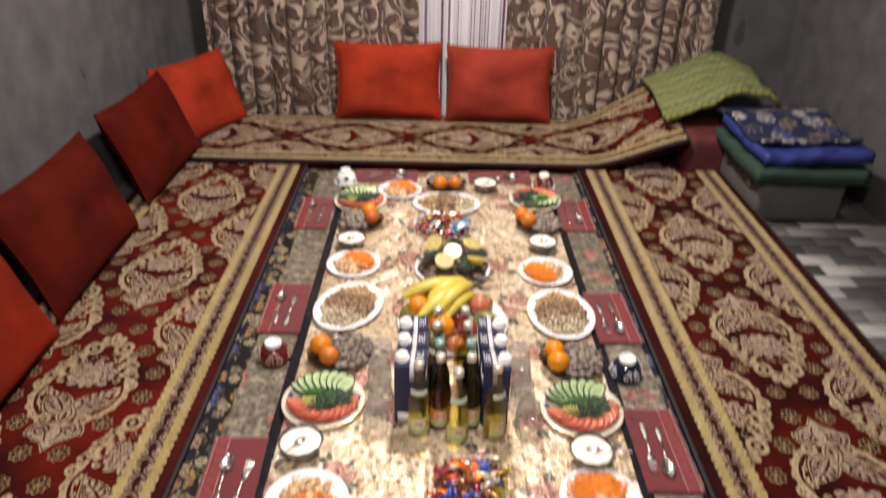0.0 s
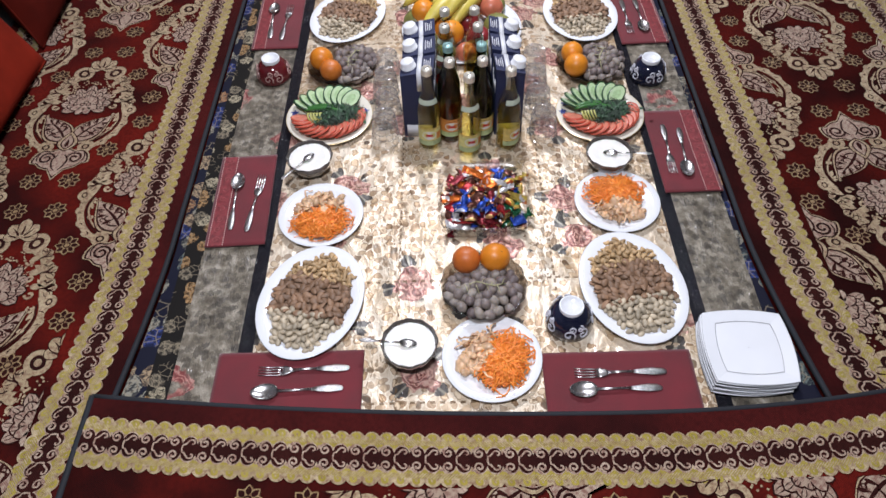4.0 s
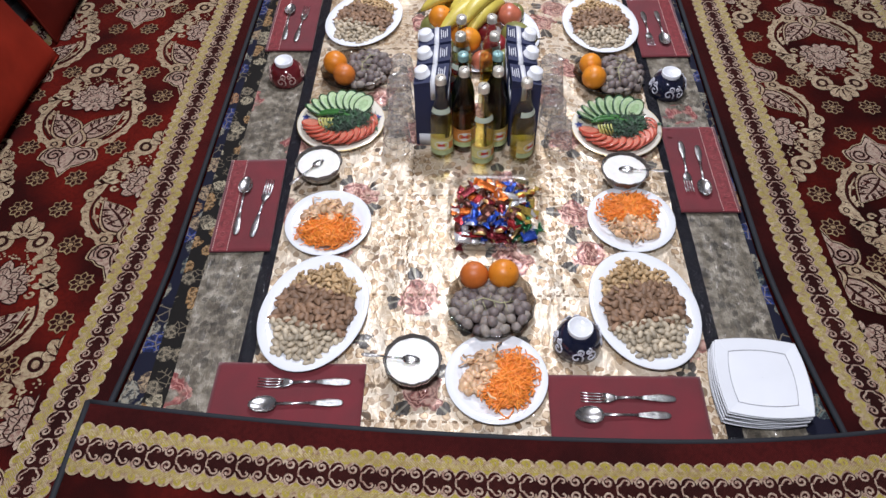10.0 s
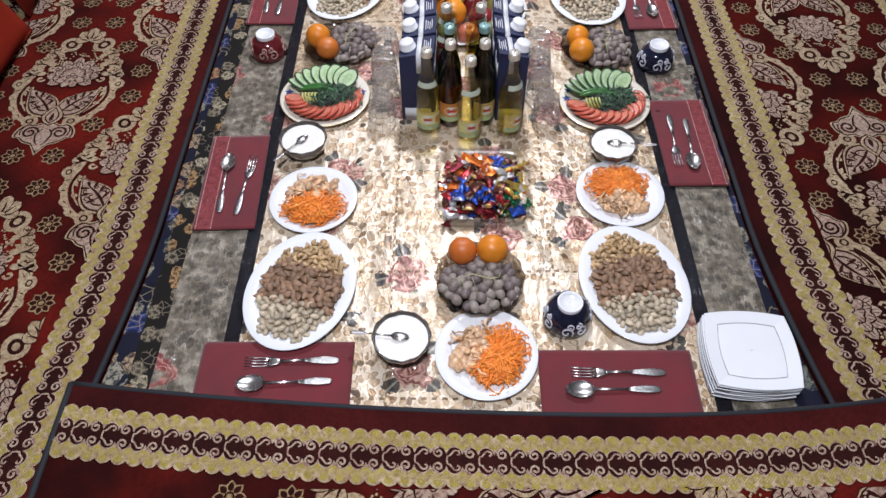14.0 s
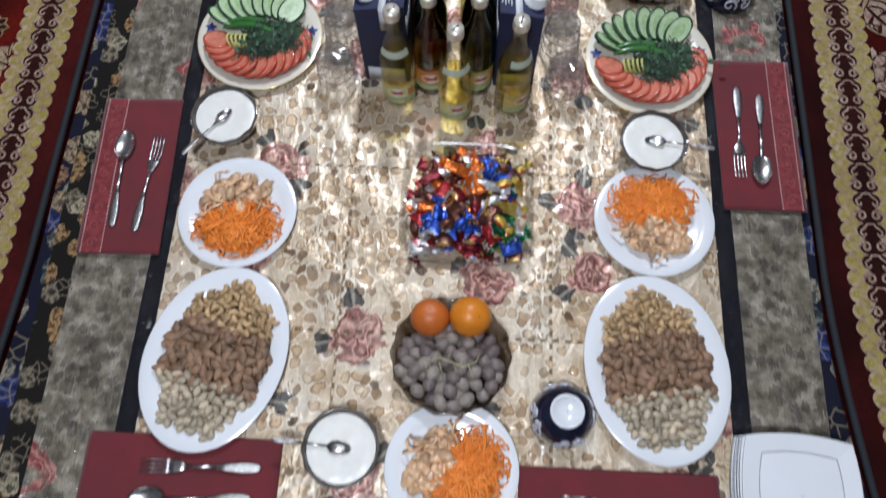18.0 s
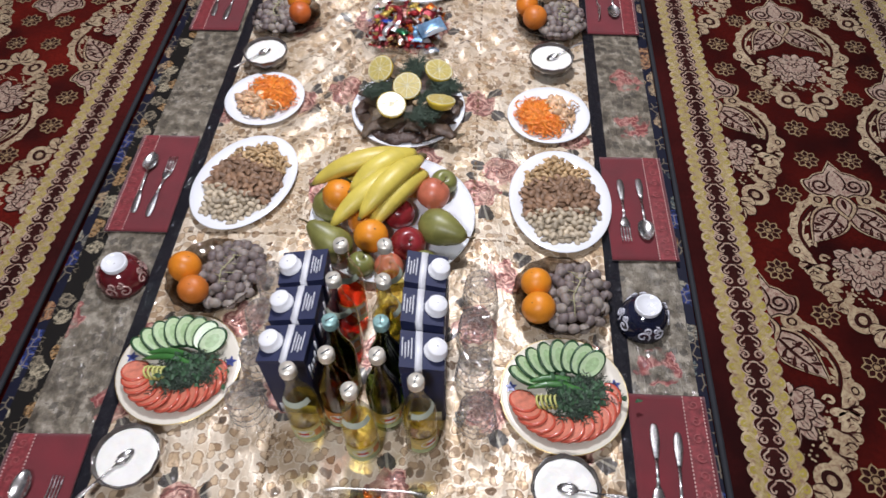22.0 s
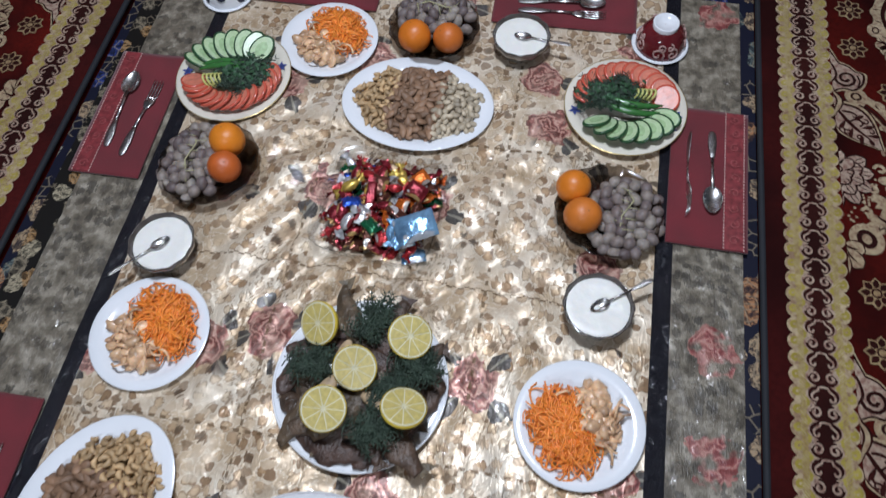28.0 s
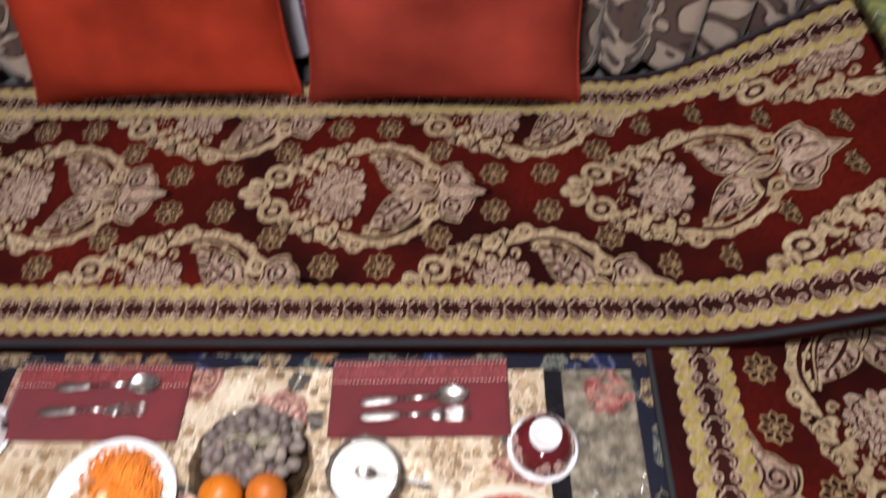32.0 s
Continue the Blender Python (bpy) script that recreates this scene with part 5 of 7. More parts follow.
HEAPS = []
for seed in (1, 2):
    rnd = random.Random(seed)
    HEAPS.append({"cashews": nut_heap("cashews", rnd, 0.05, 0.148).mesh("cashews", CASHEW), "almonds": nut_heap("almonds", rnd, -0.052, 0.056).mesh("almonds", ALMOND), "pistachios": nut_heap("pistachios", rnd, -0.148, -0.046).mesh("pistachios", PISTACHIO)})
NUT_LABEL = {"cashews": "heap of pale roasted cashews on a white oval dish", "almonds": "heap of brown unskinned almonds on a white oval dish", "pistachios": "heap of beige pistachios in the shell on a dish"}
for k, (x, y, deg) in enumerate(((-0.397, 0.267, -13), (0.379, 0.285, 8), (-0.392, 1.476, -17), (0.41, 1.446, 3), (-0.015, 2.393, 88))):
    put("oval_dish", OVAL_DISH, "white porcelain oval dish heaped with nuts", "dish", "oval nut dishes", x, y, 0.005, deg)
    for kind in ("cashews", "almonds", "pistachios"):
        solid(kind, HEAPS[k % 2][kind], None, NUT_LABEL[kind], "nuts", "nut heaps", pose(x, y, 0.008, 0, 0, deg), kind="stuff")

# ---- carrot salad ----
CARROT = isle_tint(surface("grated_carrot", (1.0, 0.3, 0.04), 0.4, vary=0.15, size=60, subsurface=0.25), 0.18)
CHICKEN = isle_tint(surface("fried_cabbage_and_meat", (0.78, 0.46, 0.27), 0.3, vary=0.5, size=55, grain=220, relief=0.6, subsurface=0.15), 0.6)


def carrots(seed, count=620):
    """Long grated strands, tangled over half a plate."""
    rnd, g = random.Random(seed), Geo()
    g.add(*blob(0.058, 0.039, 0.022, 20, 10), 0, Matrix.Translation((0, 0, 0.006)))
    for i in range(count):
        r, a = 0.064 * math.sqrt(rnd.random()), rnd.uniform(0, 2 * math.pi)
        x, y = r * math.cos(a), 0.68 * r * math.sin(a)
        h = 0.011 + 0.022 * max(0, 1 - (r / 0.07) ** 2) * rnd.uniform(0.7, 1.15)
        yaw, curl, n = rnd.gauss(0, 0.8) + math.pi * rnd.randint(0, 1), rnd.uniform(-75, 75), 5
        length = rnd.uniform(0.032, 0.07)
        pts, px, py = [], x, y
        for s in range(n):
            over = max(1.0, math.hypot(px / 0.076, py / 0.054) / (1 + 0.22 * math.sin(i * 2.4)))
            px, py = px / over, py / over
            pts.append((px, py, max(0.0085, h - 0.0008 * abs(s - 2) ** 1.3)))
            yaw += curl * length / n
            px, py = px + math.cos(yaw) * length / n, py + math.sin(yaw) * length / n
        g.add(*tube(pts, 0.0011 + 0.0008 * ((i * 7) % 5) / 4, 4, 0.9))
    return g


def morsels(seed):
    """Crumpled shreds and chunks, fried golden."""
    rnd, g = random.Random(seed), Geo()
    g.add(*blob(0.05, 0.034, 0.016, 18, 8), 0, Matrix.Translation((0, 0, 0.007)))
    for i in range(105):
        r, a = 0.06 * math.sqrt(rnd.random()), rnd.uniform(0, 2 * math.pi)
        s = rnd.uniform(0.007, 0.019) if i % 3 else rnd.uniform(0.005, 0.009)
        v, f = blob(s, s * rnd.uniform(0.5, 0.9), s * rnd.uniform(0.4, 0.7), 8, 6)
        v = [tuple(c * (1 + 0.35 * noise.noise((p[0] * 160 + i, p[1] * 160, p[2] * 160))) for c in p) for p in v]
        z = 0.013 + 0.02 * max(0, 1 - (r / 0.06) ** 2) * rnd.random()
        g.add(v, f, 0, Matrix.Translation((r * math.cos(a), 0.62 * r * math.sin(a), z)) @ Euler((rnd.uniform(-0.7, 0.7), rnd.uniform(-0.7, 0.7), rnd.uniform(0, 6.3))).to_matrix().to_4x4())
    for i in range(12):
        yaw, x, y, pts = rnd.uniform(0, 6.28), rnd.uniform(-0.05, 0.05), rnd.uniform(-0.03, 0.03), []
        curl = rnd.uniform(-80, 80)
        for s in range(6):
            pts.append((x, y, 0.028 + 0.006 * math.sin(s) + rnd.uniform(-0.004, 0.006)))
            yaw += curl * 0.008
            x, y = x + 0.008 * math.cos(yaw), y + 0.008 * math.sin(yaw)
        g.add(*tube(pts, 0.0026, 5, 0.35))
    return g


CARROT_MESH = [carrots(s).mesh("grated_carrot", CARROT) for s in (3, 4)]
MORSEL_MESH = [morsels(s).mesh("fried_morsels", CHICKEN) for s in (5, 6)]
# plate centre, and the way from the morsels to the carrots
for k, (x, y, deg) in enumerate(((0.029, 0.097, -22), (-0.399, 0.545, -85), (0.389, 0.565, 95), (-0.408, 1.794, 45), (0.392, 1.756, 210), (-0.252, 2.547, 55))):
    put("salad_plate", SALAD_PLATE, "round white porcelain plate of carrot salad", "plate", "salad plates", x, y, 0.005)
    c, s = math.cos(radians(deg)), math.sin(radians(deg))
    solid("grated_carrot", CARROT_MESH[k % 2], None, "tangle of bright orange grated carrot on a plate", "salad", "carrot salads", pose(x + 0.03 * c, y + 0.03 * s, 0.008, 0, 0, deg + 90), kind="stuff")
    solid("fried_morsels", MORSEL_MESH[k % 2], None, "golden fried shreds and chunks beside grated carrot", "salad", "fried salads", pose(x - 0.032 * c, y - 0.032 * s, 0.006, 0, 0, deg + 90), kind="stuff")

# ---- bowls of sour cream ----
RIM_GLASS = surface("dark_glass_bowl", (0.085, 0.073, 0.066), 0.12, vary=0.3, size=40, relief=0.1, coat=1.0)


def cream_bowl(x, y, deg, reach):
    b = thing("cream_bowl", "smoky fluted glass bowl filled with white sour cream", "bowl", "sour cream bowls", pose(x, y, 0.004))
    prof = [(0.001, 0.002), (0.03, 0.002), (0.034, 0.0), (0.038, 0.004), (0.052, 0.018), (0.06, 0.036), (0.064, 0.052), (0.0625, 0.0535), (0.0605, 0.052), (0.056, 0.034), (0.046, 0.016), (0.03, 0.007), (0.001, 0.006)]
    shell = lathe(prof, 48)
    shell.v = [(px * (1 + (0.02 if k % 4 < 2 else -0.008)), py * (1 + (0.02 if k % 4 < 2 else -0.008)), pz) for k, (px, py, pz) in ((i % 48, v) for i, v in enumerate(shell.v))]
    part("shell", shell, RIM_GLASS, b, "smoky fluted glass")
    top = [(0.001, 0.044), (0.02, 0.0435), (0.04, 0.0445), (0.053, 0.0455), (0.0575, 0.044)]
    fill = lathe(top, 36)
    fill.v = [(px, py, pz + 0.002 * noise.noise((px * 50 + x * 9, py * 50, 0))) for px, py, pz in fill.v]
    solid("sour_cream", fill, CREAM_FOOD, "thick white sour cream filling a glass bowl", "cream", "sour creams", pose(x, y, 0.004))
    # spoon: its bowl sunk in the cream, handle out over the rim
    m = Matrix.Translation((x, y, 0.047)) @ pose(0, 0, 0, 0, 0, deg) @ pose(0, -0.05 + reach, 0.004, -6, 0, 0) @ Matrix.Diagonal((0.56, 0.64, 0.72, 1))
    s = copy_thing(SPOON, m)
    s.matrix_basis = m
    tagged(s, "steel teaspoon standing in a bowl of sour cream")
    s.name = "teaspoon"


for x, y, deg in ((-0.155, 0.12, -94), (-0.444, 0.735, -35), (0.388, 0.716, 82), (-0.435, 1.965, -40), (0.404, 1.965, 125), (0.186, 2.589, 80)):
    cream_bowl(x, y, deg, 0.0)

# ---- fruit ----
ORANGE = surface("orange_peel", (0.68, 0.22, 0.014), 0.4, vary=0.14, size=20, grain=260, relief=0.6, spread=0.2)
RED_ORANGE = surface("red_orange_peel", (0.56, 0.155, 0.02), 0.45, vary=0.16, size=20, grain=260, relief=0.6, spread=0.25)
GRAPE = surface("dusky_grape_skin", (0.215, 0.175, 0.158), 0.55, vary=0.35, size=60, grain=160, relief=0.05, subsurface=0.2, spread=0.85)
GREEN_STEM = surface("grape_stem", (0.4, 0.38, 0.22), 0.6)
BANANA = surface("banana_peel", (0.6, 0.49, 0.085), 0.42, vary=0.16, size=22, grain=120, relief=0.1, spread=0.15)
BANANA_TIP = surface("banana_tip", (0.12, 0.09, 0.03), 0.7)
PEAR = surface("green_pear_skin", (0.2, 0.2, 0.055), 0.4, vary=0.3, size=30, grain=300)
APPLE = surface("red_apple_skin", (0.24, 0.02, 0.025), 0.28, vary=0.4, size=22, grain=120, coat=0.3)
PEACH = surface("blush_apple_skin", (0.55, 0.16, 0.09), 0.35, vary=0.4, size=18)
LIME_APPLE = surface("green_apple_skin", (0.2, 0.21, 0.06), 0.3, vary=0.2, size=20, coat=0.3)
STEM = surface("fruit_stalk", (0.1, 0.07, 0.03), 0.7)


def round_fruit(r, dip=0.12):
    v, f = blob(r, r, r * 0.95, 22, 14)
    v = [(y, z2, x) for x, y, z2 in v]
    out = []
    for x, y, z in v:
        k = math.hypot(x, y) / r
        out.append((x, y, z * (1 - dip * math.exp(-(k * 3.2) ** 2))))
    return Geo().add(out, f)


ORANGE_MESH = round_fruit(0.036, 0.06).mesh("peel", ORANGE)
RED_ORANGE_MESH = round_fruit(0.036, 0.06).mesh("peel", RED_ORANGE)
NAVEL = Geo().add(*blob(0.0035, 0.0035, 0.0016, 8, 6)).mesh("navel", STEM)


def orange(x, y, z, tip=(0, 0), s=1.0, red=False):
    o = thing("orange", "reddish orange with dull dimpled peel lying on grapes" if red else "ripe yellow-orange fruit with dimpled glossy peel on grapes", "orange", "oranges", Matrix.Translation((x, y, z)) @ pose(0, 0, 0, tip[0], tip[1], 0) @ Matrix.Scale(s, 4))
    part("peel", RED_ORANGE_MESH if red else ORANGE_MESH, None, o)
    part("navel", NAVEL, None, o, m=pose(0, 0, 0.0325))
    return o


GRAPE_MESHES = [Geo().add(*blob(0.0162, 0.0118, 0.0118, 12, 8)).mesh("grape", GRAPE), Geo().add(*blob(0.0145, 0.0122, 0.0122, 12, 8)).mesh("grape", GRAPE)]


def grape_bunch(x, y, z, rx, ry, high, count, seed, deg=0.0):
    rnd = random.Random(seed)
    b = thing("grape_bunch", "bunch of dusky purple-grey grapes in a glass bowl", "grapes", "grape bunches", pose(x, y, z, 0, 0, deg))
    placed = []
    tries = 0
    while len(placed) < count and tries < 14000:
        tries += 1
        px, py = rnd.uniform(-rx, rx), rnd.uniform(-ry, ry)
        k = (px / rx) ** 2 + (py / ry) ** 2
        if k > 1:
            continue
        pz = high * math.sqrt(1 - 0.85 * k) * rnd.choice((1.0, 1.0, 0.7, 0.45))
        if any((px - a) ** 2 + (py - c) ** 2 + (pz - d) ** 2 < 0.0186 ** 2 for a, c, d in placed):
            continue
        placed.append((px, py, pz))
    for i, p in enumerate(placed):
        part("grape", GRAPE_MESHES[i % 2], None, b, m=Matrix.Translation(p) @ Euler((rnd.uniform(-0.6, 0.6), rnd.uniform(-0.8, 0.8), rnd.uniform(0, 6.3))).to_matrix().to_4x4())
    stem = Geo()
    stem.add(*tube([(-rx * 0.7, 0.0, high * 0.9), (-rx * 0.2, ry * 0.1, high + 0.013), (rx * 0.25, -ry * 0.1, high + 0.014), (rx * 0.6, ry * 0.15, high * 0.9)], 0.0016, 5))
    for k in range(8):
        px = -rx * 0.5 + rx * 0.14 * k
        part("twig", Geo().add(*tube([(px, 0, high + 0.011), (px + 0.008, (0.022 if k % 2 else -0.022), high + 0.004)], 0.0011, 4)), GREEN_STEM, b)
    part("stalk", stem, GREEN_STEM, b)
    return b


def fruit_bowl(x, y):
    b = thing("fruit_bowl", "smoky pressed-glass bowl holding grapes and oranges", "bowl", "fruit bowls", pose(x, y, 0.004))
    prof = [(0.001, 0.002), (0.04, 0.002), (0.045, 0.0), (0.05, 0.004), (0.078, 0.016), (0.1, 0.034), (0.104, 0.04), (0.102, 0.042), (0.098, 0.036), (0.076, 0.02), (0.05, 0.009), (0.001, 0.007)]
    shell = lathe(prof, 56)
    shell.v = [(px * (1 + 0.022 * math.cos(k * math.pi / 2)), py * (1 + 0.022 * math.cos(k * math.pi / 2)), pz) for k, (px, py, pz) in ((i % 56, v) for i, v in enumerate(shell.v))]
    part("shell", shell, CUT_GLASS, b)
    return b


# bowl centre, grape offset and turn, then the two oranges
BOWLS = [
    ((0.019, 0.285), (0.0, -0.018, 0), ((-0.02, 0.345), (0.05, 0.35))),
    ((-0.393, 1.167), (0.04, 0.01, 80), ((-0.45, 1.172), (-0.415, 1.112))),
    ((0.395, 1.148), (0.035, 0.0, 85), ((0.342, 1.165), (0.346, 1.1))),
    ((-0.41, 2.165), (-0.03, 0.0, 95), ((-0.378, 2.21), (-0.363, 2.145))),
    ((0.409, 2.175), (0.032, -0.01, 80), ((0.336, 2.205), (0.359, 2.143))),
    ((-0.016, 2.605), (0.0, 0.035, 0), ((-0.048, 2.545), (0.027, 2.55))),
]
for k, ((x, y), (dx, dy, deg), two) in enumerate(BOWLS):
    fruit_bowl(x, y)
    grape_bunch(x + dx, y + dy, 0.024, 0.088, 0.07, 0.032, 84, 20 + k, deg)
    for i, (px, py) in enumerate(two):
        orange(px, py, 0.062, (25 * (i - 0.5), 30 * math.sin(k * 2 + i)), 0.95 + 0.08 * ((k + i) % 2), (i == 0) == (k in (0, 2)) and k in (0, 1, 3, 4, 5))


def banana_geo(bend):
    """A curved, slightly ridged fruit and its middle line."""
    pts, rad = [], []
    for i in range(15):
        u = i / 14
        a = bend * (u - 0.5)
        pts.append((0.098 * math.sin(a) * 2 / bend, 0.0, 0.098 * (math.cos(a) - math.cos(bend / 2)) * 2 / bend))
        rad.append(0.019 * max(0.16, min(1, (math.sin(math.pi * min(1, 0.04 + u * 0.98)) ** 0.45))) if u > 0.1 else 0.0075 + 0.05 * u)
    verts, faces = tube(pts, rad, 10)
    out = []
    for i, p in enumerate(verts):
        k = i % 10
        c = Vector(pts[i // 10])
        out.append(tuple(c + (Vector(p) - c) * (1.06 if k % 2 == 0 else 0.96)))
    return out, faces, pts


def banana(m, bend=1.15):
    v, f, pts = banana_geo(bend)
    b = thing("banana", "ripe yellow banana lying in a bunch on the fruit", "banana", "bananas", m)
    part("peel", Geo().add(v, f), BANANA, b)
    part("tip", Geo().add(*blob(0.006, 0.004, 0.004, 8, 6), 0, Matrix.Translation(pts[-1])), BANANA_TIP, b, "dry dark tip")
    return b


# ---- platter of mixed fruit ----
FX, FY = 0.0, 1.37
def platter(x, y, mesh, r, rise, label):
    """A round platter with a rolled rim."""
    p = thing("platter", label, "platter", "platters", pose(x, y, 0.005))
    part("dish", mesh, None, p)
    ring = [(r * math.cos(2 * math.pi * i / 64), r * math.sin(2 * math.pi * i / 64), rise + 0.0016) for i in range(65)]
    part("rim", Geo().add(*tube(ring, 0.0022, 6)), WHITE, p, "rolled white rim")


platter(FX, FY, BIG_PLATTER, 0.2, 0.024, "large round white platter piled with fruit")


def pear(x, y, z, deg, tip, label="green pear lying on its side on the fruit platter"):
    prof = [(0.001, -0.038), (0.016, -0.037), (0.03, -0.026), (0.036, -0.008), (0.034, 0.01), (0.026, 0.03), (0.018, 0.045), (0.012, 0.056), (0.005, 0.061), (0.001, 0.06)]
    p = thing("pear", label, "pear", "pears", Matrix.Translation((x, y, z)) @ pose(0, 0, 0, 0, 0, deg) @ pose(0, 0, 0, tip, 0, 0) @ Matrix.Scale(1.22, 4))
    part("skin", lathe(prof, 22), PEAR, p)
    part("stalk", Geo().add(*tube([(0, 0, 0.058), (0.002, 0, 0.068), (0.006, 0, 0.078)], 0.0018, 5)), STEM, p)


def apple(x, y, z, mat, label, tip=(0, 0), s=1.0):
    p = thing("apple", label, "apple", "apples", Matrix.Translation((x, y, z)) @ pose(0, 0, 0, tip[0], tip[1], 0) @ Matrix.Scale(s, 4))
    part("skin", round_fruit(0.038, 0.28), mat, p)
    part("stalk", Geo().add(*tube([(0, 0, 0.024), (0.001, 0, 0.034), (0.004, 0, 0.042)], 0.0014, 5)), STEM, p)


apple(FX + 0.05, FY - 0.11, 0.062, APPLE, "dark red shiny apple on the fruit platter", (25, 10), 1.08)
apple(FX + 0.1, FY + 0.025, 0.085, PEACH, "blush red and yellow apple under the bananas", (-30, 40), 1.05)
apple(FX + 0.09, FY - 0.155, 0.046, LIME_APPLE, "dull olive-green apple at the platter's edge", (10, -20), 0.9)
apple(FX - 0.055, FY - 0.16, 0.044, LIME_APPLE, "dull olive-green apple at the platter's edge", (0, 15), 0.85)
apple(FX + 0.01, FY - 0.165, 0.046, PEACH, "blush red and yellow apple at the platter's edge", (20, 10), 0.9)
apple(FX + 0.02, FY - 0.02, 0.06, APPLE, "dark red shiny apple on the fruit platter", (0, 10))
apple(FX - 0.03, FY + 0.13, 0.05, PEACH, "blush red and yellow apple under the bananas", (20, 10))
apple(FX + 0.12, FY + 0.1, 0.046, LIME_APPLE, "dull olive-green apple at the platter's edge", (20, 10), 0.9)
pear(FX + 0.118, FY - 0.065, 0.07, 62, 82)
pear(FX - 0.125, FY - 0.115, 0.06, -115, 55)
pear(FX - 0.15, FY + 0.02, 0.045, 150, 70)
for px, py, pz in ((-0.125, 0.012, 0.085), (-0.035, -0.105, 0.08), (-0.045, 0.055, 0.1), (0.05, 0.075, 0.07), (-0.06, -0.04, 0.055)):
    orange(FX + px, FY + py, pz, (10, 20), 1.13)
for x0, y0, x1, y1, hz, bend in ((0.045, 1.495, -0.195, 1.405, 0.135, 1.1), (0.02, 1.505, -0.13, 1.45, 0.1, 0.9), (0.05, 1.49, -0.095, 1.37, 0.15, 0.9), (0.06, 1.47, -0.13, 1.275, 0.135, 1.05), (0.068, 1.468, -0.062, 1.29, 0.15, 0.95), (0.078, 1.45, -0.04, 1.285, 0.12, 1.0)):
    # the bunch is joined at the far side and fans towards the near one
    deg = math.degrees(math.atan2(y1 - y0, x1 - x0))
    banana(Matrix.Translation(((x0 + x1) / 2, (y0 + y1) / 2, hz - 0.03)) @ pose(0, 0, 0, 0, 0, deg) @ pose(0, 0, 0, 0, 5, 0) @ Matrix.Diagonal((math.hypot(x1 - x0, y1 - y0) / 0.19, 1.48, 1.2, 1)), bend)
solid("banana_stalk", Geo().add(*tube([(0.03, 0.0, 0.0), (0.012, 0.0, 0.01), (-0.01, 0, 0.01)], [0.012, 0.018, 0.024], 10)), BANANA_TIP, "dark brown stalk joining the bunch of bananas", "stalk", m=Matrix.Translation((FX + 0.06, FY + 0.118, 0.105)) @ pose(0, 0, 0, 0, 0, 40) @ Matrix.Scale(0.6, 4))

# ---- platter of fried fish ----
FISH = surface("fried_fish_skin", (0.088, 0.058, 0.038), 0.42, vary=0.75, size=38, grain=190, relief=0.9, depth=0.003, spread=0.7)
FLESH = surface("fried_fish_flesh", (0.45, 0.33, 0.2), 0.55, vary=0.4, size=60)
DILL = surface("dill_green", (0.04, 0.064, 0.042), 0.6, vary=0.4, size=50)
LEMON_RIND = surface("lemon_rind", (0.66, 0.5, 0.05), 0.4, vary=0.1, grain=200, relief=0.3)
LEMON_PULP = surface("lemon_pulp", (0.52, 0.43, 0.14), 0.3, vary=0.2, size=140, grain=200, relief=0.4, subsurface=0.1)
LEMON_PITH = surface("lemon_pith", (0.68, 0.65, 0.46), 0.6)
PX, PY = 0.005, 1.762
platter(PX, PY, PLATTER, 0.155, 0.022, "round white platter of fried fish and lemon")


def fish(x, y, z, deg, length, seed, roll=0):
    f = thing("fried_fish", "dark crisply fried small whole fish", "fish", "fried fish", Matrix.Translation((x, y, z)) @ pose(0, 0, 0, roll, 0, deg))
    pts, rad = [], []
    for i in range(20):
        u = i / 19
        pts.append((length * (u - 0.5), 0.012 * math.sin(u * 4 + seed), 0.003 * math.sin(u * 7 + seed)))
        rad.append((length * 0.1 + 0.007) * max(0.14, math.sin(math.pi * (0.06 + 0.86 * u)) ** 0.7))
    v, fa = tube(pts, rad, 14, 0.5)
    v = [(px, py * (1 + 0.5 * noise.noise((px * 34, seed, 0.0))) + 0.004 * noise.noise((px * 70 + seed, py * 70, pz * 70)), pz + 0.005 * noise.noise((px * 80, py * 80, seed))) for px, py, pz in v]
    part("body", Geo().add(v, fa), FISH, f)
    tail = [(length * 0.44, -0.004, 0), (length * 0.56, -0.017, 0.004), (length * 0.55, 0, 0.002), (length * 0.56, 0.017, 0.004), (length * 0.44, 0.004, 0)]
    lower = [(px, py, pz - 0.003) for px, py, pz in tail]
    part("tail", Geo().add(tail + lower, [(0, 1, 2), (0, 2, 4), (2, 3, 4), (5, 7, 6), (5, 9, 7), (7, 9, 8), (0, 5, 6, 1), (1, 6, 7, 2), (2, 7, 8, 3), (3, 8, 9, 4)]), FISH, f, smooth=False)
    fin = [(-0.02, 0, 0.012), (0.0, 0.03, 0.016), (0.02, 0.034, 0.012), (0.02, 0.0, 0.012)]
    part("fin", Geo().add(fin + [(a, b, c - 0.002) for a, b, c in fin], [(0, 1, 2, 3), (7, 6, 5, 4), (0, 4, 5, 1), (1, 5, 6, 2), (2, 6, 7, 3)]), FISH, f, smooth=False)


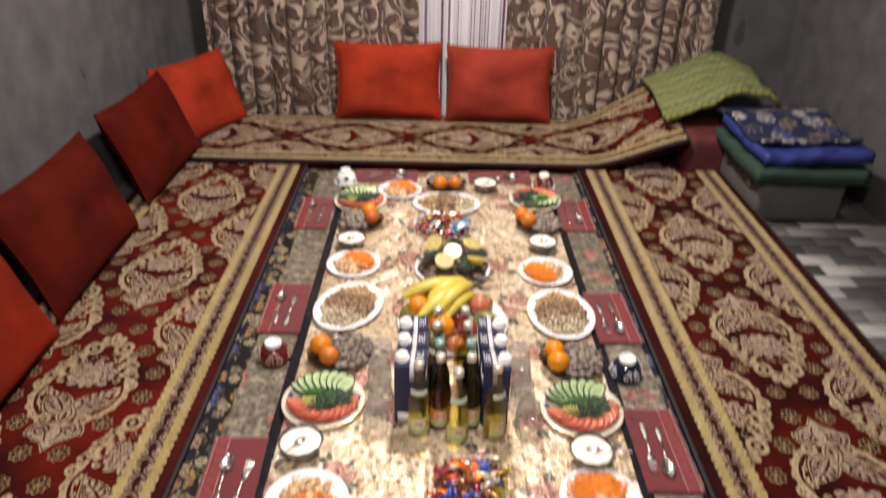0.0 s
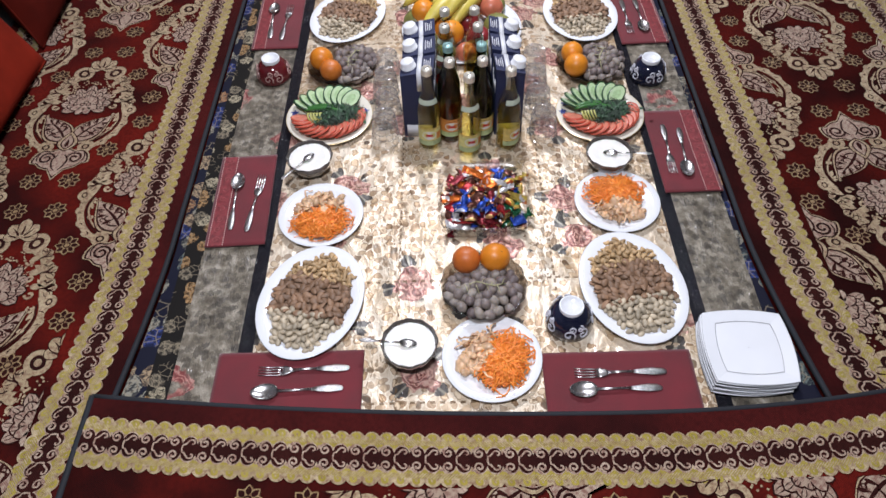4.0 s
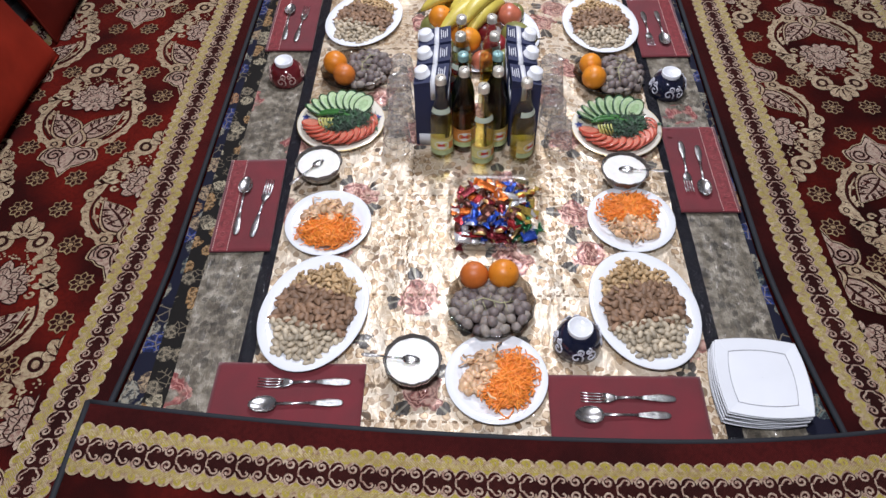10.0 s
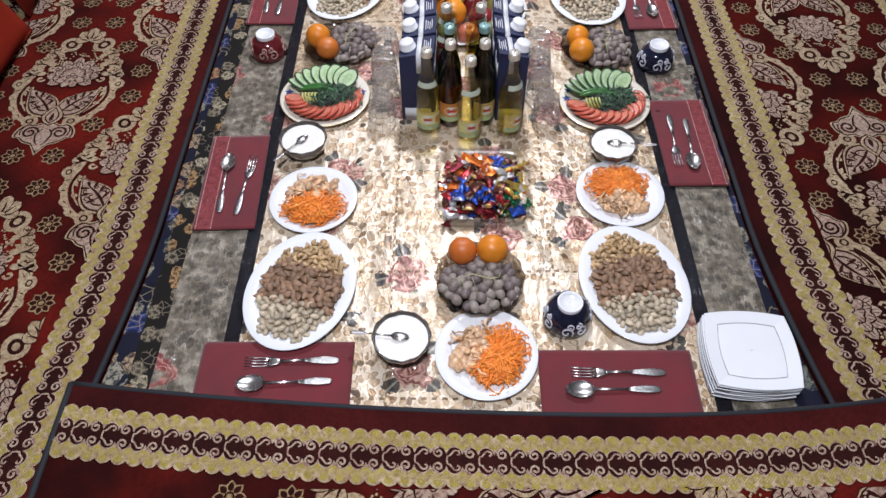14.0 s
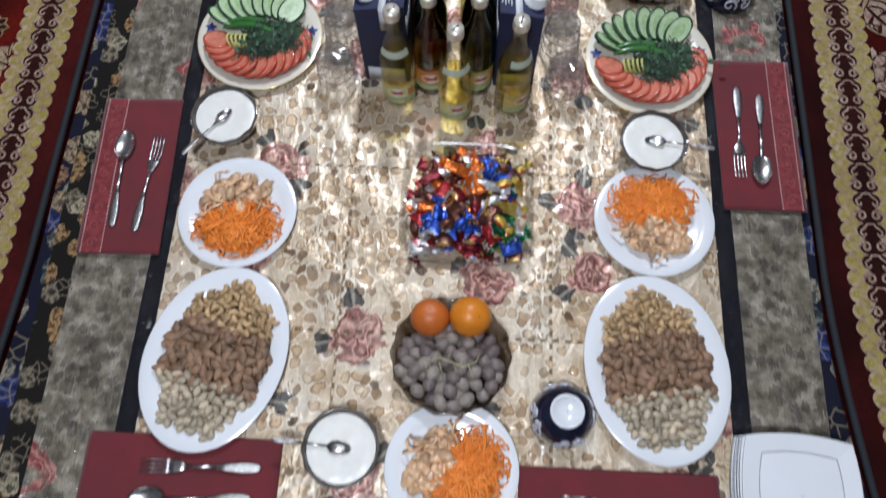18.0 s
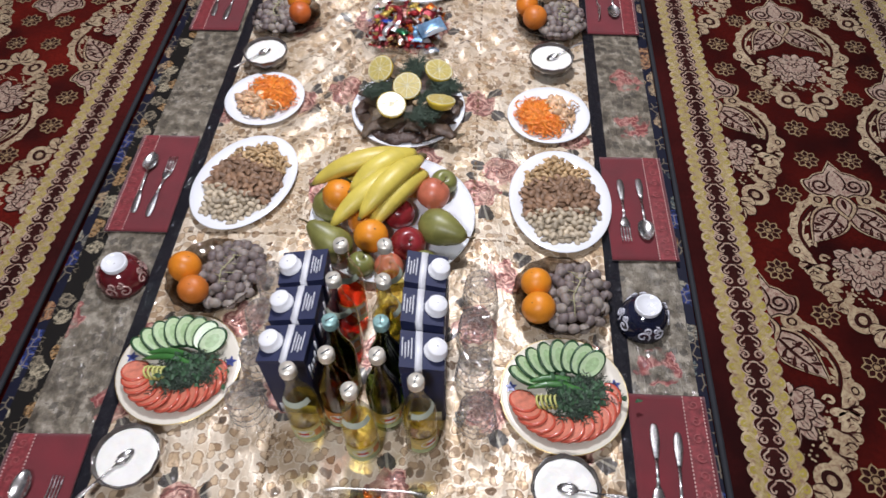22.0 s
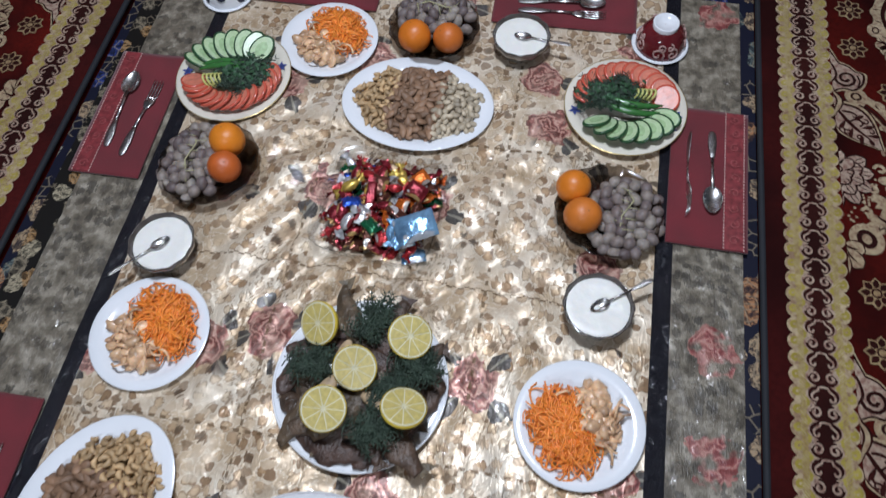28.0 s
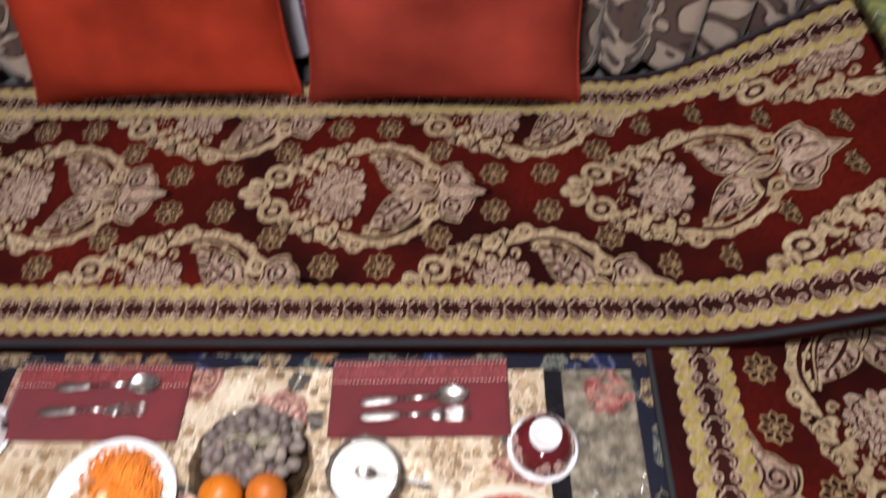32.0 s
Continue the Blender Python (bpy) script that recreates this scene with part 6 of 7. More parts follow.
for k, (dx, dy, dz, deg, ln) in enumerate(((-0.09, -0.01, 0.042, 100, 0.17), (0.0, -0.03, 0.052, 60, 0.2), (0.095, 0.0, 0.042, 95, 0.17), (-0.03, 0.1, 0.052, 112, 0.17), (0.045, 0.09, 0.045, 80, 0.15), (-0.02, -0.1, 0.042, 8, 0.17), (0.085, -0.085, 0.05, -38, 0.16), (-0.085, 0.07, 0.04, 35, 0.14), (0.1, 0.065, 0.04, 20, 0.1), (0.02, 0.04, 0.058, -20, 0.17), (-0.075, -0.075, 0.04, 45, 0.14), (0.03, -0.07, 0.05, -60, 0.16), (-0.13, 0.02, 0.034, 80, 0.13), (0.135, -0.03, 0.034, 105, 0.13), (-0.03, -0.135, 0.034, 5, 0.14), (0.08, -0.115, 0.034, 35, 0.13), (-0.105, -0.09, 0.034, 135, 0.13), (0.06, 0.125, 0.034, 165, 0.12))):
    pull = 0.84 if k > 11 else 0.94
    if k > 11:
        deg = math.degrees(math.atan2(dy, dx)) + 90
    fish(PX + dx * pull, PY + dy * pull, dz, deg, ln, k + 1.5, 8 * ((k % 3) - 1))
for dx, dy, deg in ((-0.03, 0.03, 80), (0.045, -0.04, -15), (-0.045, -0.03, 55)):
    g = Geo().add(*blob(0.03, 0.013, 0.007, 10, 8))
    solid("fish_fillet", g, FLESH, "pale flake of fried fish among the dark ones", "fish", "fish flakes", pose(PX + dx, PY + dy, 0.078, 0, 0, deg))


def herb(name, label, m, seed, spread=0.05, count=90, mat=DILL, fine=0.0009):
    """A spray of feathery stems."""
    rnd, g = random.Random(seed), Geo()
    for i in range(count):
        x, y = spread * max(-0.85, min(0.85, rnd.gauss(0, 0.42))), spread * max(-0.48, min(0.48, rnd.gauss(0, 0.26)))
        a, ln = rnd.gauss(0, 0.7), rnd.uniform(0.015, 0.034)
        z = 0.002 + 0.012 * rnd.random()
        pts = [(x + math.cos(a) * ln * t - math.sin(a) * 0.004 * math.sin(3 * t), y + math.sin(a) * ln * t, z + 0.008 * math.sin(math.pi * t)) for t in (0, 0.35, 0.7, 1)]
        g.add(*tube(pts, fine, 4))
        for t in (0.4, 0.7, 1.0):
            for s in (-1, 1):
                b = a + s * 0.9
                px, py = x + math.cos(a) * ln * t, y + math.sin(a) * ln * t
                g.add(*tube([(px, py, z + 0.006), (px + 0.009 * math.cos(b), py + 0.009 * math.sin(b), z + 0.008)], fine * 0.8, 3))
    return solid(name, g, mat, label, "herb", "herbs", m, kind="stuff")


for k, (dx, dy, deg) in enumerate(((-0.095, 0.0, 20), (0.008, 0.09, 80), (0.085, 0.03, 0), (0.035, -0.095, 20), (0.055, -0.03, 40))):
    herb("dill_sprig", "dark green dill scattered over fried fish", pose(PX + dx, PY + dy, 0.07, 0, 0, deg), 40 + k, 0.042, 95, fine=0.0012)


def lemon_half(m, r=0.039):
    l = thing("lemon_half", "lemon half, cut face up, on fried fish", "lemon", "lemon halves", m)
    prof = [(0.001, -0.03), (r * 0.4, -0.028), (r * 0.75, -0.021), (r * 0.95, -0.009), (r, 0.0), (r * 0.97, 0.0006)]
    part("rind", lathe(prof, 28), LEMON_RIND, l, "yellow rind")
    part("pith", lathe([(r * 0.95, 0.0008), (r * 0.9, 0.001), (0.001, 0.0004)], 28), LEMON_PITH, l)
    for k in range(10):
        a0, a1 = 2 * math.pi * (k + 0.035) / 10, 2 * math.pi * (k + 0.965) / 10
        ring = [(r * 0.08 * math.cos((a0 + a1) / 2), r * 0.08 * math.sin((a0 + a1) / 2))] + [(r * 0.88 * math.cos(a0 + (a1 - a0) * t / 4), r * 0.88 * math.sin(a0 + (a1 - a0) * t / 4)) for t in range(5)]
        part("segment", Geo().add(*fan(ring, 0.0016)), LEMON_PULP, l, "pale juicy segment", smooth=False)


for k, (x, y, ta, tb) in enumerate(((-0.076, 1.834, 26, -26), (0.087, 1.836, 12, 12), (0.005, 1.766, 16, -22), (-0.03, 1.69, 12, -16), (0.1, 1.715, 10, 20))):
    lemon_half(Matrix.Translation((x, y, 0.102)) @ pose(0, 0, 0, ta, tb, 25 * k))

# ---- vegetable plates ----
CUKE_SKIN = surface("cucumber_skin", (0.02, 0.07, 0.025), 0.35, vary=0.4, size=40)
CUKE_FLESH = surface("cucumber_flesh", (0.5, 0.64, 0.38), 0.3, vary=0.14, size=90, grain=220, relief=0.2, subsurface=0.1)
CUKE_SEED = surface("cucumber_core", (0.4, 0.56, 0.3), 0.25, vary=0.2, size=160)
TOMATO_SKIN = surface("tomato_skin", (0.55, 0.1, 0.06), 0.25, vary=0.12, size=20, coat=0.3)
TOMATO_FLESH = surface("tomato_flesh", (0.61, 0.205, 0.135), 0.35, vary=0.3, size=70, grain=160, relief=0.4)
PEPPER_GREEN = surface("green_chilli_skin", (0.05, 0.17, 0.04), 0.25, vary=0.2, coat=0.3)
PICKLE = surface("yellow_onion_ring", (0.55, 0.55, 0.18), 0.35, vary=0.25, size=80)
PARSLEY = surface("parsley_green", (0.04, 0.098, 0.045), 0.55, vary=0.5, size=60)
BLUE_GLAZE = surface("blue_floral_glaze", (0.06, 0.08, 0.25), 0.25)
VEG_MESH = VEG_PLATE.mesh("plate", IVORY)


def slice_of(r, t, sx, rind=0.86):
    rim = Geo()
    lathe([(r * rind, -t / 2), (r, -t / 2 + 0.0005), (r, t / 2 - 0.0005), (r * rind, t / 2 + 0.0002)], 22, sx, 1.0, geo=rim)
    face = Geo()
    lathe([(0.001, t / 2), (r * (rind + 0.01), t / 2)], 22, sx, 1.0, geo=face)
    lathe([(0.001, -t / 2), (r * (rind + 0.01), -t / 2)], 22, sx, 1.0, geo=face)
    core = Geo()
    lathe([(0.001, t / 2 + 0.0005), (r * 0.5, t / 2 + 0.0004)], 18, sx, 1.0, geo=core)
    return rim, face, core


CUKE_PARTS = [g.mesh(n, mt) for g, n, mt in zip(slice_of(0.036, 0.006, 0.64, 0.87), ("rind", "flesh", "core"), (CUKE_SKIN, CUKE_FLESH, CUKE_SEED))]
TOM_PARTS = [g.mesh(n, mt) for g, n, mt in zip(slice_of(0.032, 0.0055, 0.9), ("skin", "flesh", "core"), (TOMATO_SKIN, TOMATO_FLESH, TOMATO_FLESH))]


def veg_slice(name, parts, label, category, group, m):
    s = thing(name, label, category, group, m)
    for me in parts:
        part(me.name.split(".")[0], me, None, s)
    return s


def veg_plate(x, y, deg, seed):
    base = pose(x, y, 0.005, 0, 0, deg)
    p = thing("vegetable_plate", "ivory porcelain plate with a gilded rim and sliced vegetables", "plate", "vegetable plates", base)
    part("dish", VEG_MESH, None, p)
    part("gilded_rim", lathe([(0.1278, 0.0197), (0.1292, 0.0207), (0.1304, 0.0197)], 48), RIM_GOLD, p, "thin gilded rim")
    for a in (150, 170, 10):
        g = Geo()
        for k in range(5):
            g.add(*fan(turn2(petal(0.014, 0.008), 72 * k, 0.108 * math.cos(radians(a)), 0.108 * math.sin(radians(a))), 0.0185))
        part("painted_flower", g, BLUE_GLAZE, p, "blue painted flower", smooth=False)
    rnd = random.Random(seed)
    for k in range(8):
        a = radians(158 - 16.5 * k)
        m = base @ Matrix.Translation((0.083 * math.cos(a) * 1.02, 0.012 + 0.068 * math.sin(a), 0.029 + 0.0008 * k)) @ pose(0, 0, 0, 0, 0, math.degrees(a) - 90 + 8) @ pose(0, 0, 0, 20, 26, 0)
        veg_slice("cucumber_slice", CUKE_PARTS, "fresh cucumber slice with dark green rind, fanned on a plate", "cucumber", "cucumber slices", m)
    for k in range(13):
        a = radians(190 + 13.4 * k)
        m = base @ Matrix.Translation((0.086 * math.cos(a), 0.076 * math.sin(a) - 0.004, 0.027 + 0.0008 * (k % 2))) @ pose(0, 0, 0, 0, 0, math.degrees(a) + 6 * math.sin(k * 2.3 + seed)) @ pose(0, 0, 0, 20 + 4 * (k % 3), -12, 0)
        veg_slice("tomato_slice", TOM_PARTS, "ripe red tomato slice overlapping its neighbours", "tomato", "tomato slices", m)
    for k in range(2):
        pts = [(-0.075 + 0.15 * i / 9, 0.018 - 0.016 * k + 0.01 * math.sin(i * 0.5), 0.03 + 0.004 * math.sin(i * 0.35)) for i in range(10)]
        solid("green_chilli", Geo().add(*tube(pts, [0.002, 0.005, 0.0068, 0.0074, 0.0074, 0.007, 0.0062, 0.005, 0.0034, 0.001], 10)), PEPPER_GREEN, "long shiny green chilli across the plate", "chilli", "green chillies", base @ pose(0, 0, 0.004 * k, 0, 0, -4))
    for k in range(5):
        ring = [(0.012 * math.cos(2 * math.pi * i / 14), 0.016 * math.sin(2 * math.pi * i / 14), 0) for i in range(15)]
        solid("pickle_ring", Geo().add(*tube(ring, 0.0026, 6)), PICKLE, "yellow-green pickled pepper ring on the plate", "pickle", "pickle rings", base @ pose(-0.052 + 0.009 * k, -0.022, 0.03, 60, 10, 80))
    herb("dill_bunch", "loose dark green bunch of dill on the vegetables", base @ pose(0.022, -0.02, 0.022, 0, 0, 8), seed + 60, 0.064, 300, fine=0.0013)
    # parsley leaves
    g = Geo()
    for k in range(230):
        leaf = turn2(petal(rnd.uniform(0.011, 0.019), rnd.uniform(0.008, 0.014), 6), rnd.uniform(0, 360))
        v, f = fan(leaf)
        v = [(a, b, c + 0.003 * math.sin(a * 300)) for a, b, c in v]
        g.add(v, f, 0, Matrix.Translation((0.03 + rnd.gauss(0, 0.028), -0.012 + rnd.gauss(0, 0.016), 0.032 + rnd.uniform(0, 0.012))) @ Euler((rnd.uniform(-0.6, 0.6), rnd.uniform(-0.6, 0.6), 0)).to_matrix().to_4x4())
    solid("parsley", g, PARSLEY, "dark green parsley leaves heaped on the vegetables", "herb", "herbs", base, kind="stuff", smooth=False)


veg_plate(-0.41, 0.94, 0, 1)
veg_plate(0.396, 0.918, 4, 2)
veg_plate(-0.44, 2.409, 12, 3)
veg_plate(0.428, 2.45, 184, 4)

# ---- upturned tea bowls ----
def tea_bowl(x, y, body, trim, label, saucer=False, spots=False):
    t = thing("tea_bowl", label, "tea bowl", "upturned tea bowls", pose(x, y, 0.004))
    prof = [(0.047, 0.012), (0.0535, 0.0), (0.056, 0.001), (0.0545, 0.012), (0.052, 0.028), (0.046, 0.044), (0.036, 0.056), (0.026, 0.061), (0.0235, 0.063)]
    part("body", lathe(prof, 36), body, t)
    part("foot", lathe([(0.0275, 0.056), (0.0285, 0.0705), (0.0275, 0.0718), (0.0245, 0.0714), (0.023, 0.0675), (0.001, 0.0665)], 30), WHITE, t, "white unglazed foot")
    for k in range(0 if spots else 4):
        g = Geo()
        for s in (-1, 1):
            for r, u, w in ((0.015, -0.003, 0.6), (0.0095, 0.014, 0.2)):
                pts = []
                for qx, qy in turn2(spiral(r, 1.2, 12, 0.15, w, s), 0, s * r * 1.05, u):
                    z = 0.026 + qy
                    rad = 0.0534 - 0.22 * max(0, z - 0.016) - 3.2 * max(0, z - 0.034) ** 2 + 0.0012
                    a = qx / 0.05 + 2 * math.pi * k / 4 - 1.4
                    pts.append((rad * math.cos(a), rad * math.sin(a), z))
                g.add(*tube(pts, 0.0021, 5))
        part("painted_scroll", g, trim, t, "pale painted scroll")
    if spots:
        for k in range(7):
            a, z = 0.9 * k + 0.35, 0.02 + 0.02 * (k % 2)
            r = 0.0534 - 0.22 * max(0, z - 0.016) - 3.2 * max(0, z - 0.034) ** 2
            m = Matrix.Translation((r * math.cos(a), r * math.sin(a), z)) @ Matrix.Rotation(a, 4, "Z") @ Matrix.Rotation(radians(-18 if z < 0.03 else -32), 4, "Y") @ Matrix.Rotation(0.7 * k, 4, "X")
            part("painted_leaf", Geo().add(*blob(0.0016, 0.0085 + 0.002 * (k % 3), 0.012, 10, 6), 0, m), trim, t, "black painted leaf")
    if saucer:
        part("saucer", lathe([(0.001, 0.001), (0.03, 0.0), (0.062, 0.006), (0.064, 0.0075), (0.06, 0.0075), (0.03, 0.003), (0.001, 0.003)], 36), WHITE, t, "white saucer")
    return t


NAVY_GLAZE = surface("navy_glaze", (0.01, 0.012, 0.03), 0.1, vary=0.2, coat=0.6)
RED_GLAZE = surface("dark_red_glaze", (0.11, 0.012, 0.016), 0.12, vary=0.2, coat=0.6)
SCROLL_WHITE = surface("white_enamel", (0.6, 0.6, 0.66), 0.3)
SCROLL_PINK = surface("pale_pink_enamel", (0.45, 0.29, 0.26), 0.3)
BLUE_LEAF = surface("black_blue_enamel", (0.02, 0.025, 0.05), 0.3)
tea_bowl(0.215, 0.195, NAVY_GLAZE, SCROLL_WHITE, "upturned navy tea bowl with white scrolls and foot")
tea_bowl(-0.61, 1.168, RED_GLAZE, SCROLL_PINK, "upturned dark red tea bowl with pale scrolls")
tea_bowl(0.578, 1.11, NAVY_GLAZE, SCROLL_WHITE, "upturned navy tea bowl with white scrolls and foot")
tea_bowl(-0.54, 2.665, WHITE, BLUE_LEAF, "upturned white tea bowl with black leaves on a saucer", True, True)
tea_bowl(0.496, 2.65, RED_GLAZE, SCROLL_PINK, "upturned dark red tea bowl on a white saucer", True)

# ---- stack of square plates ----
def bowed_square(prof, bow=0.11, n=8):
    """A square dish with sharp corners and sides that bow outwards; prof: (half width, height)."""
    outline = []
    for side in range(4):
        for i in range(n):
            u = 2 * i / n - 1
            x, y = 1.0 + bow * (1 - u * u), u
            for _ in range(side):
                x, y = -y, x
            outline.append((x, y))
    m = len(outline)
    verts = [(x * r, y * r, z) for r, z in prof for x, y in outline]
    faces = [(k * m + i, k * m + (i + 1) % m, (k + 1) * m + (i + 1) % m, (k + 1) * m + i) for k in range(len(prof) - 1) for i in range(m)]
    return Geo().add(verts, faces)


PLATE_EDGE = surface("grey_plate_foot", (0.32, 0.33, 0.35), 0.35, vary=0.1)
for k in range(14):
    r = 0.0845
    p = thing("square_plate", "thin square white porcelain plate in a stack", "plate", "stacked square plates", pose(0.588 + 0.0016 * math.sin(k * 2), 0.083 + 0.0014 * math.cos(k * 3), 0.004 + 0.0038 * k, 0, 0, -2.5 + 0.9 * math.sin(k * 1.7)))
    part("dish", bowed_square([(0.001, 0.001), (0.055, 0.001), (0.064, 0.0016), (r, 0.0078), (r + 0.0012, 0.0088), (r, 0.0096), (0.062, 0.0046), (0.058, 0.0044), (0.001, 0.0044)]), WHITE, p, smooth=False)
    part("rim_line", bowed_square([(r + 0.0003, 0.0076), (r + 0.0016, 0.0081), (r + 0.0016, 0.0087)]), PLATE_EDGE, p, "dull grey underside rim", smooth=False)
    if k == 13:
        part("grey_line", bowed_square([(0.0595, 0.005), (0.0602, 0.0053), (0.0609, 0.0056)]), GREY_LINE, p, "thin grey line")

# ---- bottles ----
BOTTLE_GLASS = glassy("bottle_glass", (0.95, 0.96, 0.93))
DARK_GLASS = glassy("green_bottle_glass", (0.3, 0.38, 0.2))
BROWN_GLASS = glassy("brown_bottle_glass", (0.5, 0.3, 0.16))
CARTON_DARK = surface("dark_cap_print", (0.08, 0.1, 0.11), 0.5)
CAP_SILVER = surface("silver_cap", (0.78, 0.74, 0.64), 0.36, 0.55, vary=0.15, size=120)
CAP_TEAL = surface("teal_and_silver_cap", (0.3, 0.5, 0.48), 0.4, 0.4, vary=0.5, size=110)


def drink(name, colour):
    return glassy(name, colour, 0.03, 1.12)


YELLOW_DRINK, ORANGE_DRINK = drink("pear_lemonade", (1.0, 0.92, 0.5)), drink("orange_lemonade", (0.92, 0.55, 0.2))
GREEN_DRINK, RED_DRINK = drink("herb_lemonade", (0.5, 0.55, 0.2)), drink("red_lemonade", (0.85, 0.2, 0.1))
PAPER_GREEN = surface("lime_yellow_paper", (0.64, 0.6, 0.24), 0.5, vary=0.15, size=60)
PAPER_LEAF = surface("leaf_green_paper", (0.42, 0.5, 0.26), 0.5, vary=0.3, size=50)
PAPER_TEAL = surface("pale_teal_paper", (0.5, 0.57, 0.46), 0.4, vary=0.1)
PAPER_YELLOW = surface("yellow_paper", (0.6, 0.46, 0.14), 0.5, vary=0.2, size=60)
PAPER_ORANGE = surface("orange_paper", (0.6, 0.23, 0.05), 0.5, vary=0.15, size=60)
PAPER_WHITE = surface("white_paper", (0.7, 0.7, 0.68), 0.5, vary=0.05)
PAPER_RED = surface("red_print", (0.5, 0.04, 0.03), 0.5)


def curved_patch(r, a0, a1, z0, z1, n=8):
    verts = [(r * math.cos(a0 + (a1 - a0) * i / n), r * math.sin(a0 + (a1 - a0) * i / n), z) for z in (z0, z1) for i in range(n + 1)]
    return Geo().add(verts, [(i, i + 1, n + 2 + i, n + 1 + i) for i in range(n)])


def bottle(x, y, glass, liquid, label_mat, cap, label, deg=0.0, level=0.14, neck=True):
    b = thing("bottle", label, "bottle", "soft drink bottles", pose(x, y, 0.004, 0, 0, deg))
    prof = [(0.001, 0.006), (0.024, 0.004), (0.029, 0.0), (0.0325, 0.006), (0.033, 0.02), (0.0325, 0.07), (0.033, 0.13), (0.0315, 0.15), (0.026, 0.172), (0.0178, 0.195), (0.0135, 0.215), (0.0122, 0.24), (0.014, 0.246), (0.014, 0.254), (0.0122, 0.257), (0.0122, 0.264)]
    part("glass", lathe(prof, 28), glass, b)
    part("liquid", lathe([(0.001, 0.008), (0.027, 0.008), (0.0305, 0.02), (0.03, 0.07), (0.0303, min(level, 0.13)), (0.029 if level > 0.13 else 0.0303, level), (0.001, level)], 24), liquid, b, "clear coloured drink")
    wrap = part("label", curved_patch(0.0337, -2.75, -0.4, 0.0445, 0.082, 16), label_mat, b, "printed paper label on one side")
    pts = [(0.6 * math.cos(t), 0.0145 * math.sin(t)) for t in np.linspace(0, 2 * math.pi, 19)[:-1]]
    verts = [(0.0341, 0.0, 0.064)] + [(0.0341 * math.cos(a), 0.0341 * math.sin(a), 0.064 + dz) for a, dz in pts]
    for ang in (-math.pi / 2,):
        part("emblem", Geo().add(verts, [(0, 1 + i, 1 + (i + 1) % 18) for i in range(18)], 0, Matrix.Rotation(ang, 4, "Z")), PAPER_WHITE, wrap, "white oval emblem")
        part("fruit_picture", Geo().geo(curved_patch(0.0344, 0.62, 1.05, 0.048, 0.072), Matrix.Rotation(ang, 4, "Z")), PAPER_ORANGE, wrap, "orange fruit picture")
        part("stroke", Geo().geo(curved_patch(0.0345, -0.3, 0.3, 0.06, 0.068), Matrix.Rotation(ang, 4, "Z")), PAPER_RED, wrap, "red stroke")
    part("label_band", curved_patch(0.0337, -2.75, -0.4, 0.083, 0.089, 16), PAPER_YELLOW if neck else label_mat, b, "yellow label band")
    part("label_foot", curved_patch(0.0337, -2.75, -0.4, 0.027, 0.044, 16), PAPER_LEAF, b, "leaf-green lower label")
    if neck:
        ang = [-2.7 + 2.26 * i / 12 for i in range(13)]
        verts = [(r * math.cos(a), r * math.sin(a), z) for r, z in ((0.0284, 0.1665), (0.0261, 0.174), (0.0238, 0.1805)) for a in ang]
        part("neck_label", Geo().add(verts, [(13 * j + i, 13 * j + i + 1, 13 * j + i + 14, 13 * j + i + 13) for j in range(2) for i in range(12)]), PAPER_TEAL, b, "pale green neck label")
    crown = lathe([(0.0146, 0.251), (0.0149, 0.2595), (0.0144, 0.2675), (0.0132, 0.2695), (0.001, 0.2703)], 30)
    crown.v = [(px * (1.04 if k % 2 and pz < 0.256 else 1), py * (1.04 if k % 2 and pz < 0.256 else 1), pz) for k, (px, py, pz) in ((i % 30, v) for i, v in enumerate(crown.v))]
    top_cap = part("cap", crown, cap, b, "crimped metal cap")
    part("cap_mark", slab(-0.008, 0.008, -0.0012, 0.0012, 0.2702, 0.2709), CARTON_DARK, top_cap, "small dark printed line", m=pose(0, 0, 0, 0, 0, 35))
    return b


CLEAR = "clear glass bottle of yellow lemonade with a silver cap"
bottle(-0.108, 0.822, BOTTLE_GLASS, YELLOW_DRINK, PAPER_GREEN, CAP_SILVER, CLEAR)
bottle(0.003, 0.789, BOTTLE_GLASS, YELLOW_DRINK, PAPER_GREEN, CAP_SILVER, CLEAR, 12)
bottle(0.114, 0.811, BOTTLE_GLASS, YELLOW_DRINK, PAPER_YELLOW, CAP_SILVER, CLEAR, 40)
bottle(-0.047, 0.856, BROWN_GLASS, ORANGE_DRINK, PAPER_ORANGE, CAP_SILVER, "brown bottle with an orange label and silver cap", 5, 0.1, False)
bottle(0.042, 0.858, DARK_GLASS, GREEN_DRINK, PAPER_YELLOW, CAP_SILVER, "dark green bottle with a silver cap", 20, 0.12, False)
bottle(-0.05, 0.922, DARK_GLASS, GREEN_DRINK, PAPER_GREEN, CAP_TEAL, "dark green bottle with a striped teal cap", 0, 0.16, False)
bottle(0.042, 0.924, DARK_GLASS, GREEN_DRINK, PAPER_GREEN, CAP_TEAL, "dark green bottle with a striped teal cap", 60, 0.16, False)
bottle(-0.058, 1.014, BOTTLE_GLASS, RED_DRINK, PAPER_WHITE, CAP_SILVER, "clear glass bottle of red lemonade with a silver cap", 0, 0.09)
bottle(0.036, 1.015, BOTTLE_GLASS, YELLOW_DRINK, PAPER_GREEN, CAP_SILVER, CLEAR, 100)
bottle(-0.056, 1.096, BOTTLE_GLASS, RED_DRINK, PAPER_WHITE, CAP_SILVER, "clear glass bottle of red lemonade with a silver cap", 0, 0.09)
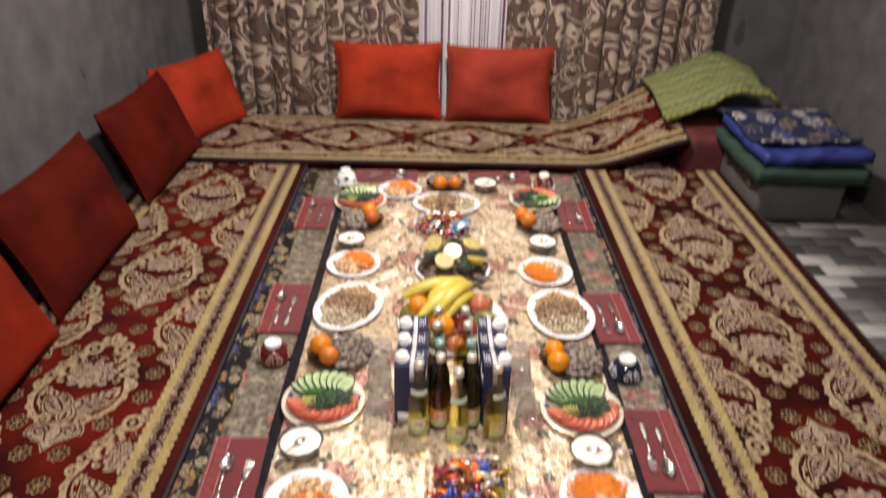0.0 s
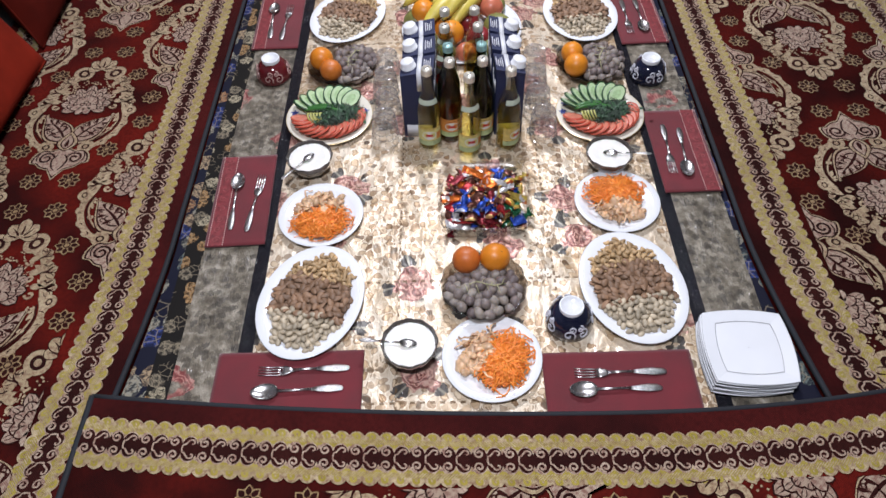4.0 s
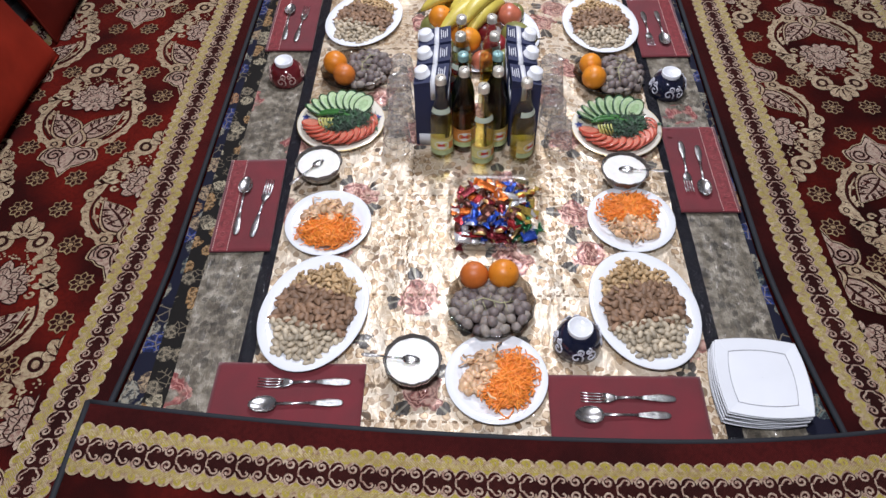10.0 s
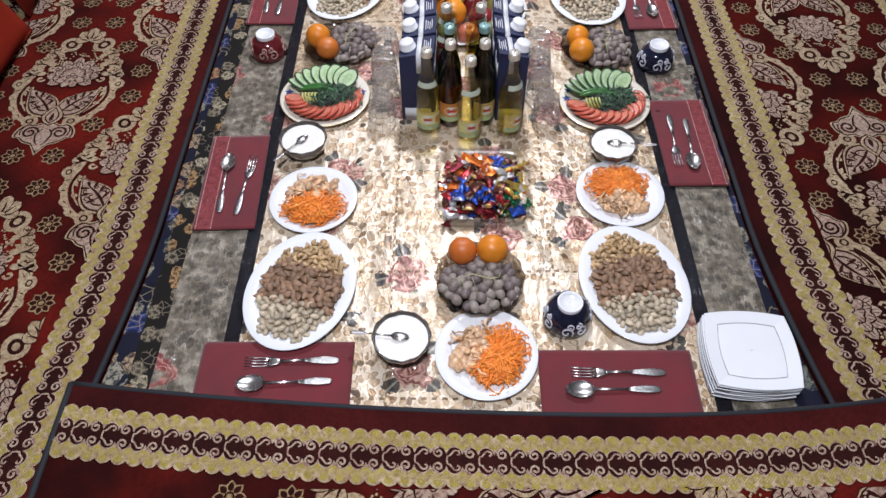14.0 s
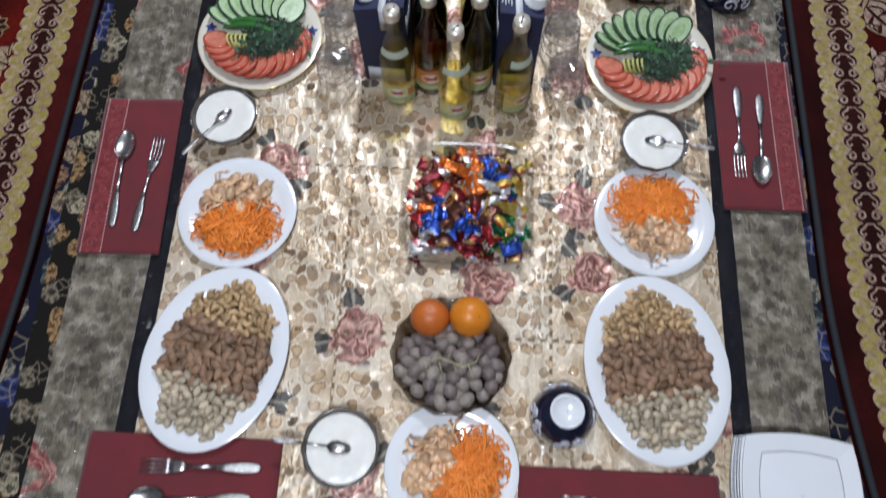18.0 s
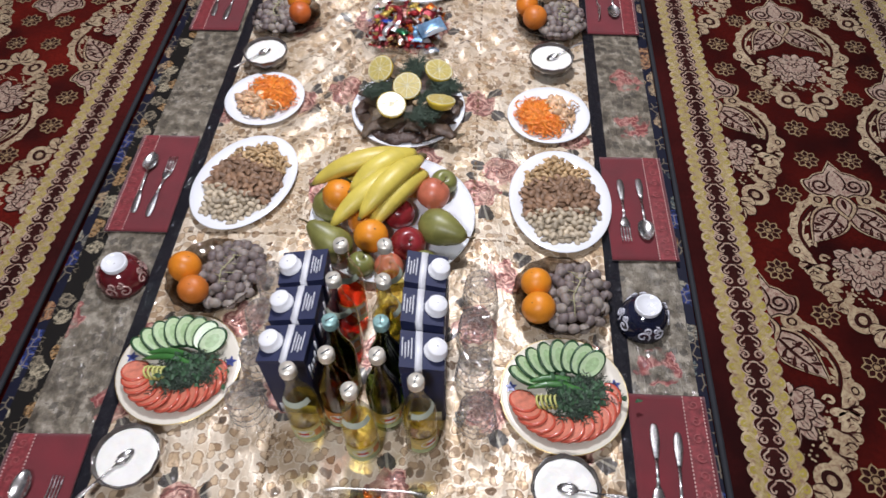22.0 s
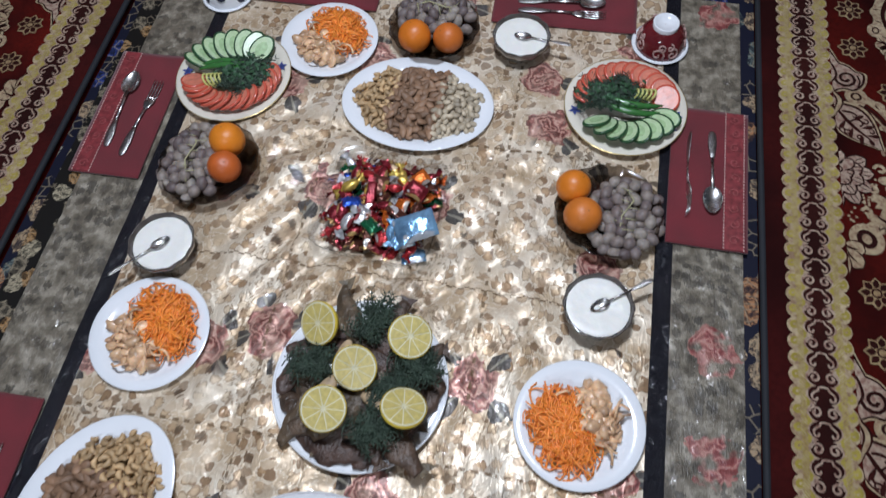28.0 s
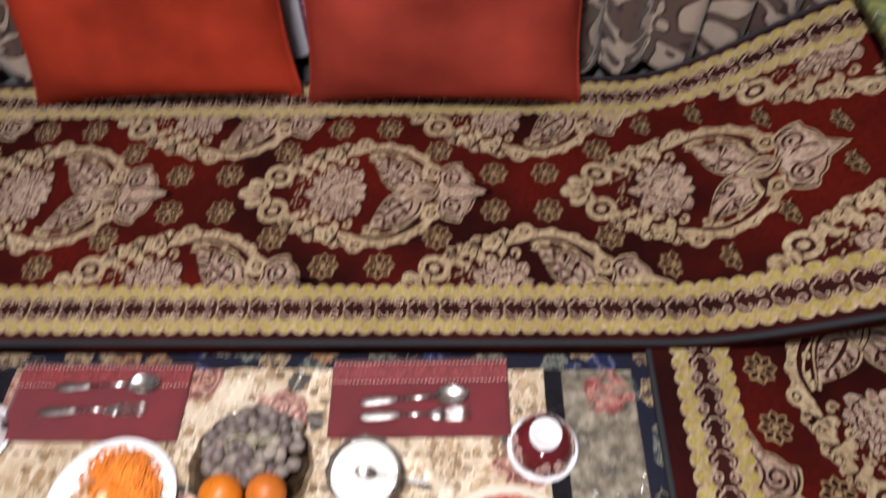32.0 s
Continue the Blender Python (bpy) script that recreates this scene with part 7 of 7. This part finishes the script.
bottle(0.03, 1.098, BOTTLE_GLASS, YELLOW_DRINK, PAPER_YELLOW, CAP_SILVER, CLEAR, 70)

# ---- juice cartons ----
CARTON = surface("navy_carton_board", (0.011, 0.016, 0.058), 0.65, vary=0.12, size=30, grain=300, relief=0.05)
CARTON_WHITE = surface("white_carton_print", (0.68, 0.69, 0.72), 0.4, vary=0.04)
CAP_WHITE = surface("white_plastic_cap", (0.8, 0.81, 0.83), 0.35, vary=0.03)


def carton(x, y, side, deg=0.0, w=0.046):
    """A litre carton; side: where its cap is, -1 or 1 along x."""
    c = thing("juice_carton", "navy juice carton with a white stripe and screw cap", "carton", "juice cartons", pose(x, y, 0.004, 0, 0, deg))
    d, h = 0.0375, 0.213
    part("body", slab(-w, w, -d, d, 0, h, 0.004), CARTON, c)
    hi = h + 0.021
    roof = [(-w, -d, h - 0.003), (w, -d, h - 0.003), (w, d, h - 0.003), (-w, d, h - 0.003), (-side * w, -d, hi), (-side * w, d, hi), (side * w, -d, h + 0.003), (side * w, d, h + 0.003)]
    L, R = (4, 6) if side > 0 else (6, 4)
    L2, R2 = (5, 7) if side > 0 else (7, 5)
    part("top", Geo().add(roof, [(L, R, R2, L2), (0, 1, R, L), (2, 3, L2, R2), (1, 2, R2, R), (3, 0, L, L2)]), CARTON, c, "slanted carton top", smooth=False)
    slope = math.degrees(math.atan2(hi - h - 0.003, 2 * w)) * side
    xs = -side * 0.006
    zs = h + 0.003 + (hi - h - 0.003) * (0.5 + 0.5 * (-xs * side) / w)
    part("top_stripe", slab(-0.0065, 0.0065, -d - 0.0004, d + 0.0004, 0, 0.0014), CARTON_WHITE, c, "white stripe across the top", m=pose(xs, 0, zs, 0, slope, 0))
    for s in (-1, 1):
        part("edge_stripe", slab(xs - 0.0065, xs + 0.0065, s * d - 0.0006, s * d + 0.0006, h * 0.78, zs + 0.0006), CARTON_WHITE, c, "white stripe")
        part("base_panel", slab(-w * 0.8, w * 0.8, s * d - 0.0007, s * d + 0.0007, 0.004, 0.045), CARTON_WHITE, c, "white printed panel")
    for s in (-1, 1):
        for k in range(5):
            hgt = (0.046, 0.03, 0.03, 0.034, 0.05)[k]
            part("lettering_bar", slab(s * w - 0.0008, s * w + 0.0008, -0.03 + 0.0122 * k, -0.0235 + 0.0122 * k, 0.148, 0.148 + hgt), CARTON_WHITE, c, "white lettering bar")
    for k in range(4):
        # small print on the high part of the top
        xk = -side * (0.019 + 0.0055 * k)
        zk = h + 0.003 + (hi - h - 0.003) * (0.5 - 0.5 * xk * side / w)
        if abs(xk) < w - 0.003:
            part("print_line", slab(-0.0011, 0.0011, -0.02 + 0.004 * (k % 2), 0.022 - 0.005 * (k % 3), 0, 0.0012), CARTON_WHITE, c, "line of small white print", m=pose(xk, 0, zk, 0, slope, 0))
    xc = side * 0.024
    zc = h + 0.003 + (hi - h - 0.003) * (0.5 - 0.5 * 0.024 / w)
    cap = lathe([(0.0215, 0.0), (0.0222, 0.003), (0.0194, 0.0042), (0.019, 0.018), (0.0172, 0.0206), (0.001, 0.0212)], 30)
    part("screw_cap", cap, CAP_WHITE, c, "white ribbed screw cap", m=pose(xc, 0, zc, 0, slope, 0))


for k, y in enumerate((0.895, 0.982, 1.068)):
    carton(-0.135 + 0.004 * math.sin(k), y, -1, -3 + 2 * k)
for k, y in enumerate((0.892, 0.985, 1.072)):
    carton(0.112 + 0.005 * (k == 0), y, 1, 3 - 2 * k, 0.04)

# ---- drinking glasses ----
def tumbler(x, y, deg):
    """A cut-glass tumbler standing upside down, its starred base on top."""
    t = thing("drinking_glass", "clear cut-glass tumbler standing upside down on the oilcloth", "glass", "drinking glasses", pose(x, y, 0.004, 0, 0, deg))
    seg = 24
    cup = lathe([(0.0425, 0.0), (0.0415, 0.02), (0.0385, 0.024), (0.04, 0.04), (0.037, 0.044), (0.038, 0.06), (0.035, 0.064), (0.0355, 0.08), (0.032, 0.0905)], seg)
    cup.v = [(px * (1.0 if k % 2 else 0.93), py * (1.0 if k % 2 else 0.93), pz) for k, (px, py, pz) in ((i % seg, v) for i, v in enumerate(cup.v))]
    part("cup", cup, GLASS, t, "faceted wall", smooth=False)
    part("rim", lathe([(0.043, 0.0), (0.044, 0.002), (0.0428, 0.0045), (0.0418, 0.002)], 30), CUT_EDGE, t, "bright ground rim")
    for r, z in ((0.0388, 0.024), (0.0372, 0.044), (0.0352, 0.064), (0.0322, 0.0895)):
        ring = [((r + (0.0006 if i % 2 else -0.0012)) * math.cos(2 * math.pi * i / 48), (r + (0.0006 if i % 2 else -0.0012)) * math.sin(2 * math.pi * i / 48), z + (0.0012 if i % 4 < 2 else -0.0012)) for i in range(49)]
        part("cut_band", Geo().add(*tube(ring, 0.0013, 4)), CUT_EDGE, t, "ring of small cuts", smooth=False)
    for k in range(12):
        a = 2 * math.pi * k / 12
        part("flute", Geo().add(*tube([(0.0424 * math.cos(a), 0.0424 * math.sin(a), 0.004), (0.0388 * math.cos(a + 0.13), 0.0388 * math.sin(a + 0.13), 0.04), (0.0328 * math.cos(a), 0.0328 * math.sin(a), 0.086)], 0.0008, 3)), CUT_EDGE, t, "fine upright cut", smooth=False)
    star = lathe([(0.032, 0.09), (0.03, 0.094), (0.016, 0.0905), (0.001, 0.095)], seg)
    star.v = [(px, py, pz + (0.0022 if k % 2 else 0.0)) for k, (px, py, pz) in ((i % seg, v) for i, v in enumerate(star.v))]
    part("starred_base", star, CUT_EDGE, t, "star-cut base", smooth=False)
    return t


for k in range(4):
    tumbler(-0.238 + 0.006 * math.sin(k * 2), 0.852 + 0.096 * k, 12 * k)
    tumbler(0.215 + 0.005 * math.cos(k * 2), 0.85 + 0.096 * k, 9 * k)

# ---- boxes of wrapped sweets ----
FOILS = [surface("foil_" + n, c, 0.22, 0.6, vary=0.55, size=70, grain=160, relief=0.7, depth=0.003) for n, c in (
    ("red", (0.42, 0.03, 0.035)), ("blue", (0.03, 0.08, 0.42)), ("green", (0.02, 0.14, 0.06)), ("gold", (0.7, 0.48, 0.1)), ("orange", (0.75, 0.16, 0.02)),
    ("brown", (0.13, 0.045, 0.03)), ("silver", (0.72, 0.7, 0.7)), ("sky_blue", (0.25, 0.45, 0.75)), ("maroon", (0.22, 0.02, 0.03)))]


def wrapper_print(mt, k):
    """Blotches of a second print and of bare silver on a sweet's wrapper."""
    nodes, links = mt.node_tree.nodes, mt.node_tree.links
    bs = nodes["Principled BSDF"]
    src = bs.inputs["Base Color"].links[0].from_socket
    pos = nodes.new("ShaderNodeTexCoord").outputs["Object"]
    second = ((0.75, 0.7, 0.66), (0.6, 0.62, 0.7), (0.55, 0.5, 0.2), (0.6, 0.1, 0.03), (0.7, 0.66, 0.6), (0.6, 0.4, 0.15), (0.5, 0.04, 0.05), (0.75, 0.78, 0.82), (0.7, 0.5, 0.2))[k]
    blot = ramp(nodes, links, noise_of(nodes, links, pos, 26, 1.0), [(0.57, (0, 0, 0)), (0.59, (1, 1, 1))])
    bare = ramp(nodes, links, noise_of(nodes, links, scaled(nodes, links, pos, 1, 1, 1, 1.3), 40, 1.0), [(0.66, (0, 0, 0)), (0.68, (1, 1, 1))])
    col = mixed(nodes, links, calc(nodes, links, "MULTIPLY", blot, 0.9), src, second)
    links.new(mixed(nodes, links, bare, col, (0.78, 0.76, 0.75)), bs.inputs["Base Color"])


for k, mt in enumerate(FOILS):
    wrapper_print(mt, k)
FOIL_NAMES = ["red", "blue", "green", "gold", "orange", "brown", "silver", "sky blue", "maroon"]


def sweet_geo(kind, seed):
    rnd, g = random.Random(seed), Geo()
    if kind == 0:  # twist-wrapped
        v, f = blob(0.017, 0.0105, 0.009, 10, 8)
        g.add([tuple(c * (1 + 0.12 * noise.noise((p[0] * 200, p[1] * 200, p[2] * 200 + seed))) for c in p) for p in v], f)
        for s in (-1, 1):
            n = 12
            ring = [(s * 0.014, 0, 0)] + [(s * (0.026 + 0.005 * (i % 2)), 0.016 * (i / (n - 1) * 2 - 1), 0.005 * math.sin(i * 2.6)) for i in range(n)]
            g.add(ring, [(0, i, i + 1) for i in range(1, n)])
            g.add([(a, b, c - 0.0008) for a, b, c in ring], [(0, i + 1, i) for i in range(1, n)])
    elif kind == 1:  # bar in a crimped wrapper
        b = slab(-0.028, 0.028, -0.009, 0.009, 0, 0.009, 0.003)
        g.geo(b)
        for s in (-1, 1):
            n = 8
            a = [(s * 0.027, -0.009 + 0.018 * i / n, 0.005 + 0.001 * (i % 2)) for i in range(n + 1)]
            c = [(s * 0.037, -0.011 + 0.022 * i / n, 0.005 + 0.002 * (i % 2)) for i in range(n + 1)]
            g.add(a + c, [(i, i + 1, n + 2 + i, n + 1 + i) for i in range(n)])
    else:  # square cushion pack
        v = []
        n = 8
        for j in range(n + 1):
            for i in range(n + 1):
                u, w = 2 * i / n - 1, 2 * j / n - 1
                v.append((0.021 * u, 0.016 * w, 0.008 * (1 - u ** 4) * (1 - w ** 4) + 0.002 * noise.noise((u * 3, w * 3, seed))))
        f = [(j * (n + 1) + i, j * (n + 1) + i + 1, (j + 1) * (n + 1) + i + 1, (j + 1) * (n + 1) + i) for j in range(n) for i in range(n)]
        g.add(v, f)
        g.add([(a, b, -c * 0.6 - 0.0006) for a, b, c in v], [tuple(reversed(q)) for q in f])
    return g


SWEETS = {(k, c): sweet_geo(k, 3 * k + c).mesh("wrapped_sweet", FOILS[c]) for k in range(3) for c in range(9)}
KIND_WORD = ["twist-wrapped sweet", "chocolate bar in a crimped wrapper", "square foil-wrapped sweet"]


def sweet_box(x, y, deg, palette, seed):
    b = thing("sweet_box", "clear square plastic box heaped with wrapped sweets", "box", "sweet boxes", pose(x, y, 0.004, 0, 0, deg))
    prof = [(0.001, 0.001), (0.108, 0.001), (0.113, 0.004), (0.122, 0.045), (0.1235, 0.046), (0.122, 0.047), (0.1125, 0.006), (0.107, 0.003), (0.001, 0.003)]
    part("tray_base", lathe(prof[:3], 48, power=6.0), PLASTIC, b, "clear flat base")
    part("tray_wall", lathe(prof[2:7], 48, power=6.0), PLASTIC, b, "clear sloping wall")
    rnd = random.Random(seed)
    for layer in range(4):
        here, tries = [], 0
        lim = 0.098 - 0.01 * layer
        while tries < 300:
            tries += 1
            px, py = rnd.uniform(-lim, lim), rnd.uniform(-lim, lim)
            if any((px - a) ** 2 + (py - c) ** 2 < 0.0245 ** 2 for a, c in here):
                continue
            here.append((px, py))
            c = palette(px, py, rnd)
            k = rnd.choice((0, 0, 0, 0, 1, 2, 2))
            m = pose(x, y, 0.004, 0, 0, deg) @ Matrix.Translation((px, py, 0.016 + 0.0145 * layer + rnd.uniform(-0.003, 0.003))) @ Euler((rnd.uniform(-0.5, 0.5), rnd.uniform(-0.45, 0.45), rnd.uniform(0, 6.3))).to_matrix().to_4x4() @ Matrix.Scale(rnd.uniform(0.82, 1.2), 4)
            solid("wrapped_sweet", SWEETS[k, c], None, FOIL_NAMES[c] + " " + KIND_WORD[k] + " in a plastic box", "sweet", "wrapped sweets", m)


sweet_box(0.036, 0.575, 0, lambda px, py, r: r.choice((1, 1, 3, 5, 8, 6, 5, 6, 0, 8) if py < -0.02 and px < 0.04 else (2, 2, 1, 5, 5, 6, 3) if px > 0.03 else (0, 4, 6, 8, 3, 5, 8, 5, 4)), 8)
sweet_box(-0.035, 2.118, -4, lambda px, py, r: r.choice((0, 4, 5, 8, 2, 1, 6, 8, 5, 3, 0, 8, 5, 6) if py > -0.06 or px < 0.0 else (7, 0, 8)), 9)
solid("wrapped_sweet", sweet_geo(2, 77), FOILS[7], "large sky-blue foil pack of sweets on the heap", "sweet", "wrapped sweets", Matrix.Translation((0.05, 2.06, 0.078)) @ pose(0, 0, 0, 12, -8, 25) @ Matrix.Diagonal((1.9, 1.7, 1.3, 1)))

# ---- corner by the tiled floor: chest, blankets, folded bags ----
def woven(name):
    """Yellow-green stripes with a zigzag of darker threads."""
    mt, nodes, links, bs = nodes_of(name)
    pos = nodes.new("ShaderNodeTexCoord").outputs["Object"]
    sep = nodes.new("ShaderNodeSeparateXYZ")
    links.new(pos, sep.inputs[0])
    zig = calc(nodes, links, "PINGPONG", calc(nodes, links, "MULTIPLY", sep.outputs[0], 1.0), 0.02)
    stripe = calc(nodes, links, "FRACT", calc(nodes, links, "MULTIPLY", calc(nodes, links, "ADD", sep.outputs[1], zig), 13.0))
    col = ramp(nodes, links, stripe, [(0.0, (0.3, 0.29, 0.07)), (0.2, (0.12, 0.16, 0.07)), (0.5, (0.06, 0.1, 0.05)), (0.66, (0.4, 0.38, 0.2)), (0.74, (0.15, 0.19, 0.08))], True)
    col = mixed(nodes, links, calc(nodes, links, "MULTIPLY", noise_of(nodes, links, pos, 45, 3), 0.6), col, (0.07, 0.09, 0.04))
    links.new(col, bs.inputs["Base Color"])
    bs.inputs["Roughness"].default_value = 0.9
    bumped(nodes, links, bs, noise_of(nodes, links, pos, 300, 2), 0.4, 0.001)
    return mt


BLANKET_GREEN = woven("green_yellow_blanket")
CHEST_RED = surface("dark_red_fabric", (0.09, 0.012, 0.014), 0.8, vary=0.4, size=9)
GREEN_FELT = surface("dark_green_fabric", (0.015, 0.045, 0.035), 0.8, vary=0.3, size=8)
BLUE_CLOTH = surface("royal_blue_fabric", (0.02, 0.035, 0.2), 0.6, vary=0.4, size=10)
GREY_PLASTIC = surface("grey_plastic", (0.1, 0.1, 0.1), 0.5, vary=0.15, size=6)
PRINT_BAG = floral("blue_silver_print", (0.02, 0.025, 0.06), [(0.03, 0.05, 0.2), (0.5, 0.5, 0.52), (0.17, 0.13, 0.11), (0.3, 0.3, 0.34), (0.04, 0.05, 0.1)], 9, 0.35)


def rumpled(x0, x1, y0, y1, height, wave, seed, thick=0.02, nx=26, ny=26):
    return sheet(x0, x1, y0, y1, nx, ny, lambda x, y: height(x, y) + wave * noise.noise((x * 6 + seed, y * 6, seed)) + wave * 0.5 * noise.noise((x * 17, y * 17, seed)), thick)


solid("floor_chest", slab(1.3, 1.66, 2.86, 3.42, FLOOR_Z, 0.22, 0.05, 3), CHEST_RED, "dark red cloth-covered chest at the end of the runner", "chest")
solid("green_blanket", rumpled(1.2, 1.8, 3.0, 3.58, lambda x, y: 0.27 + 0.17 * math.exp(-((x - 1.62) / 0.3) ** 2) + 0.12 * (y - 3.0) - 0.1 * max(0, 1.3 - x), 0.035, 2.0, 0.03), BLANKET_GREEN, "folded green and yellow patterned blanket thrown on the chest", "blanket")
box = thing("storage_box", "dark grey plastic storage box on the tiled floor", "box")
part("body", slab(1.5, 1.92, 2.36, 2.88, FLOOR_Z, 0.17, 0.02, 2), GREY_PLASTIC, box)
part("lid", slab(1.49, 1.93, 2.35, 2.89, 0.168, 0.2, 0.012, 2), GREY_PLASTIC, box, "overhanging lid")
for py in (2.46, 2.78):
    part("latch", slab(1.478, 1.492, py - 0.025, py + 0.025, 0.12, 0.185, 0.004, 1), GREY_PLASTIC, box)
solid("folded_green_throw", rumpled(1.45, 1.98, 2.32, 2.92, lambda x, y: 0.255, 0.02, 4.0, 0.07), GREEN_FELT, "dark green folded throw on the storage box", "throw")
solid("folded_blue_throw", rumpled(1.48, 1.99, 2.34, 2.93, lambda x, y: 0.325 + 0.03 * (x - 1.5), 0.018, 6.0, 0.055), BLUE_CLOTH, "royal blue folded throw on a green one", "throw")
solid("printed_bag", rumpled(1.48, 1.96, 2.42, 3.06, lambda x, y: 0.352 + 0.03 * (x - 1.5) + 0.02 * math.sin(y * 14), 0.012, 8.0, 0.018), PRINT_BAG, "shiny folded bag printed in blue and silver", "bag")

# ---- floor, with the tiles by the side wall ----
floor = solid("floor", slab(LEFT_X - 0.12, RIGHT_X + 0.12, FRONT_Y - 0.12, BACK_Y + 0.12, FLOOR_Z - 0.1, FLOOR_Z - 0.004), surface("grey_screed", (0.1, 0.1, 0.1), 0.8, vary=0.2, size=4), "dark grey floor with mosaic tiles beside the carpet", "floor", kind="structure", smooth=False)
TILE_MATS = [surface("tile_" + n, c, 0.35, vary=0.15, size=14, grain=200, relief=0.05) for n, c in (("dark", (0.06, 0.06, 0.062)), ("mid", (0.16, 0.16, 0.165)), ("pale", (0.36, 0.36, 0.36)))]
TILE = [slab(-0.088, 0.088, -0.043, 0.043, -0.004, 0.0, 0.0015, 1).mesh("tile", mt) for mt in TILE_MATS]
rnd = random.Random(12)
for j in range(42):
    for i in range(4):
        x, y = 1.54 + 0.18 * i + (0.09 if j % 2 else 0.0), -0.45 + 0.09 * j
        if x < RIGHT_X - 0.09:
            part("tile", TILE[rnd.choice((0, 0, 0, 1, 1, 2))], None, floor, m=pose(x, y, FLOOR_Z), smooth=False)
